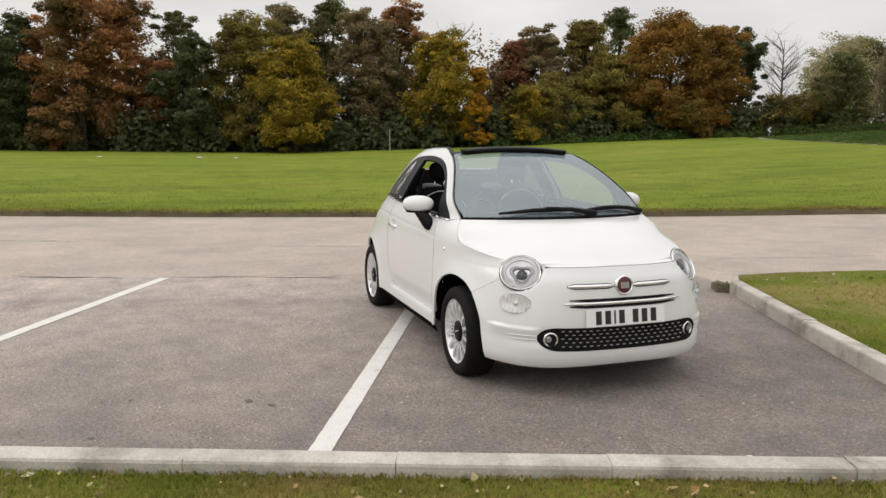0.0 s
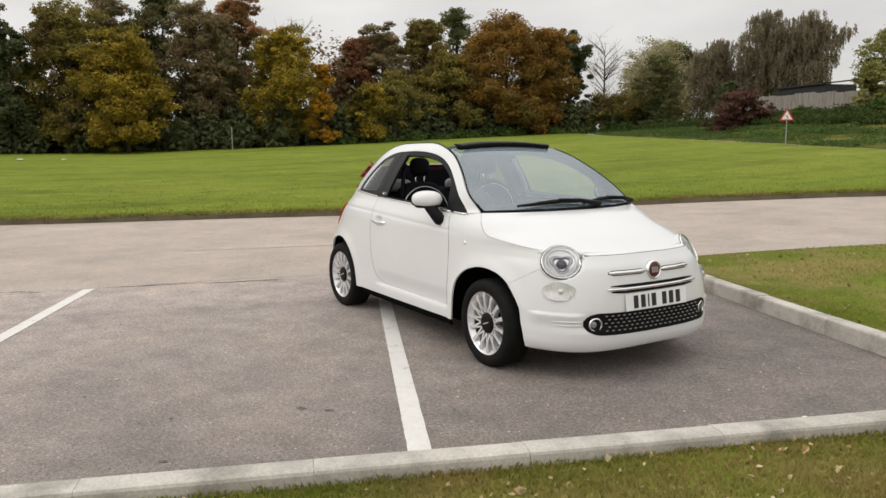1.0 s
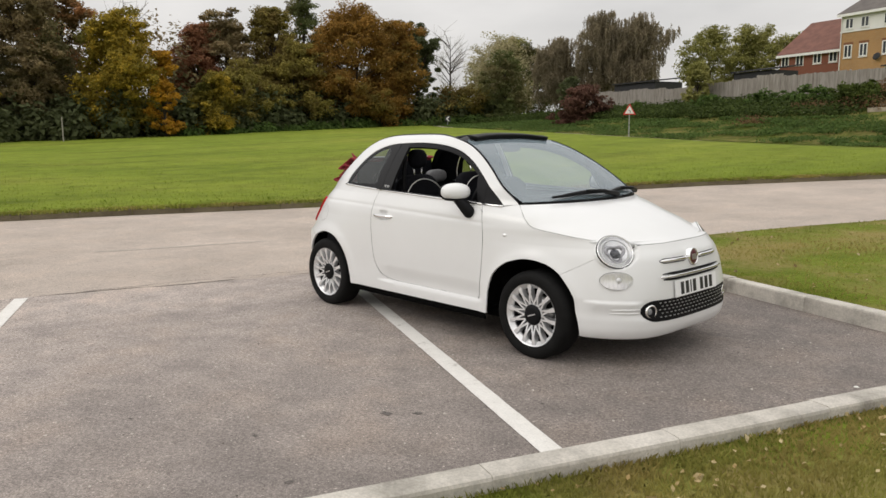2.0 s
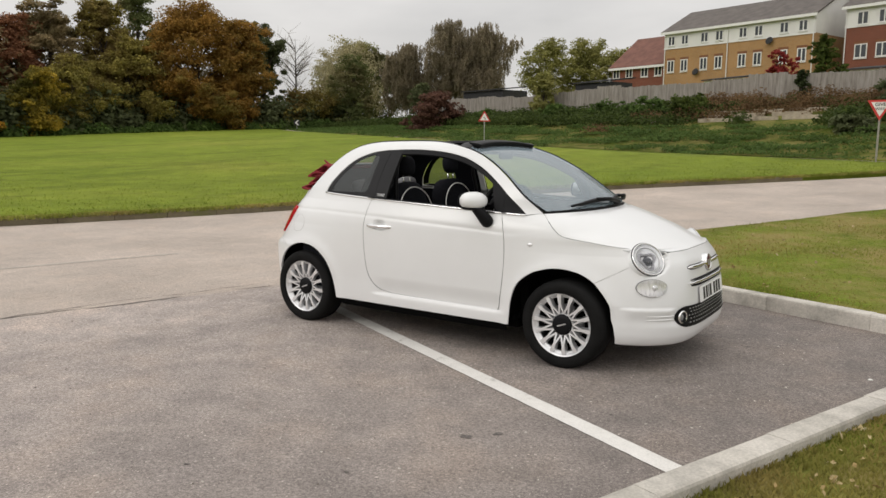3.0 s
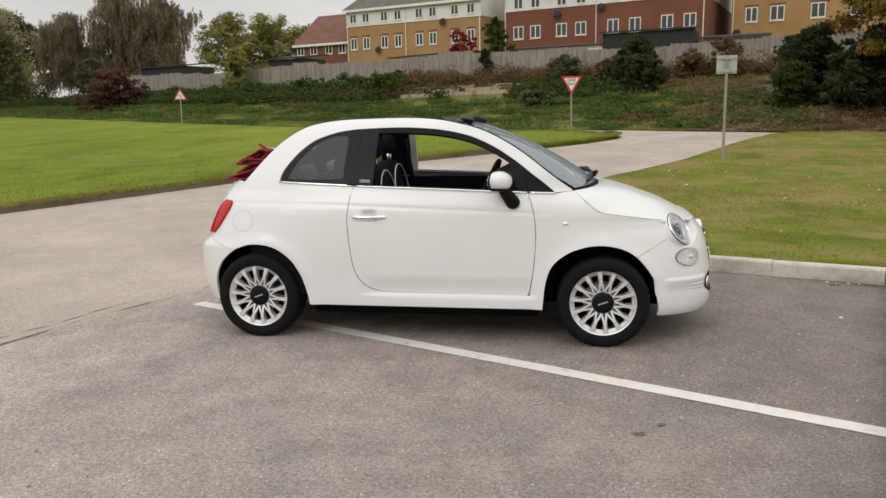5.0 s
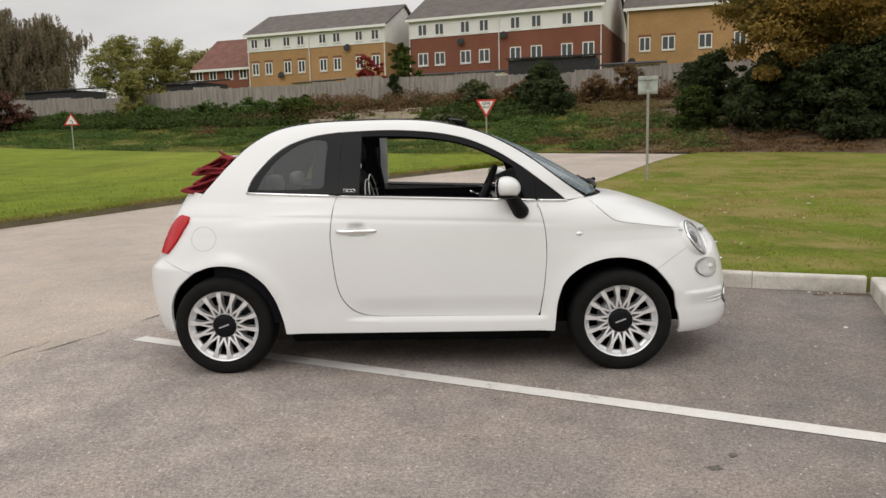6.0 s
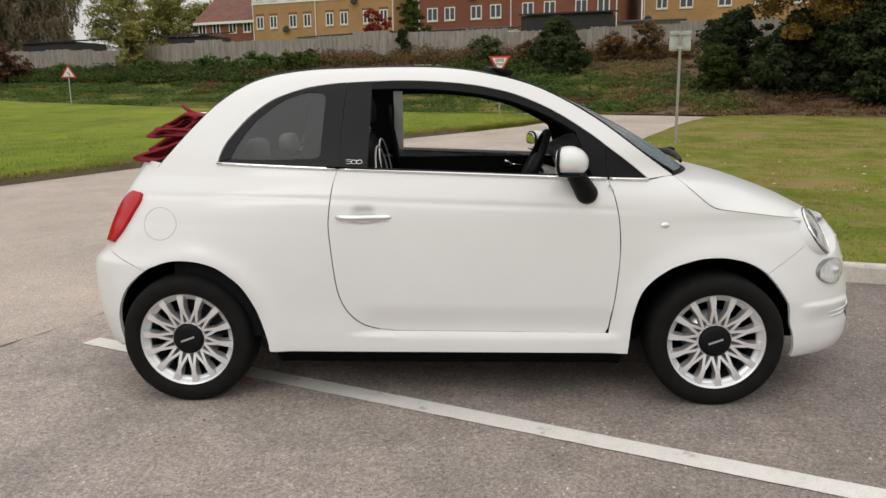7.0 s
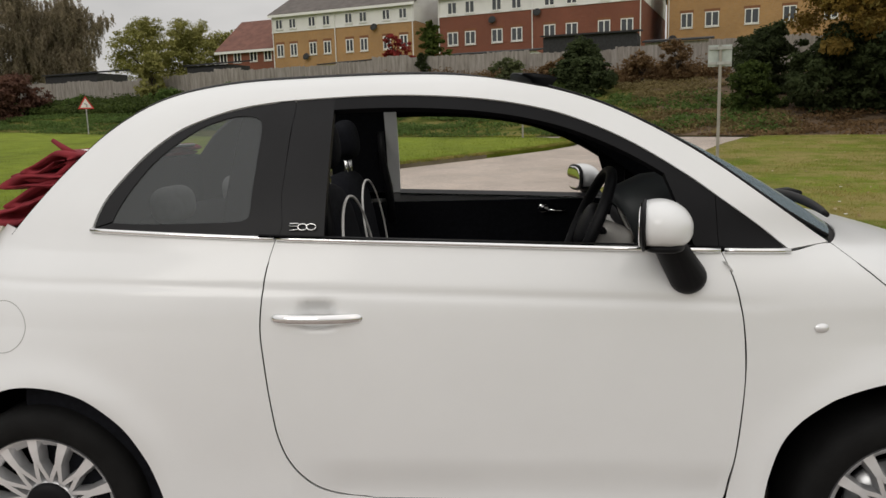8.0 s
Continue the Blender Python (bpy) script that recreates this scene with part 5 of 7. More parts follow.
glass_rows = [screen_row(e, c) for e, c in zip(edge, mid)]
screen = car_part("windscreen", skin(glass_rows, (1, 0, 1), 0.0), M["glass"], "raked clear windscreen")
screen.visible_shadow = False
inset = []
for i, (e, c) in enumerate(zip(edge, mid)):
    inset.append([p + Vector((-0.002, 0, -0.003)) for p in screen_row(e, c)])
def band_faces(rows, keep):
    bm = bmesh.new()
    vs = {}
    for i in range(len(rows) - 1):
        for k in range(len(rows[0]) - 1):
            if keep(i, k):
                q = []
                for a, b in ((i, k), (i, k + 1), (i + 1, k + 1), (i + 1, k)):
                    if (a, b) not in vs:
                        vs[(a, b)] = bm.verts.new(rows[a][b])
                    q.append(vs[(a, b)])
                bm.faces.new(q)
    return bm


for s in (1, -1):
    bm = bmesh.new()
    tube(bm, [Vector((p.x, p.y * s, p.z)) for p in edge], 0.005, 8)
    bmesh.ops.recalc_face_normals(bm, faces=bm.faces)
    car_part("screen_seal", bm, M["trim"], "black rubber seal beside the windscreen", screen)
car_part("screen_border", band_faces(inset, lambda i, k: i < 2 or i > 21 or k < 1 or k > 30), M["trim"], "black ceramic border", screen)
cowl = []
for f in (0.0, 0.35, 0.7, 1.0):
    row = []
    for k in range(33):
        a = rows[0][min(120, round(k * 120 / 32))]
        b = glass_rows[0][32 - k] if glass_rows[0][0].y * rows[0][0].y < 0 else glass_rows[0][k]
        p = a.lerp(b, f)
        p.z -= 0.018 * math.sin(math.pi * f) + 0.004
        row.append(p)
    cowl.append(row)
car_part("cowl", skin(cowl, (0, 0, 1), 0.0), M["trim"], "black cowl below the windscreen")


def on_screen(q, t, lift):
    """A point of the windscreen: q across (-1 right, 1 left), t up."""
    i = min(22, int(t * 23))
    f = t * 23 - i
    e, c = edge[i].lerp(edge[i + 1], f), mid[i].lerp(mid[i + 1], f)
    g_ = abs(q) ** 2.2
    return Vector((c.x + (e.x - c.x) * g_, -e.y * q, c.z + (e.z - c.z) * g_)) + Vector((0.6, 0, 0.8)) * lift


for q0, q1, t0, t1 in ((-0.68, 0.28, 0.025, 0.045), (0.10, 0.92, 0.02, 0.075)):
    bm = bmesh.new()
    pts = [on_screen(q0 + (q1 - q0) * k / 16, t0 + (t1 - t0) * k / 16 + 0.03 * math.sin(math.pi * k / 16), 0.022) for k in range(17)]
    tube(bm, pts, [0.007 + 0.009 * math.sin(math.pi * k / 16) for k in range(17)], 8)
    bmesh.ops.recalc_face_normals(bm, faces=bm.faces)
    wiper = car_part("wiper", bm, M["trim"], "black windscreen wiper")
    bm = bmesh.new()
    tube(bm, [on_screen(q1 + 0.05, 0.0, 0.02), on_screen((q0 + q1) / 2 + 0.25, 0.03, 0.045), on_screen((q0 + q1) / 2, 0.06, 0.04)], [0.020, 0.015, 0.010], 8)
    bmesh.ops.recalc_face_normals(bm, faces=bm.faces)
    car_part("wiper_arm", bm, M["trim"], "", wiper)

# roof header, deflector, rail seals
header = []
for f in range(6):
    row = []
    for k in range(33):
        p = glass_rows[-1][k].copy()
        row.append(Vector((p.x - 0.11 * f / 5, p.y * (1 - 0.05 * f / 5), p.z + 0.012 * math.sin(f / 5 * 2.2))))
    header.append(row)
header_ob = car_part("roof_header", skin(header, (0, 0, 1), 0.02), M["trim"], "black header over the windscreen")
bm = bmesh.new()
secs = []
for k in range(25):
    y = -0.42 + 0.84 * k / 24
    drop = 0.026 * (abs(y) / 0.42) ** 2.5 - 0.006 * max(0.0, (abs(y) - 0.38) / 0.04)
    x0 = 1.400 + 0.034 * (y / 0.42) ** 2
    pts = [(x0 - 0.01, 1.434), (x0 + 0.012, 1.462), (x0 - 0.01, 1.471), (x0 - 0.05, 1.478), (x0 - 0.085, 1.480), (x0 - 0.085, 1.475), (x0 - 0.06, 1.462), (x0 - 0.05, 1.442)]
    secs.append([bm.verts.new((x, y, z - drop)) for x, z in pts])
for a, b in zip(secs, secs[1:]):
    for j in range(8):
        bm.faces.new((a[j], a[(j + 1) % 8], b[(j + 1) % 8], b[j]))
bm.faces.new(secs[0])
bm.faces.new(secs[-1][::-1])
bmesh.ops.recalc_face_normals(bm, faces=bm.faces)
car_part("wind_deflector", bm, M["trim"], "raised black wind deflector", header_ob)
for s in (1, -1):
    rail2d = resample([(x, z, 0) for x, z in RAIL[1:11]], 60)
    a = [on_side(p.x, p.y, s) for p in rail2d]
    g = [[p + Vector((0, s * 0.008 * j, 0.002 + 0.012 * math.sin(math.pi * j / 6) * min(1.0, (1.42 - p.x) / 0.3) - 0.002 * j)) for p in a] for j in range(7)]
    car_part("rail_seal", skin(g, (0, 0, 1), 0.05), M["trim"], "black roof rail seal")

# folded canvas roof at the back
def canvas_roll(ends, radius, thin, half, seed):
    """A fold of canvas: a soft roll at its rear end that flattens towards the car. ends: rear and front (x, z)."""
    bm = bmesh.new()
    (x0, z0), (x1, z1) = ends
    d = Vector((x1 - x0, 0, z1 - z0))
    length = d.length
    d.normalize()
    up = Vector((-d.z, 0, d.x))
    secs = []
    for k in range(41):
        y = -half + 2 * half * k / 40
        wob = 0.020 * noise.noise((y * 5.0, seed * 3.7, 1.0)) + 0.008 * noise.noise((y * 17.0, seed, 2.0))
        swell = 1 + 0.30 * noise.noise((y * 6.0, seed * 2.3, 4.0))
        close = 1 - 0.25 * max(0.0, (abs(y) / half - 0.95) / 0.05)
        sec = []
        for j in range(24):
            a = 2 * math.pi * j / 24
            u = 0.5 - 0.5 * math.cos(a)
            t = thin + (radius - thin) * math.exp(-((u / 0.28) ** 2))
            along = u * length - radius * 0.2 + wob
            lift = t * math.sin(a) * swell * close + 0.012 * math.sin(u * 5 + seed * 2) + 0.006 * noise.noise((u * 7, y * 11, seed))
            sec.append(bm.verts.new(Vector((x0, y, z0)) + d * along + up * lift))
        secs.append(sec)
    for a, b in zip(secs, secs[1:]):
        for j in range(24):
            bm.faces.new((a[j], a[(j + 1) % 24], b[(j + 1) % 24], b[j]))
    # the ends are left open like a rolled cloth: a lip, then a hollow
    for rim, s in ((secs[0], 1), (secs[-1], -1)):
        mid = sum((v.co for v in rim), Vector()) / 24
        lip = [bm.verts.new(v.co.lerp(mid, 0.35)) for v in rim]
        well = [bm.verts.new(v.co.lerp(mid, 0.45) + Vector((0, s * 0.06, 0))) for v in rim]
        for a, b in ((rim, lip), (lip, well)):
            for j in range(24):
                bm.faces.new((a[j], a[(j + 1) % 24], b[(j + 1) % 24], b[j]))
        bm.faces.new(well)
    bmesh.ops.recalc_face_normals(bm, faces=bm.faces)
    return bm


roof_stack = new("folded_roof")
roof_stack.parent = car
tagged(roof_stack, "burgundy canvas roof folded in a stack")
for k, (ends, radius, thin, half) in enumerate((
        (((-0.318, 1.062), (-0.04, 1.125)), 0.032, 0.034, 0.47),
        (((-0.262, 1.115), (-0.02, 1.170)), 0.027, 0.030, 0.455),
        (((-0.250, 1.160), (-0.01, 1.205)), 0.024, 0.024, 0.465),
        (((-0.222, 1.190), (0.0, 1.230)), 0.019, 0.020, 0.45),
        (((-0.182, 1.220), (0.01, 1.255)), 0.025, 0.020, 0.46))):
    part("canvas_fold", canvas_roll(ends, radius, thin, half, k + 1.3), M["canvas"], roof_stack, smooth=True)
bm = bmesh.new()
tube(bm, [(-0.085, -0.43, 1.305), (-0.05, -0.43, 1.280), (-0.005, -0.43, 1.252)], [0.007, 0.010, 0.012], 8)
part("roof_bow", bm, M["canvas"], roof_stack, smooth=True)
part("rear_glass", boxed(-0.09, 0.02, -0.38, 0.38, 1.264, 1.274, 0.003), M["alloy_dark"], roof_stack, "edge of the rear glass")
car_part("rear_panel", boxed(-0.02, 0.02, -0.43, 0.43, 0.90, 1.23, 0.01), M["cloth"], "black panel behind the rear bench", smooth=False)
car_part("rear_deck", boxed(-0.20, 0.22, -0.54, 0.54, 0.88, 0.97, 0.02), M["trim"], "black rear deck", smooth=False)

# wheels
def wheel(x, s):
    root = new("wheel")
    root.parent = car
    tagged(root, "black tyre on a silver many-spoked alloy wheel")
    R, rim = 0.292, 0.212
    prof = [(rim - 0.006, 0.085), (rim + 0.004, 0.093), (0.232, 0.0985), (0.25, 0.100), (0.268, 0.096), (0.281, 0.086), (0.289, 0.070), (R, 0.045), (R, 0.015), (R, -0.045), (0.289, -0.075), (0.27, -0.096), (0.24, -0.098), (rim, -0.085)]
    tyre = part("tyre", lathe([(r, -y) for r, y in prof], 64), M["rubber"], root, "black rubber tyre", True)
    # barrel darker than the alloy: shade between the spokes put into its colour
    part("rim_barrel", lathe([(rim - 0.004, -0.092), (rim + 0.001, -0.086), (rim - 0.006, -0.078), (rim - 0.016, -0.055), (rim - 0.022, 0.0), (rim - 0.022, 0.08)], 64), plain("shaded_rim_inside", (0.10, 0.10, 0.105), 0.5, 0.6), root, "", True)
    face_ring = part("rim_ring", lathe([(rim - 0.034, -0.050), (rim - 0.032, -0.062), (rim - 0.022, -0.066), (rim - 0.018, -0.070), (rim - 0.015, -0.077), (rim - 0.010, -0.081), (rim - 0.006, -0.087), (rim - 0.001, -0.087), (rim + 0.002, -0.079)], 64), M["alloy"], root, "", True)
    me = None
    for k in range(14):
        if me is None:
            bm = bmesh.new()
            # a spoke along +x: one stem at the rim that forks towards the hub
            def limb(stations):
                st = []
                for r, z, w, d, bd in stations:
                    st.append([bm.verts.new((r, -d, z + w * 0.82)), bm.verts.new((r, -d, z - w * 0.82)), bm.verts.new((r, -bd, z - w * 1.35)), bm.verts.new((r, -bd, z + w * 1.35))])
                for a, b in zip(st, st[1:]):
                    for q in range(4):
                        bm.faces.new((a[q], a[(q + 1) % 4], b[(q + 1) % 4], b[q]))
                bm.faces.new(st[0])
                bm.faces.new(st[-1][::-1])

            limb(((0.118, 0.0, 0.0080, 0.076, 0.048), (0.14, 0.0, 0.0115, 0.080, 0.048), (0.17, 0.0, 0.0145, 0.082, 0.050), (0.203, 0.0, 0.0175, 0.080, 0.056)))
            for q in (1, -1):
                limb(((0.070, 0.0145 * q, 0.0062, 0.066, 0.036), (0.095, 0.0115 * q, 0.0074, 0.072, 0.040), (0.122, 0.0058 * q, 0.0080, 0.0775, 0.046), (0.150, 0.0016 * q, 0.0072, 0.0795, 0.050)))
            bmesh.ops.recalc_face_normals(bm, faces=bm.faces)
            bm.normal_update()
            # side faces take the greyer alloy: their shading is put into the colour
            for f in bm.faces:
                f.material_index = 0 if f.normal.y < -0.75 else 1
            me = bpy.data.meshes.new("spoke")
            bm.to_mesh(me)
            bm.free()
            me.materials.append(M["alloy"])
            me.materials.append(M["alloy_dark"])
        ob = new("spoke", me)
        ob.parent = root
        ob.matrix_basis = Matrix.Rotation(2 * math.pi * (k + 0.25) / 14, 4, "Y")
    part("hub", disc([(0.03, -0.070), (0.066, -0.068), (0.074, -0.060), (0.078, -0.03)], 40), M["alloy"], root, "", True)
    part("centre_cap", disc([(0.001, -0.081), (0.044, -0.080), (0.063, -0.075), (0.069, -0.067), (0.069, -0.05)], 40), M["trim"], root, "dark centre cap", True)
    bm = boxed(-0.032, 0.032, -0.0815, -0.078, -0.004, 0.004)
    bmesh.ops.rotate(bm, verts=bm.verts, cent=(0, 0, 0), matrix=Matrix.Rotation(-0.35, 3, "Y"))
    part("cap_mark", bm, M["alloy_dark"], root)
    part("brake_disc", disc([(0.01, -0.01), (0.125, -0.01), (0.125, 0.01), (0.01, 0.01)], 40), M["alloy_dark"], root, "", True)
    part("brake_caliper", boxed(0.06, 0.135, -0.03, 0.03, 0.02, 0.11, 0.01), M["under"], root)
    # added black disc standing in for the shade behind the wheel
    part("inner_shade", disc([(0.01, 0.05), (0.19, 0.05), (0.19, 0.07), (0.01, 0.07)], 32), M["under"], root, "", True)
    root.matrix_basis = Matrix.Translation((x, -s * 0.696, 0.29)) @ Matrix.Rotation(0 if s == 1 else math.pi, 4, "Z")
    return root


for x in (0.0, 2.3):
    for s in (1, -1):
        wheel(x, s)

# underbody and cabin
car_part("floor_pan", boxed(0.40, 1.92, -0.66, 0.66, 0.19, 0.26, 0.01), M["under"], "black underbody", smooth=False)
car_part("front_underbody", boxed(1.92, 2.86, -0.48, 0.48, 0.21, 0.66, 0.04), M["under"], smooth=False)
car_part("rear_underbody", boxed(-0.42, 0.40, -0.48, 0.48, 0.26, 0.80, 0.04), M["under"], smooth=False)
car_part("bulkhead", boxed(1.93, 1.99, -0.66, 0.66, 0.26, 0.93, 0.01), M["under"], smooth=False)
for s in (1, -1):
    ys = lambda x, z: half_width(x, z) - 0.07
    g = [[Vector((x, -s * ys(x, z), z)) for x in [0.60 + 1.28 * k / 20 for k in range(21)]] for z in (0.26, 0.45, 0.62, 0.80, 0.92, 0.985)]
    inner = car_part("door_lining", skin(g, (0, s, 0), 0.0), M["cloth"], "black inner door lining")
    top = [[Vector((x, -s * (half_width(x, 0.99) - d), BELT_LINE(x) + 0.007 - 0.01 * (d > 0.05))) for x in [0.64 + 1.20 * k / 20 for k in range(21)]] for d in (0.004, 0.03, 0.06, 0.09)]
    car_part("door_sill_top", skin(top, (0, 0, 1), 0.0), M["trim"], "", inner)
    bm = rounded(-0.03, 0, 0.004, 0.026, 0.018, 0.024, 0, 0.8, 20)
    tube(bm, [(-0.02, 0, -0.008), (0.065, 0, -0.012)], [0.009, 0.006], 8)
    bmesh.ops.translate(bm, verts=bm.verts, vec=(1.495, -s * (half_width(1.5, 0.93) - 0.085), 0.942))
    car_part("door_pull", bm, M["chrome"], "chrome inner handle", inner)
    g = [[Vector((x, -s * (half_width(x, z) - 0.05), z)) for x in [-0.05 + 0.66 * k / 10 for k in range(11)]] for z in (0.30, 0.60, 0.85, 1.0, 1.03)]
    car_part("rear_lining", skin(g, (0, s, 0), 0.0), M["cloth"], "black rear side lining")
    g = [[Vector((0.79 - 0.09 * f + 0.06 * (z - 1.0), -s * (half_width(0.75, z) - 0.035 - 0.004 * f), z)) for f in range(4)] for z in (1.0, 1.1, 1.2, 1.3, 1.39)]
    lining = car_part("pillar_lining", skin(g, (0, s, 0), 0.01), M["cloth"], "black inner pillar")
    g = [[Vector((0.824 - 0.052 * f + 0.06 * (z - 1.0), -s * (half_width(0.8, z) - 0.052), z)) for f in range(2)] for z in (1.0, 1.1, 1.2, 1.3, 1.38)]
    if s == -1:
        car_part("pillar_edge", skin(g, (0, s, 0), 0.01), M["paint"], "white painted door pillar edge", lining)
    bm = bmesh.new()
    tube(bm, [(0.77, -s * 0.53, 1.30), (0.77, -s * 0.55, 1.18), (0.79, -s * 0.57, 1.06), (0.80, -s * 0.58, 0.9)], 0.018, 6)
    car_part("seat_belt", bm, M["trim"], "black seat belt")


def front_seat(y, back=0.0):
    root = new("front_seat")
    root.parent = car
    root.location = (-back, 0, 0)
    tagged(root, "black cloth front seat with white piping")
    part("cushion", rounded(1.10, y, 0.56, 0.26, 0.24, 0.085, -0.08), M["cloth"], root, smooth=True)
    back = part("backrest", rounded(0.83, y, 0.82, 0.075, 0.225, 0.33, -0.16), M["cloth"], root, smooth=True)
    part("headrest", rounded(0.80, y, 1.272, 0.048, 0.088, 0.080, -0.12, 0.75), M["cloth"], root, "round black headrest", smooth=True)
    for d in (-0.04, 0.04):
        part("headrest_post", tube(bmesh.new(), [(0.805, y + d, 1.10), (0.80, y + d, 1.22)], 0.007, 8), M["chrome"], root, smooth=True)
    bm = bmesh.new()
    pts = []
    for k in range(33):
        a = -0.15 * math.pi + 1.3 * math.pi * k / 32
        yy, zz = 0.212 * math.cos(a), 0.905 + 0.205 * math.sin(a)
        pts.append((0.905 - 0.16 * (zz - 0.84) + 0.012, y + yy, zz))
    tube(bm, pts, 0.0042, 6)
    part("piping", bm, M["piping"], back, "white piping")
    return root


front_seat(-0.38, 0.06)
front_seat(0.35, 0.14)
rear_seat = car_part("rear_seat", rounded(0.20, 0, 0.80, 0.09, 0.50, 0.27, -0.2), M["cloth"], "black rear bench")
for y in (-0.30, 0.30):
    car_part("rear_headrest", rounded(0.22, y, 1.09, 0.045, 0.12, 0.06, -0.1, 0.75), M["grey_cloth"], "grey rear headrest", rear_seat)
car_part("rear_cushion", rounded(0.42, 0, 0.56, 0.22, 0.52, 0.08), M["cloth"], "", rear_seat)
dash = car_part("dashboard", rounded(1.93, 0, 0.86, 0.22, 0.64, 0.15, 0.08, 0.4, 32), M["trim"], "black dashboard top")
car_part("dash_fascia", rounded(1.76, 0, 0.86, 0.06, 0.62, 0.07, 0.15, 0.35, 32), M["ivory"], "ivory dashboard fascia", dash)
pod_turn = Matrix.Translation((1.655, -0.35, 1.030)) @ Matrix.Rotation(radians(-24), 4, "Y") @ Matrix.Rotation(radians(-90), 4, "Z")
bm = lathe([(0.070, -0.004), (0.086, -0.010), (0.096, 0.0), (0.100, 0.03), (0.100, 0.12), (0.085, 0.16)], 36)
for v in bm.verts:
    if v.co.z > 0 and v.co.y > -0.008:
        v.co.y -= 0.030 * v.co.z / 0.1
bmesh.ops.transform(bm, matrix=pod_turn, verts=bm.verts)
pod = car_part("instrument_hood", bm, plain("soft_grey_hood", (0.035, 0.040, 0.042), 0.55, spread=0.1), "dark grey instrument hood", dash)
bm = lathe([(0.054, -0.002), (0.060, -0.008), (0.072, -0.006), (0.076, 0.004)], 36)
bmesh.ops.transform(bm, matrix=pod_turn, verts=bm.verts)
car_part("dial_ring", bm, M["ivory"], "ivory ring round the dial", dash)
bm = disc([(0.001, 0.004), (0.058, 0.004), (0.058, 0.02)], 32)
bmesh.ops.transform(bm, matrix=pod_turn, verts=bm.verts)
car_part("dial", bm, M["glass_far"], "dark round dial", dash)
shroud = car_part("column_shroud", rounded(1.60, -0.35, 0.965, 0.075, 0.060, 0.050, 0.35, 0.6), M["ivory"], "ivory steering column shroud", dash)
for d in (-1, 1):
    bm = bmesh.new()
    tube(bm, [(1.585, -0.35 + d * 0.05, 0.99), (1.570, -0.35 + d * 0.11, 1.005), (1.560, -0.35 + d * 0.17, 1.012)], [0.008, 0.009, 0.012], 8)
    car_part("column_stalk", bm, M["trim"], "", shroud)
wheel_turn = Matrix.Translation((1.535, -0.35, 1.005)) @ Matrix.Rotation(radians(-66), 4, "Y")
bm = bmesh.new()
ring = []
for k in range(40):
    a = 2 * math.pi * k / 40
    ring.append([bm.verts.new(((0.178 + 0.015 * math.cos(b)) * math.cos(a), (0.178 + 0.015 * math.cos(b)) * math.sin(a), 0.017 * math.sin(b))) for b in [2 * math.pi * j / 10 for j in range(10)]])
for k in range(40):
    for j in range(10):
        bm.faces.new((ring[k][j], ring[(k + 1) % 40][j], ring[(k + 1) % 40][(j + 1) % 10], ring[k][(j + 1) % 10]))
bmesh.ops.recalc_face_normals(bm, faces=bm.faces)
bmesh.ops.transform(bm, matrix=wheel_turn, verts=bm.verts)
steer = car_part("steering_wheel", bm, M["trim"], "black three-spoked steering wheel")
bm = rounded(0, 0, -0.01, 0.075, 0.08, 0.03, 0, 0.7)
for a in (0.0, math.pi / 2, -math.pi / 2):
    m = Matrix.Rotation(a, 4, "Z")
    vs = box(bm, -0.175, -0.06, -0.018, 0.018, -0.014, 0.004)
    bmesh.ops.transform(bm, matrix=m, verts=vs)
bmesh.ops.transform(bm, matrix=wheel_turn, verts=bm.verts)
car_part("wheel_hub", bm, M["trim"], "", steer)
car_part("interior_mirror", rounded(1.42, 0, 1.36, 0.018, 0.10, 0.03, 0.1, 0.6), M["trim"], "black interior mirror")


# ---- plants ----
rng = np.random.default_rng(7)


def strand_cards(centres, radii, count, size, drop):
    """Narrow leaves on strands that hang from the clumps."""
    per = 14
    n = count // per
    which = rng.integers(0, len(centres), n)
    d = rng.normal(size=(n, 3))
    d /= np.linalg.norm(d, axis=1, keepdims=True)
    top = centres[which] + d * rng.random((n, 1)) ** 0.4 * radii[which]
    length = drop * rng.uniform(0.4, 1.2, n)
    length = np.minimum(length, np.maximum(0.3, top[:, 2] - 0.8))
    t = np.tile((np.arange(per) + 0.5) / per, n)
    p = np.repeat(top, per, 0)
    p[:, 2] -= t * np.repeat(length, per)
    p[:, :2] += rng.normal(size=(n * per, 2)) * 0.05
    ang = rng.uniform(0, 2 * math.pi, n * per)
    w = np.stack([np.cos(ang), np.sin(ang), np.zeros(n * per)], 1) * size * 0.22
    u = np.stack([rng.normal(size=n * per) * 0.5, rng.normal(size=n * per) * 0.5, np.full(n * per, -1.0)], 1) * size * 0.6
    v = np.stack([p - u, p + w, p + u, p - w], 1).reshape(-1, 3)
    return v, np.arange(n * per * 4).reshape(-1, 4)


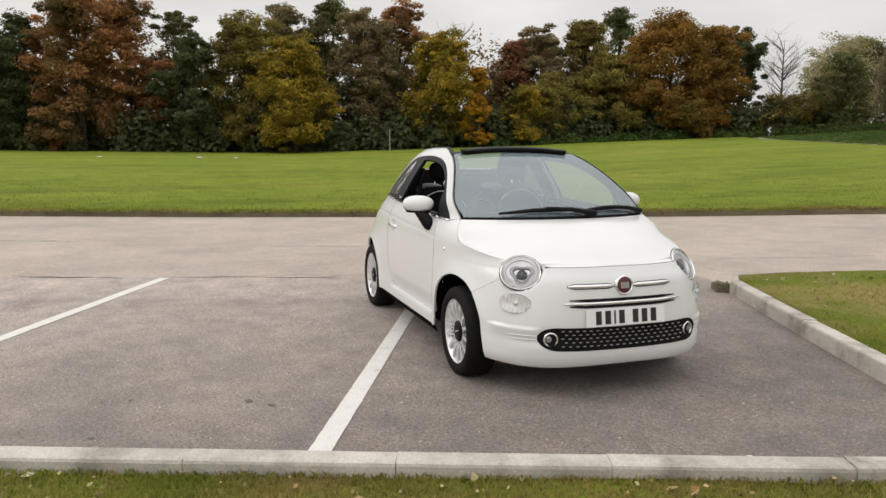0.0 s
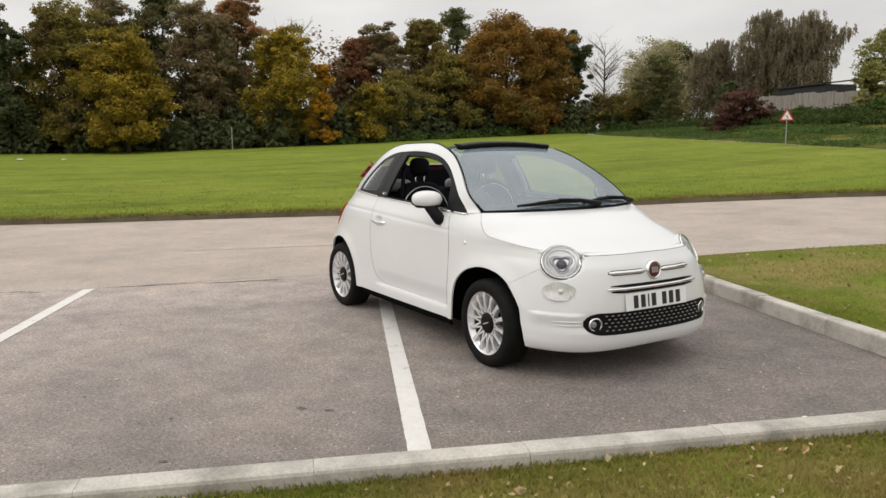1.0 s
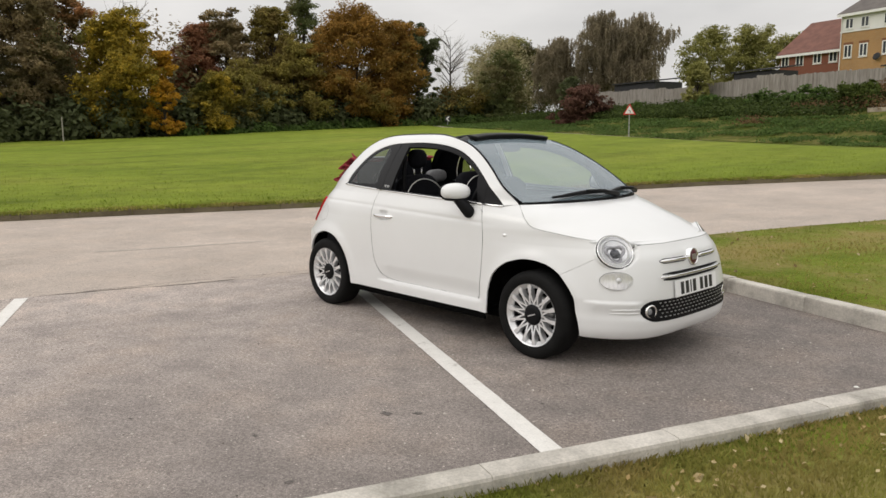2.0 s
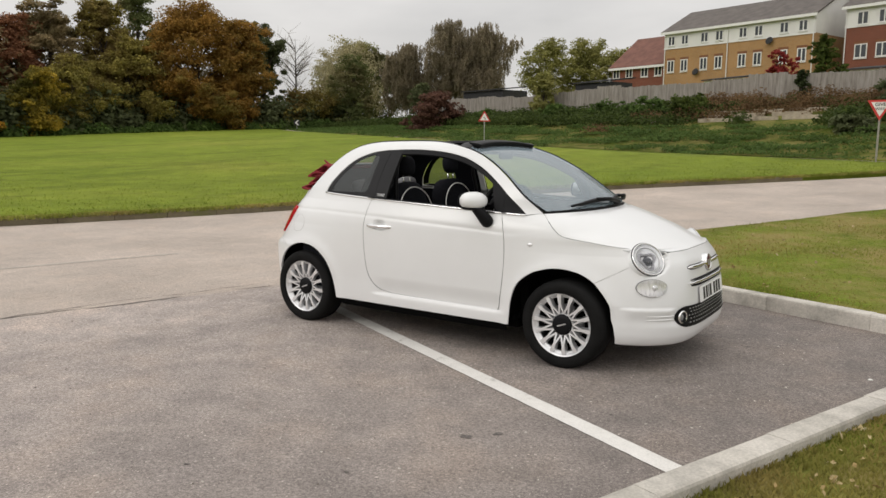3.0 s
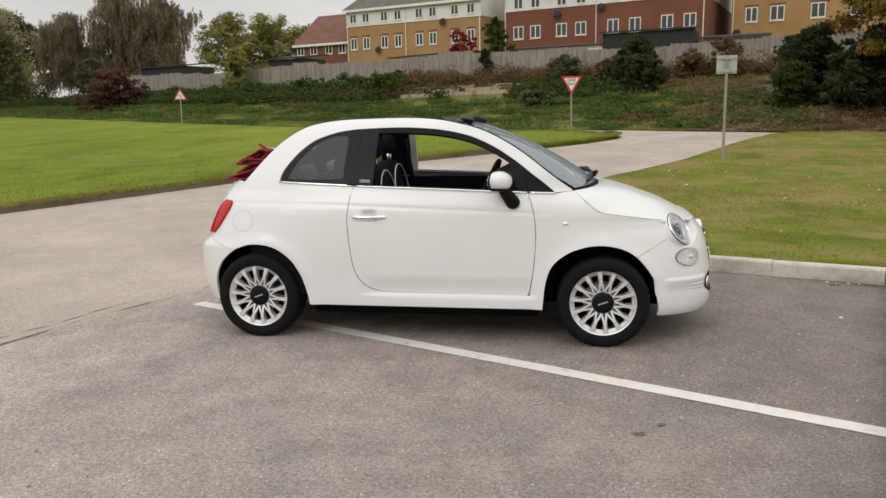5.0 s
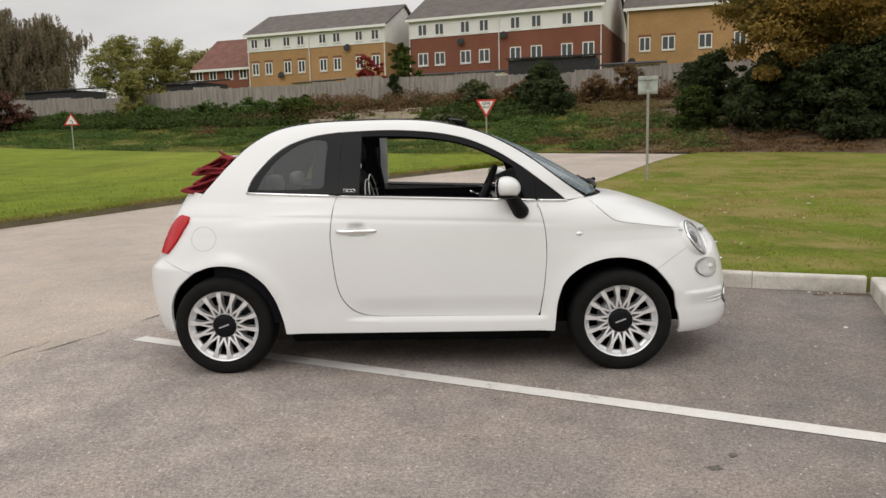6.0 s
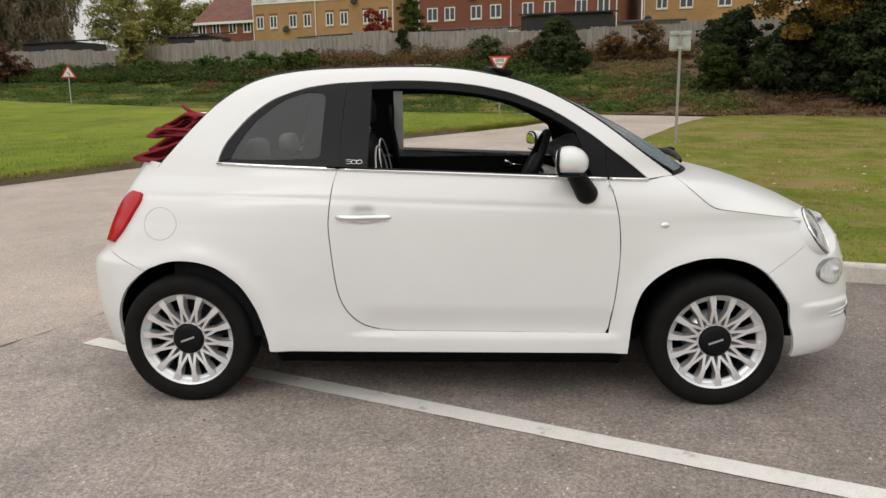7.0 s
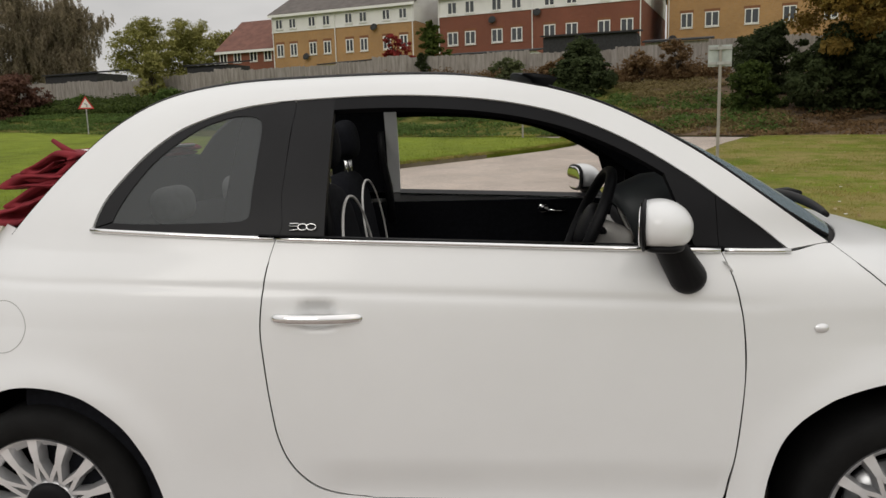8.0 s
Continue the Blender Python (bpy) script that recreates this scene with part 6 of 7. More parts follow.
def leaf_cards(centres, radii, count, size, flat=0.6, droop=0.0, three=True):
    """Leaves of three or four corners scattered in blobs. centres (n, 3), radii (n, 3)."""
    n = len(centres)
    which = rng.integers(0, n, count)
    d = rng.normal(size=(count, 3))
    d /= np.linalg.norm(d, axis=1, keepdims=True)
    r = rng.random((count, 1)) ** 0.45
    p = centres[which] + d * r * radii[which]
    nrm = d * flat + rng.normal(size=(count, 3)) * 0.5
    nrm[:, 2] += 0.55
    nrm /= np.linalg.norm(nrm, axis=1, keepdims=True)
    u = np.cross(nrm, rng.normal(size=(count, 3)))
    u[:, 2] -= droop
    u /= np.linalg.norm(u, axis=1, keepdims=True)
    w = np.cross(nrm, u)
    w /= np.linalg.norm(w, axis=1, keepdims=True) + 1e-9
    s = size * rng.uniform(0.6, 1.3, (count, 1))
    if three:
        v = np.stack([p + u * s * 0.75, p - u * s * 0.42 + w * s * 0.5, p - u * s * 0.42 - w * s * 0.5], 1).reshape(-1, 3)
        return v, np.arange(count * 3).reshape(-1, 3)
    a = p - u * s * 0.6
    b = p + w * s * 0.42 + nrm * s * 0.08
    c = p + u * s * 0.6
    e = p - w * s * 0.42 + nrm * s * 0.08
    v = np.stack([a, b, c, e], 1).reshape(-1, 3)
    return v, np.arange(count * 4).reshape(-1, 4)


def tree(name, x, y, height, radius, leaf, label, base=0.12, clumps=46, leaves=4200, size=0.34, density=1.0, droop=0.0, category="tree", group="", ground=None, limbs=14, lean=0.0):
    z0 = (land(x, y) if ground is None else ground) - 0.1
    if height > 2.5:
        height = max(1.6, height - (land(x, y) - slope(x, y)))
    root = tagged(new(name), label, category, group)
    root.matrix_basis = Matrix.Translation((x, y, z0))
    # blobs inside an uneven egg-shaped envelope
    cs, rs = [], []
    subs = max(5, int(clumps / 6), math.ceil(height * (1 - base) / (radius * 0.36)))
    for j in range(subs):
        t = (j + rng.uniform(0.1, 0.9)) / subs
        ang = rng.uniform(0, 2 * math.pi)
        env = math.sin(math.pi * (0.16 + 0.80 * t) ** 0.85) ** 0.75
        q = rng.uniform(0.25, 0.78) * radius * env * (1 - 0.7 * max(0.0, (t - 0.65) / 0.35))
        sub_r = radius * rng.uniform(0.28, 0.52)
        sx, sy = q * math.cos(ang) + lean * t, q * math.sin(ang)
        sz = height * (base + (1 - base) * t)
        sz = min(sz, height - sub_r * 0.75)
        for i in range(max(10, int(clumps * 2.6 / subs))):
            d = rng.normal(size=3)
            d /= np.linalg.norm(d)
            d *= rng.random() ** 0.4 * sub_r
            br = radius * rng.uniform(0.08, 0.20)
            cs.append((sx + d[0], sy + d[1], max(br * 0.5, sz + d[2] * 0.8)))
            rs.append((br * 1.15, br * 1.15, br * rng.uniform(0.45, 0.75)))
    for i in range(int(clumps * 0.9)):
        t, ang = rng.random(), rng.uniform(0, 2 * math.pi)
        q = rng.random() ** 0.5 * radius * 0.72 * math.sin(math.pi * (0.2 + 0.72 * t)) ** 0.6
        br = radius * rng.uniform(0.12, 0.24)
        cs.append((q * math.cos(ang), q * math.sin(ang), height * (base + (0.88 - base) * t)))
        rs.append((br, br, br * 0.7))
    cs, rs = np.array(cs), np.array(rs)
    bm = bmesh.new()
    r0 = max(0.06, height * 0.017)
    top = height * 0.72
    trunk_pts = [(0, 0, -0.2), (0.05, 0.02, top * 0.3), (rng.uniform(-1, 1) * 0.25, rng.uniform(-1, 1) * 0.25, top * 0.65), (lean * 0.7, 0, top)]
    tube(bm, trunk_pts, [r0 * 1.25, r0, r0 * 0.7, r0 * 0.2], 7)
    for i in rng.choice(len(cs), min(limbs, len(cs)), replace=False):
        c = Vector(cs[i])
        s = max(0.15 * height, min(c.z * 0.62, top * 0.9))
        k = s / top
        a = Vector((0.1 * k, 0, s))
        m = a.lerp(c, 0.5) + Vector((0, 0, 0.04 * height))
        tube(bm, [a, m, c], [r0 * 0.45, r0 * 0.28, r0 * 0.08], 5)
    part("trunk", bm, M["bark"], root)
    if leaf:
        v, f = strand_cards(cs, rs, int(leaves * density), size, droop) if droop else leaf_cards(cs, rs, int(leaves * density), size)
        cloud("crown", v, f, LEAF[leaf], root)
    return root


def bare_tree(name, x, y, height, radius, label, group=""):
    z0 = land(x, y) - 0.1
    root = tagged(new(name), label, "tree", group)
    root.matrix_basis = Matrix.Translation((x, y, z0))
    bm = bmesh.new()
    tube(bm, [(0, 0, -0.2), (0.1, 0, height * 0.4), (0, 0.1, height * 0.9)], [height * 0.014, height * 0.010, 0.02], 6)
    tw = bmesh.new()
    for i in range(26):
        s = height * rng.uniform(0.25, 0.8)
        ang = rng.uniform(0, 6.28)
        e = Vector((math.cos(ang), math.sin(ang), rng.uniform(0.5, 1.2))) * radius * rng.uniform(0.5, 0.95)
        a = Vector((0, 0, s))
        tube(bm, [a, a + e * 0.5 + Vector((0, 0, 0.2)), a + e], [0.06, 0.04, 0.012], 4)
        for j in range(9):
            p = a + e * rng.uniform(0.35, 1.0)
            q = p + Vector(rng.normal(size=3)) * radius * 0.22 + Vector((0, 0, radius * 0.12))
            tube(tw, [p, q], [0.025, 0.008], 3, False)
    part("trunk", bm, M["bark"], root)
    tagged(part("twigs", tw, plain("pale_twigs", (0.26, 0.23, 0.19), 0.9, spread=0.2), root), "fine pale leafless twigs", kind="stuff")
    return root


# the tree belt beyond the field: x, y, height, crown radius
BELT = {
    "dark": [(-76.5, -21.3, 13.3, 4.6), (-72.8, -16.8, 12.6, 3.6), (-67.6, -1.5, 10.9, 3.0), (-62.8, 56.3, 12.3, 2.9), (-79, -27, 12, 4.5)],
    "russet": [(-70.9, -11.3, 15.4, 4.9), (-72.7, -7.2, 15.5, 3.8), (-73.1, 19.7, 16.0, 3.6)],
    "olive": [(-68.0, 3.4, 13.2, 4.4), (-68.4, 39.8, 13.5, 3.6), (-60.5, 31.9, 7.0, 3.0), (-62.4, 38.7, 9.4, 3.8), (-58.0, 57.8, 4.8, 3.6)],
    "yellow": [(-61.4, 7.0, 10.3, 3.6), (-61.0, 20.8, 10.9, 4.2), (-58.6, 27.9, 5.8, 2.5)],
    "brown": [(-73.1, 7.2, 14.6, 3.9), (-66.2, 14.9, 13.6, 3.9), (-69.9, 35.3, 13.0, 3.8)],
    "green": [(-73.4, 12.6, 15.8, 4.3), (-70.4, 45.3, 15.0, 3.3), (-57.8, 70.7, 10.0, 3.4), (-52.5, 60.3, 8.2, 3.0), (-74.6, -3.2, 14.4, 2.9)],
    "rust": [(-61.0, 45.8, 13.1, 5.3), (-60.4, 50.6, 12.2, 3.7)],
    "gold": [(-58.1, 23.1, 7.6, 1.6)],
    "plum": [(-69.1, 31.5, 11.3, 3.1)],
    "palegreen": [(-60.3, 69.7, 11.1, 3.9), (-36.5, 76.8, 10.4, 3.8), (-31.7, 77.0, 10.2, 3.8), (-28.3, 77.5, 9.0, 3.2)],
    "pale": [(-66.3, 70.8, 9.2, 3.1), (-57.4, 65.2, 10.5, 4.8)],
}
TREE_WORDS = {
    "dark": "dark green tree in the belt beyond the field", "russet": "tall russet autumn tree in the belt", "olive": "olive green autumn tree in the belt",
    "yellow": "yellowing maple tree at the edge of the belt", "brown": "thinning brown autumn tree in the belt", "green": "grey green leafy tree in the belt",
    "rust": "broad rust orange oak at the edge of the belt", "gold": "small golden orange tree in the belt", "plum": "dark red leaved tree in the belt",
    "palegreen": "pale yellow green tree behind the fence", "pale": "pale thinly leaved tree against the sky"}
for leaf, rows in BELT.items():
    thin = leaf in ("pale", "palegreen")
    for x, y, h, r in rows:
        tree("tree", x, y, h, r * 1.30, leaf, TREE_WORDS[leaf], base=0.10, clumps=74 if r > 3 else 46, leaves=int(4400 * r * h / 6), size=0.17 if thin else 0.195, density=0.45 if leaf == "pale" else (0.7 if thin or leaf == "green" else 1.0), group="tree belt")
bare_tree("bare_tree", -70.2, 68.8, 12.8, 3.2, "leafless pale twiggy tree against the sky", "tree belt")
bare_tree("bare_tree", -76.0, 27.0, 15.5, 3.0, "leafless pale twiggy tree against the sky", "tree belt")
for x, y, h, r in ((-43.8, 58.7, 9.2, 3.6), (-39.2, 60.0, 11.2, 3.6), (-35.6, 60.8, 10.6, 3.6)):
    tree("willow_tree", x, y, h, r, "willow", "grey green weeping willow above the fence", base=0.30, clumps=90, leaves=34000, size=0.20, droop=1.2, group="willows")
tree("ivy_clump", -3.3, 42.25, 2.2, 0.6, "ivy", "clump of ivy hanging on the garden fence", base=0.0, clumps=20, leaves=1600, size=0.13, category="bush")
tree("leylandii_shrub", -37.3, 52.1, 4.6, 1.8, "dark", "dark evergreen bush behind the fence", base=0.0, clumps=36, leaves=2600, size=0.25, category="bush")
tree("garden_shrub", -22.4, 47.8, 5.0, 1.7, "palegreen", "round pale green bush growing through the fence", base=0.05, clumps=40, leaves=3000, size=0.2, category="bush")
tree("red_dome_bush", -31.6, 46.0, 3.7, 2.3, "red", "large dome-shaped dull brown-red bush on the bank", base=0.0, clumps=90, leaves=11000, size=0.17, category="bush")
tree("crimson_maple", -5.9, 49.8, 6.1, 1.5, "maple", "small crimson garden maple behind the fence", base=0.25, clumps=22, leaves=1100, size=0.2)
tree("garden_conifer", -3.5, 51.5, 6.9, 1.3, "conifer", "small green garden conifer behind the fence", base=0.05, clumps=44, leaves=4200, size=0.2)
for x, y, h, r in ((5.45, 37.3, 4.5, 1.5), (5.5, 34.6, 3.4, 1.4), (4.7, 36.0, 3.4, 1.2)):
    tree("ivy_bush", x, y, h, r, "ivy", "tall dark ivy-clad bush on the bank", base=0.0, clumps=60, leaves=11000, size=0.13, category="bush", group="ivy on the bank")
tree("brown_bush", 4.0, 37.2, 2.9, 1.3, "bracken", "brown withered bramble bush on the bank", base=0.0, clumps=30, leaves=1900, size=0.15, category="bush")
tree("brown_bush", 9.9, 35.6, 2.3, 1.2, "bracken", "brown withered bramble bush on the bank", base=0.0, clumps=30, leaves=2600, size=0.12, category="bush")
tree("brown_bush", 8.4, 36.6, 3.2, 1.5, "bracken", "brown withered bramble bush on the bank", base=0.0, clumps=30, leaves=1900, size=0.15, category="bush")
tree("ivy_thicket", 12.8, 31.0, 4.4, 2.1, "ivy", "dark ivy thicket under the oak", base=0.0, clumps=60, leaves=18000, size=0.13, category="bush")
tree("ivy_thicket", 16.2, 27.6, 3.8, 2.8, "ivy", "dark ivy thicket under the oak", base=0.0, clumps=60, leaves=20000, size=0.13, category="bush")
tree("ivy_thicket", 21.0, 22.3, 4.4, 3.0, "ivy", "dark ivy thicket beside the road", base=0.0, clumps=60, leaves=20000, size=0.13, category="bush")
tree("oak_tree", 15.6, 27.0, 12.5, 5.0, "oak", "oak with brown orange autumn leaves over dark ivy", base=0.26, clumps=170, leaves=95000, size=0.13)
tree("ivy_thicket", 15.3, 24.0, 3.9, 2.3, "ivy", "dark ivy thicket under the oak", base=0.0, clumps=60, leaves=16000, size=0.13, category="bush")
tree("bramble_bush", 11.0, 27.6, 2.7, 1.5, "bramble", "low dark bramble bush beside the road", base=0.0, clumps=40, leaves=7000, size=0.12, category="bush")
tree("ivy_thicket", 13.8, 26.6, 4.0, 2.3, "ivy", "tall dark ivy thicket under the oak", base=0.0, clumps=60, leaves=22000, size=0.13, category="bush")
tree("ivy_thicket", 17.2, 24.0, 4.6, 3.0, "ivy", "tall dark ivy thicket under the oak", base=0.0, clumps=60, leaves=22000, size=0.13, category="bush")


def undergrowth(name, leaf, label, spots, count, size):
    """Low growth of countless leaves; spots are x, y, radius, height."""
    cs = np.array([(x, y, land(x, y) + h * 0.35) for x, y, r, h in spots])
    rs = np.array([(r, r, h * 0.65) for x, y, r, h in spots])
    v, f = leaf_cards(cs, rs, count, size)
    return tagged(cloud(name, v, f, LEAF[leaf]), label, "undergrowth", kind="stuff")


belt_line = [(-80, -32), (-71, -15), (-66.5, 0), (-60.5, 14), (-59, 27), (-60, 40), (-58, 52), (-55, 60)]
bx, by = [p[0] for p in belt_line], [p[1] for p in belt_line]
spots = []
for i in range(230):
    yy = rng.uniform(-32, 62)
    xx = float(np.interp(yy, by, bx)) - rng.uniform(-0.5, 6.0)
    spots.append((xx, yy, rng.uniform(0.9, 1.9), rng.uniform(1.8, 4.6)))
undergrowth("hedge_undergrowth", "dark", "dense dark hedge and undergrowth below the tree belt", spots, 90000, 0.38)
spots = []
for i in range(260):
    yy = rng.uniform(-36, 58)
    spots.append((float(np.interp(yy, by, bx)) - rng.uniform(8.0, 14.0), yy, rng.uniform(1.2, 2.4), rng.uniform(6.5, 13.0)))
undergrowth("woodland_depth", "brown", "shaded brown woodland deep inside the tree belt", spots, 80000, 0.36)
spots = [(float(np.interp(yy, by, bx)) + rng.uniform(0.0, 2.0), yy, rng.uniform(0.6, 1.5), rng.uniform(0.5, 1.3)) for yy in rng.uniform(24, 66, 90)]
undergrowth("nettle_fringe", "nettle", "low green nettles along the foot of the belt", spots, 14000, 0.22)
spots, high = [], []
for i in range(900):
    xx = rng.uniform(-62, 4.5)
    foot, top = piecewise(xx, BANK_FOOT), piecewise(xx, FENCE_LINE)
    f = rng.random() ** 0.95
    yy = foot + 0.1 + (top - foot - 0.7) * f
    if f < 0.5:
        spots.append((xx, yy, rng.uniform(0.7, 1.7), rng.uniform(0.10, 0.26)))
    elif not (-8.5 < xx < -0.5 and 36.2 < yy < 40.0 and rng.random() < 0.8):
        high.append((xx, yy, rng.uniform(0.6, 1.5), rng.uniform(0.35, 0.85)))
undergrowth("bank_nettles", "nettle", "short green grass and nettles on the lower bank", spots, 120000, 0.09)
undergrowth("bank_brambles", "bramble", "dark green brambles covering the upper bank", high, 100000, 0.14)
for yy, x0, x1 in ((36.9, -7.8, -1.2), (38.0, -8.6, -1.8), (39.1, -8.0, -0.6), (38.4, -11.9, -10.6), (37.4, -11.7, -10.4)):
    xx = x0
    while xx < x1:
        ln = min(2.1, x1 - xx)
        zz = land(xx + ln / 2, yy) + rng.uniform(-0.02, 0.05)
        ob = tagged(mesh_object("timber_edging", boxed(-ln / 2, ln / 2 - 0.03, -0.03, 0.03, -0.12, 0.16, 0.006), M["plank"]), "pale weathered timber edging board on the bank", "timber", "bank terraces")
        ob.matrix_basis = Matrix.Translation((xx + ln / 2, yy - 0.22 * (xx + 4), zz)) @ Matrix.Rotation(-0.22, 4, "Z")
        ob.location.z = land(ob.location.x, ob.location.y) + 0.06
        xx += ln + rng.uniform(0.0, 0.3)
spots = [(rng.uniform(-14, 4), rng.uniform(37.5, 40.5), rng.uniform(0.5, 1.2), rng.uniform(0.4, 0.9)) for _ in range(40)]
undergrowth("bank_dead_growth", "bracken", "brown dead stalks on the upper bank", spots, 7000, 0.11)
spots = [(xx, piecewise(xx, BANK_FOOT) + rng.uniform(0.4, 5.0), rng.uniform(0.6, 1.4), rng.uniform(0.08, 0.20)) for xx in rng.uniform(4.0, 24, 120)]
undergrowth("bank_bracken", "bracken", "brown leaf litter and bracken on the bank", spots, 22000, 0.085)
spots = [(xx, piecewise(xx, BANK_FOOT) + rng.uniform(0.5, 8.0), rng.uniform(0.5, 1.2), rng.uniform(0.2, 0.6)) for xx in rng.uniform(3.0, 12, 60)]
undergrowth("bank_weeds", "nettle", "scattered green weeds on the brown bank", spots, 14000, 0.10)
for x, y, r, h, leaf in ((-9.0, 40.2, 1.8, 1.5, "conifer"), (-11.6, 41.3, 1.5, 1.3, "nettle"), (-15.5, 43.2, 1.6, 1.2, "nettle"), (-20.0, 45.0, 1.7, 1.2, "nettle"), (1.5, 38.5, 1.7, 1.6, "dark"), (-27.5, 48.0, 1.6, 1.0, "nettle"), (0.3, 33.0, 1.3, 0.9, "dark")):
    tree("bank_bush", x, y, h, r, leaf, "low green bramble bush on the bank", base=0.0, clumps=26, leaves=2000, size=0.17, category="bush", group="bank bushes")


spots = []
for i in range(150):
    xx = rng.uniform(-9, 12.5)
    top = piecewise(xx, FENCE_LINE)
    spots.append((xx, top - rng.uniform(0.5, 3.2), rng.uniform(0.5, 1.1), rng.uniform(0.5, 1.3)))
undergrowth("dead_brambles", "bracken", "brown withered brambles along the foot of the fence", spots, 52000, 0.10)
spots = []
for i in range(120):
    xx = rng.uniform(7.2, 11.5)
    foot, top = piecewise(xx, BANK_FOOT), piecewise(xx, FENCE_LINE)
    spots.append((xx, foot + (top - foot) * rng.uniform(0.02, 0.75), rng.uniform(0.4, 0.9), rng.uniform(0.12, 0.35)))
undergrowth("dry_grass", "straw", "dry tan grass on the worn ramp up the bank", spots, 26000, 0.08)
# bank soil under the growth
bank_plan = [(x, y - 0.08) for x, y in BANK_FOOT[1:11]] + [(x, y) for x, y in FENCE_LINE[1:9]][::-1]
tagged(sheet("ground_bank", bank_plan, 2.5, lambda x, y: land(x, y) + 0.03, M["bank_turf"]), "earth bank below the garden fence", "bank")


litter_plan = [(6.4, 25.1), (8.1, 24.25), (14.7, 20.75), (24, 15.95), (24, 34), (13, 37.5), (9.6, 38.4)] + [(7.6 + 0.06 * (y - 26) + 1.3 * noise.noise((y * 0.55, 3.1, 0)), y) for y in np.arange(37.5, 25.5, -0.75)]
tagged(sheet("ground_litter", litter_plan, 2.5, lambda x, y: land(x, y) + 0.05, M["litter_ground"]), "bare bank of brown leaf litter under the oak", "bank")


# grass blades
def grass_blades(name, region, count, height, width, surface, material, label, tuft=1):
    """Single blades on a region: region(n) gives points x, y."""
    p = region(count)
    count = len(p)
    z = np.array([surface(x, y) for x, y in p])
    ang = rng.uniform(0, 2 * math.pi, count)
    h = height * rng.uniform(0.45, 1.35, count)
    lean = rng.uniform(0.15, 0.9, count) * h
    la = rng.uniform(0, 2 * math.pi, count)
    dx, dy = np.cos(ang) * width / 2, np.sin(ang) * width / 2
    a = np.stack([p[:, 0] - dx, p[:, 1] - dy, z - 0.01], 1)
    b = np.stack([p[:, 0] + dx, p[:, 1] + dy, z - 0.01], 1)
    mx, my = p[:, 0] + np.cos(la) * lean * 0.35, p[:, 1] + np.sin(la) * lean * 0.35
    c = np.stack([mx + dx * 0.7, my + dy * 0.7, z + h * 0.6], 1)
    e = np.stack([p[:, 0] + np.cos(la) * lean, p[:, 1] + np.sin(la) * lean, z + h], 1)
    v = np.stack([a, b, c, e], 1).reshape(-1, 3)
    ob = cloud(name, v, np.arange(count * 4).reshape(-1, 4), material)
    return tagged(ob, label, "grass", kind="stuff")


def inside(p, poly):
    x, y = p[:, 0], p[:, 1]
    hit = np.zeros(len(p), bool)
    for (x0, y0), (x1, y1) in zip(poly, poly[1:] + poly[:1]):
        c = ((y0 > y) != (y1 > y)) & (x < (x1 - x0) * (y - y0) / (y1 - y0 + 1e-12) + x0)
        hit ^= c
    return hit


def verge_points(n):
    y = np.maximum(1.2 - np.abs(rng.normal(0, 5.5, n)), -20)
    off = np.minimum(rng.exponential(1.5, n), 9.0)
    x = KERB(y) + 0.135 + off
    return np.stack([x, y], 1)


def island_points(n):
    p = np.stack([rng.uniform(0, 13, n * 2), rng.uniform(0.6, 22, n * 2)], 1)
    far = p[:, 1]
    keep = inside(p, island_plan) & (rng.random(len(p)) < np.clip(9.0 / (far + 3), 0.25, 1))
    return p[keep][:n]


def field_points(n):
    p = np.stack([rng.uniform(-30, 4, n * 4), rng.uniform(-16, 26, n * 4)], 1)
    ex = np.interp(p[:, 1], [q[1] for q in FIELD_EDGE], [q[0] for q in FIELD_EDGE])
    d = ex - p[:, 0]
    keep = (d > 0.15) & (rng.random(len(p)) < np.clip(1.5 / (d + 1.0), 0.06, 1))
    return p[keep][:n]


grass_blades("verge_grass", verge_points, 115000, 0.027, 0.0055, verge_z, M["blade"], "short rough verge grass in autumn")
grass_blades("island_grass", island_points, 110000, 0.030, 0.009, lambda x, y: slope(x, y) + 0.115, M["blade"], "rough tufted grass of the island")
def fringe_points(n):
    k = rng.uniform(0, len(FIELD_EDGE) - 2.01, n)
    i = k.astype(int)
    e = np.array(FIELD_EDGE)
    p = e[i] + (e[i + 1] - e[i]) * (k - i)[:, None]
    p[:, 0] += 0.02 - rng.random(n) ** 1.3 * 0.26
    return p


grass_blades("field_fringe", fringe_points, 30000, 0.060, 0.014, lambda x, y: slope(x, y) + 0.105, M["blade"], "ragged grass hanging over the field kerb")
grass_blades("field_grass", field_points, 60000, 0.032, 0.016, lambda x, y: slope(x, y) + 0.115, M["field_blade"], "mown green grass of the playing field")


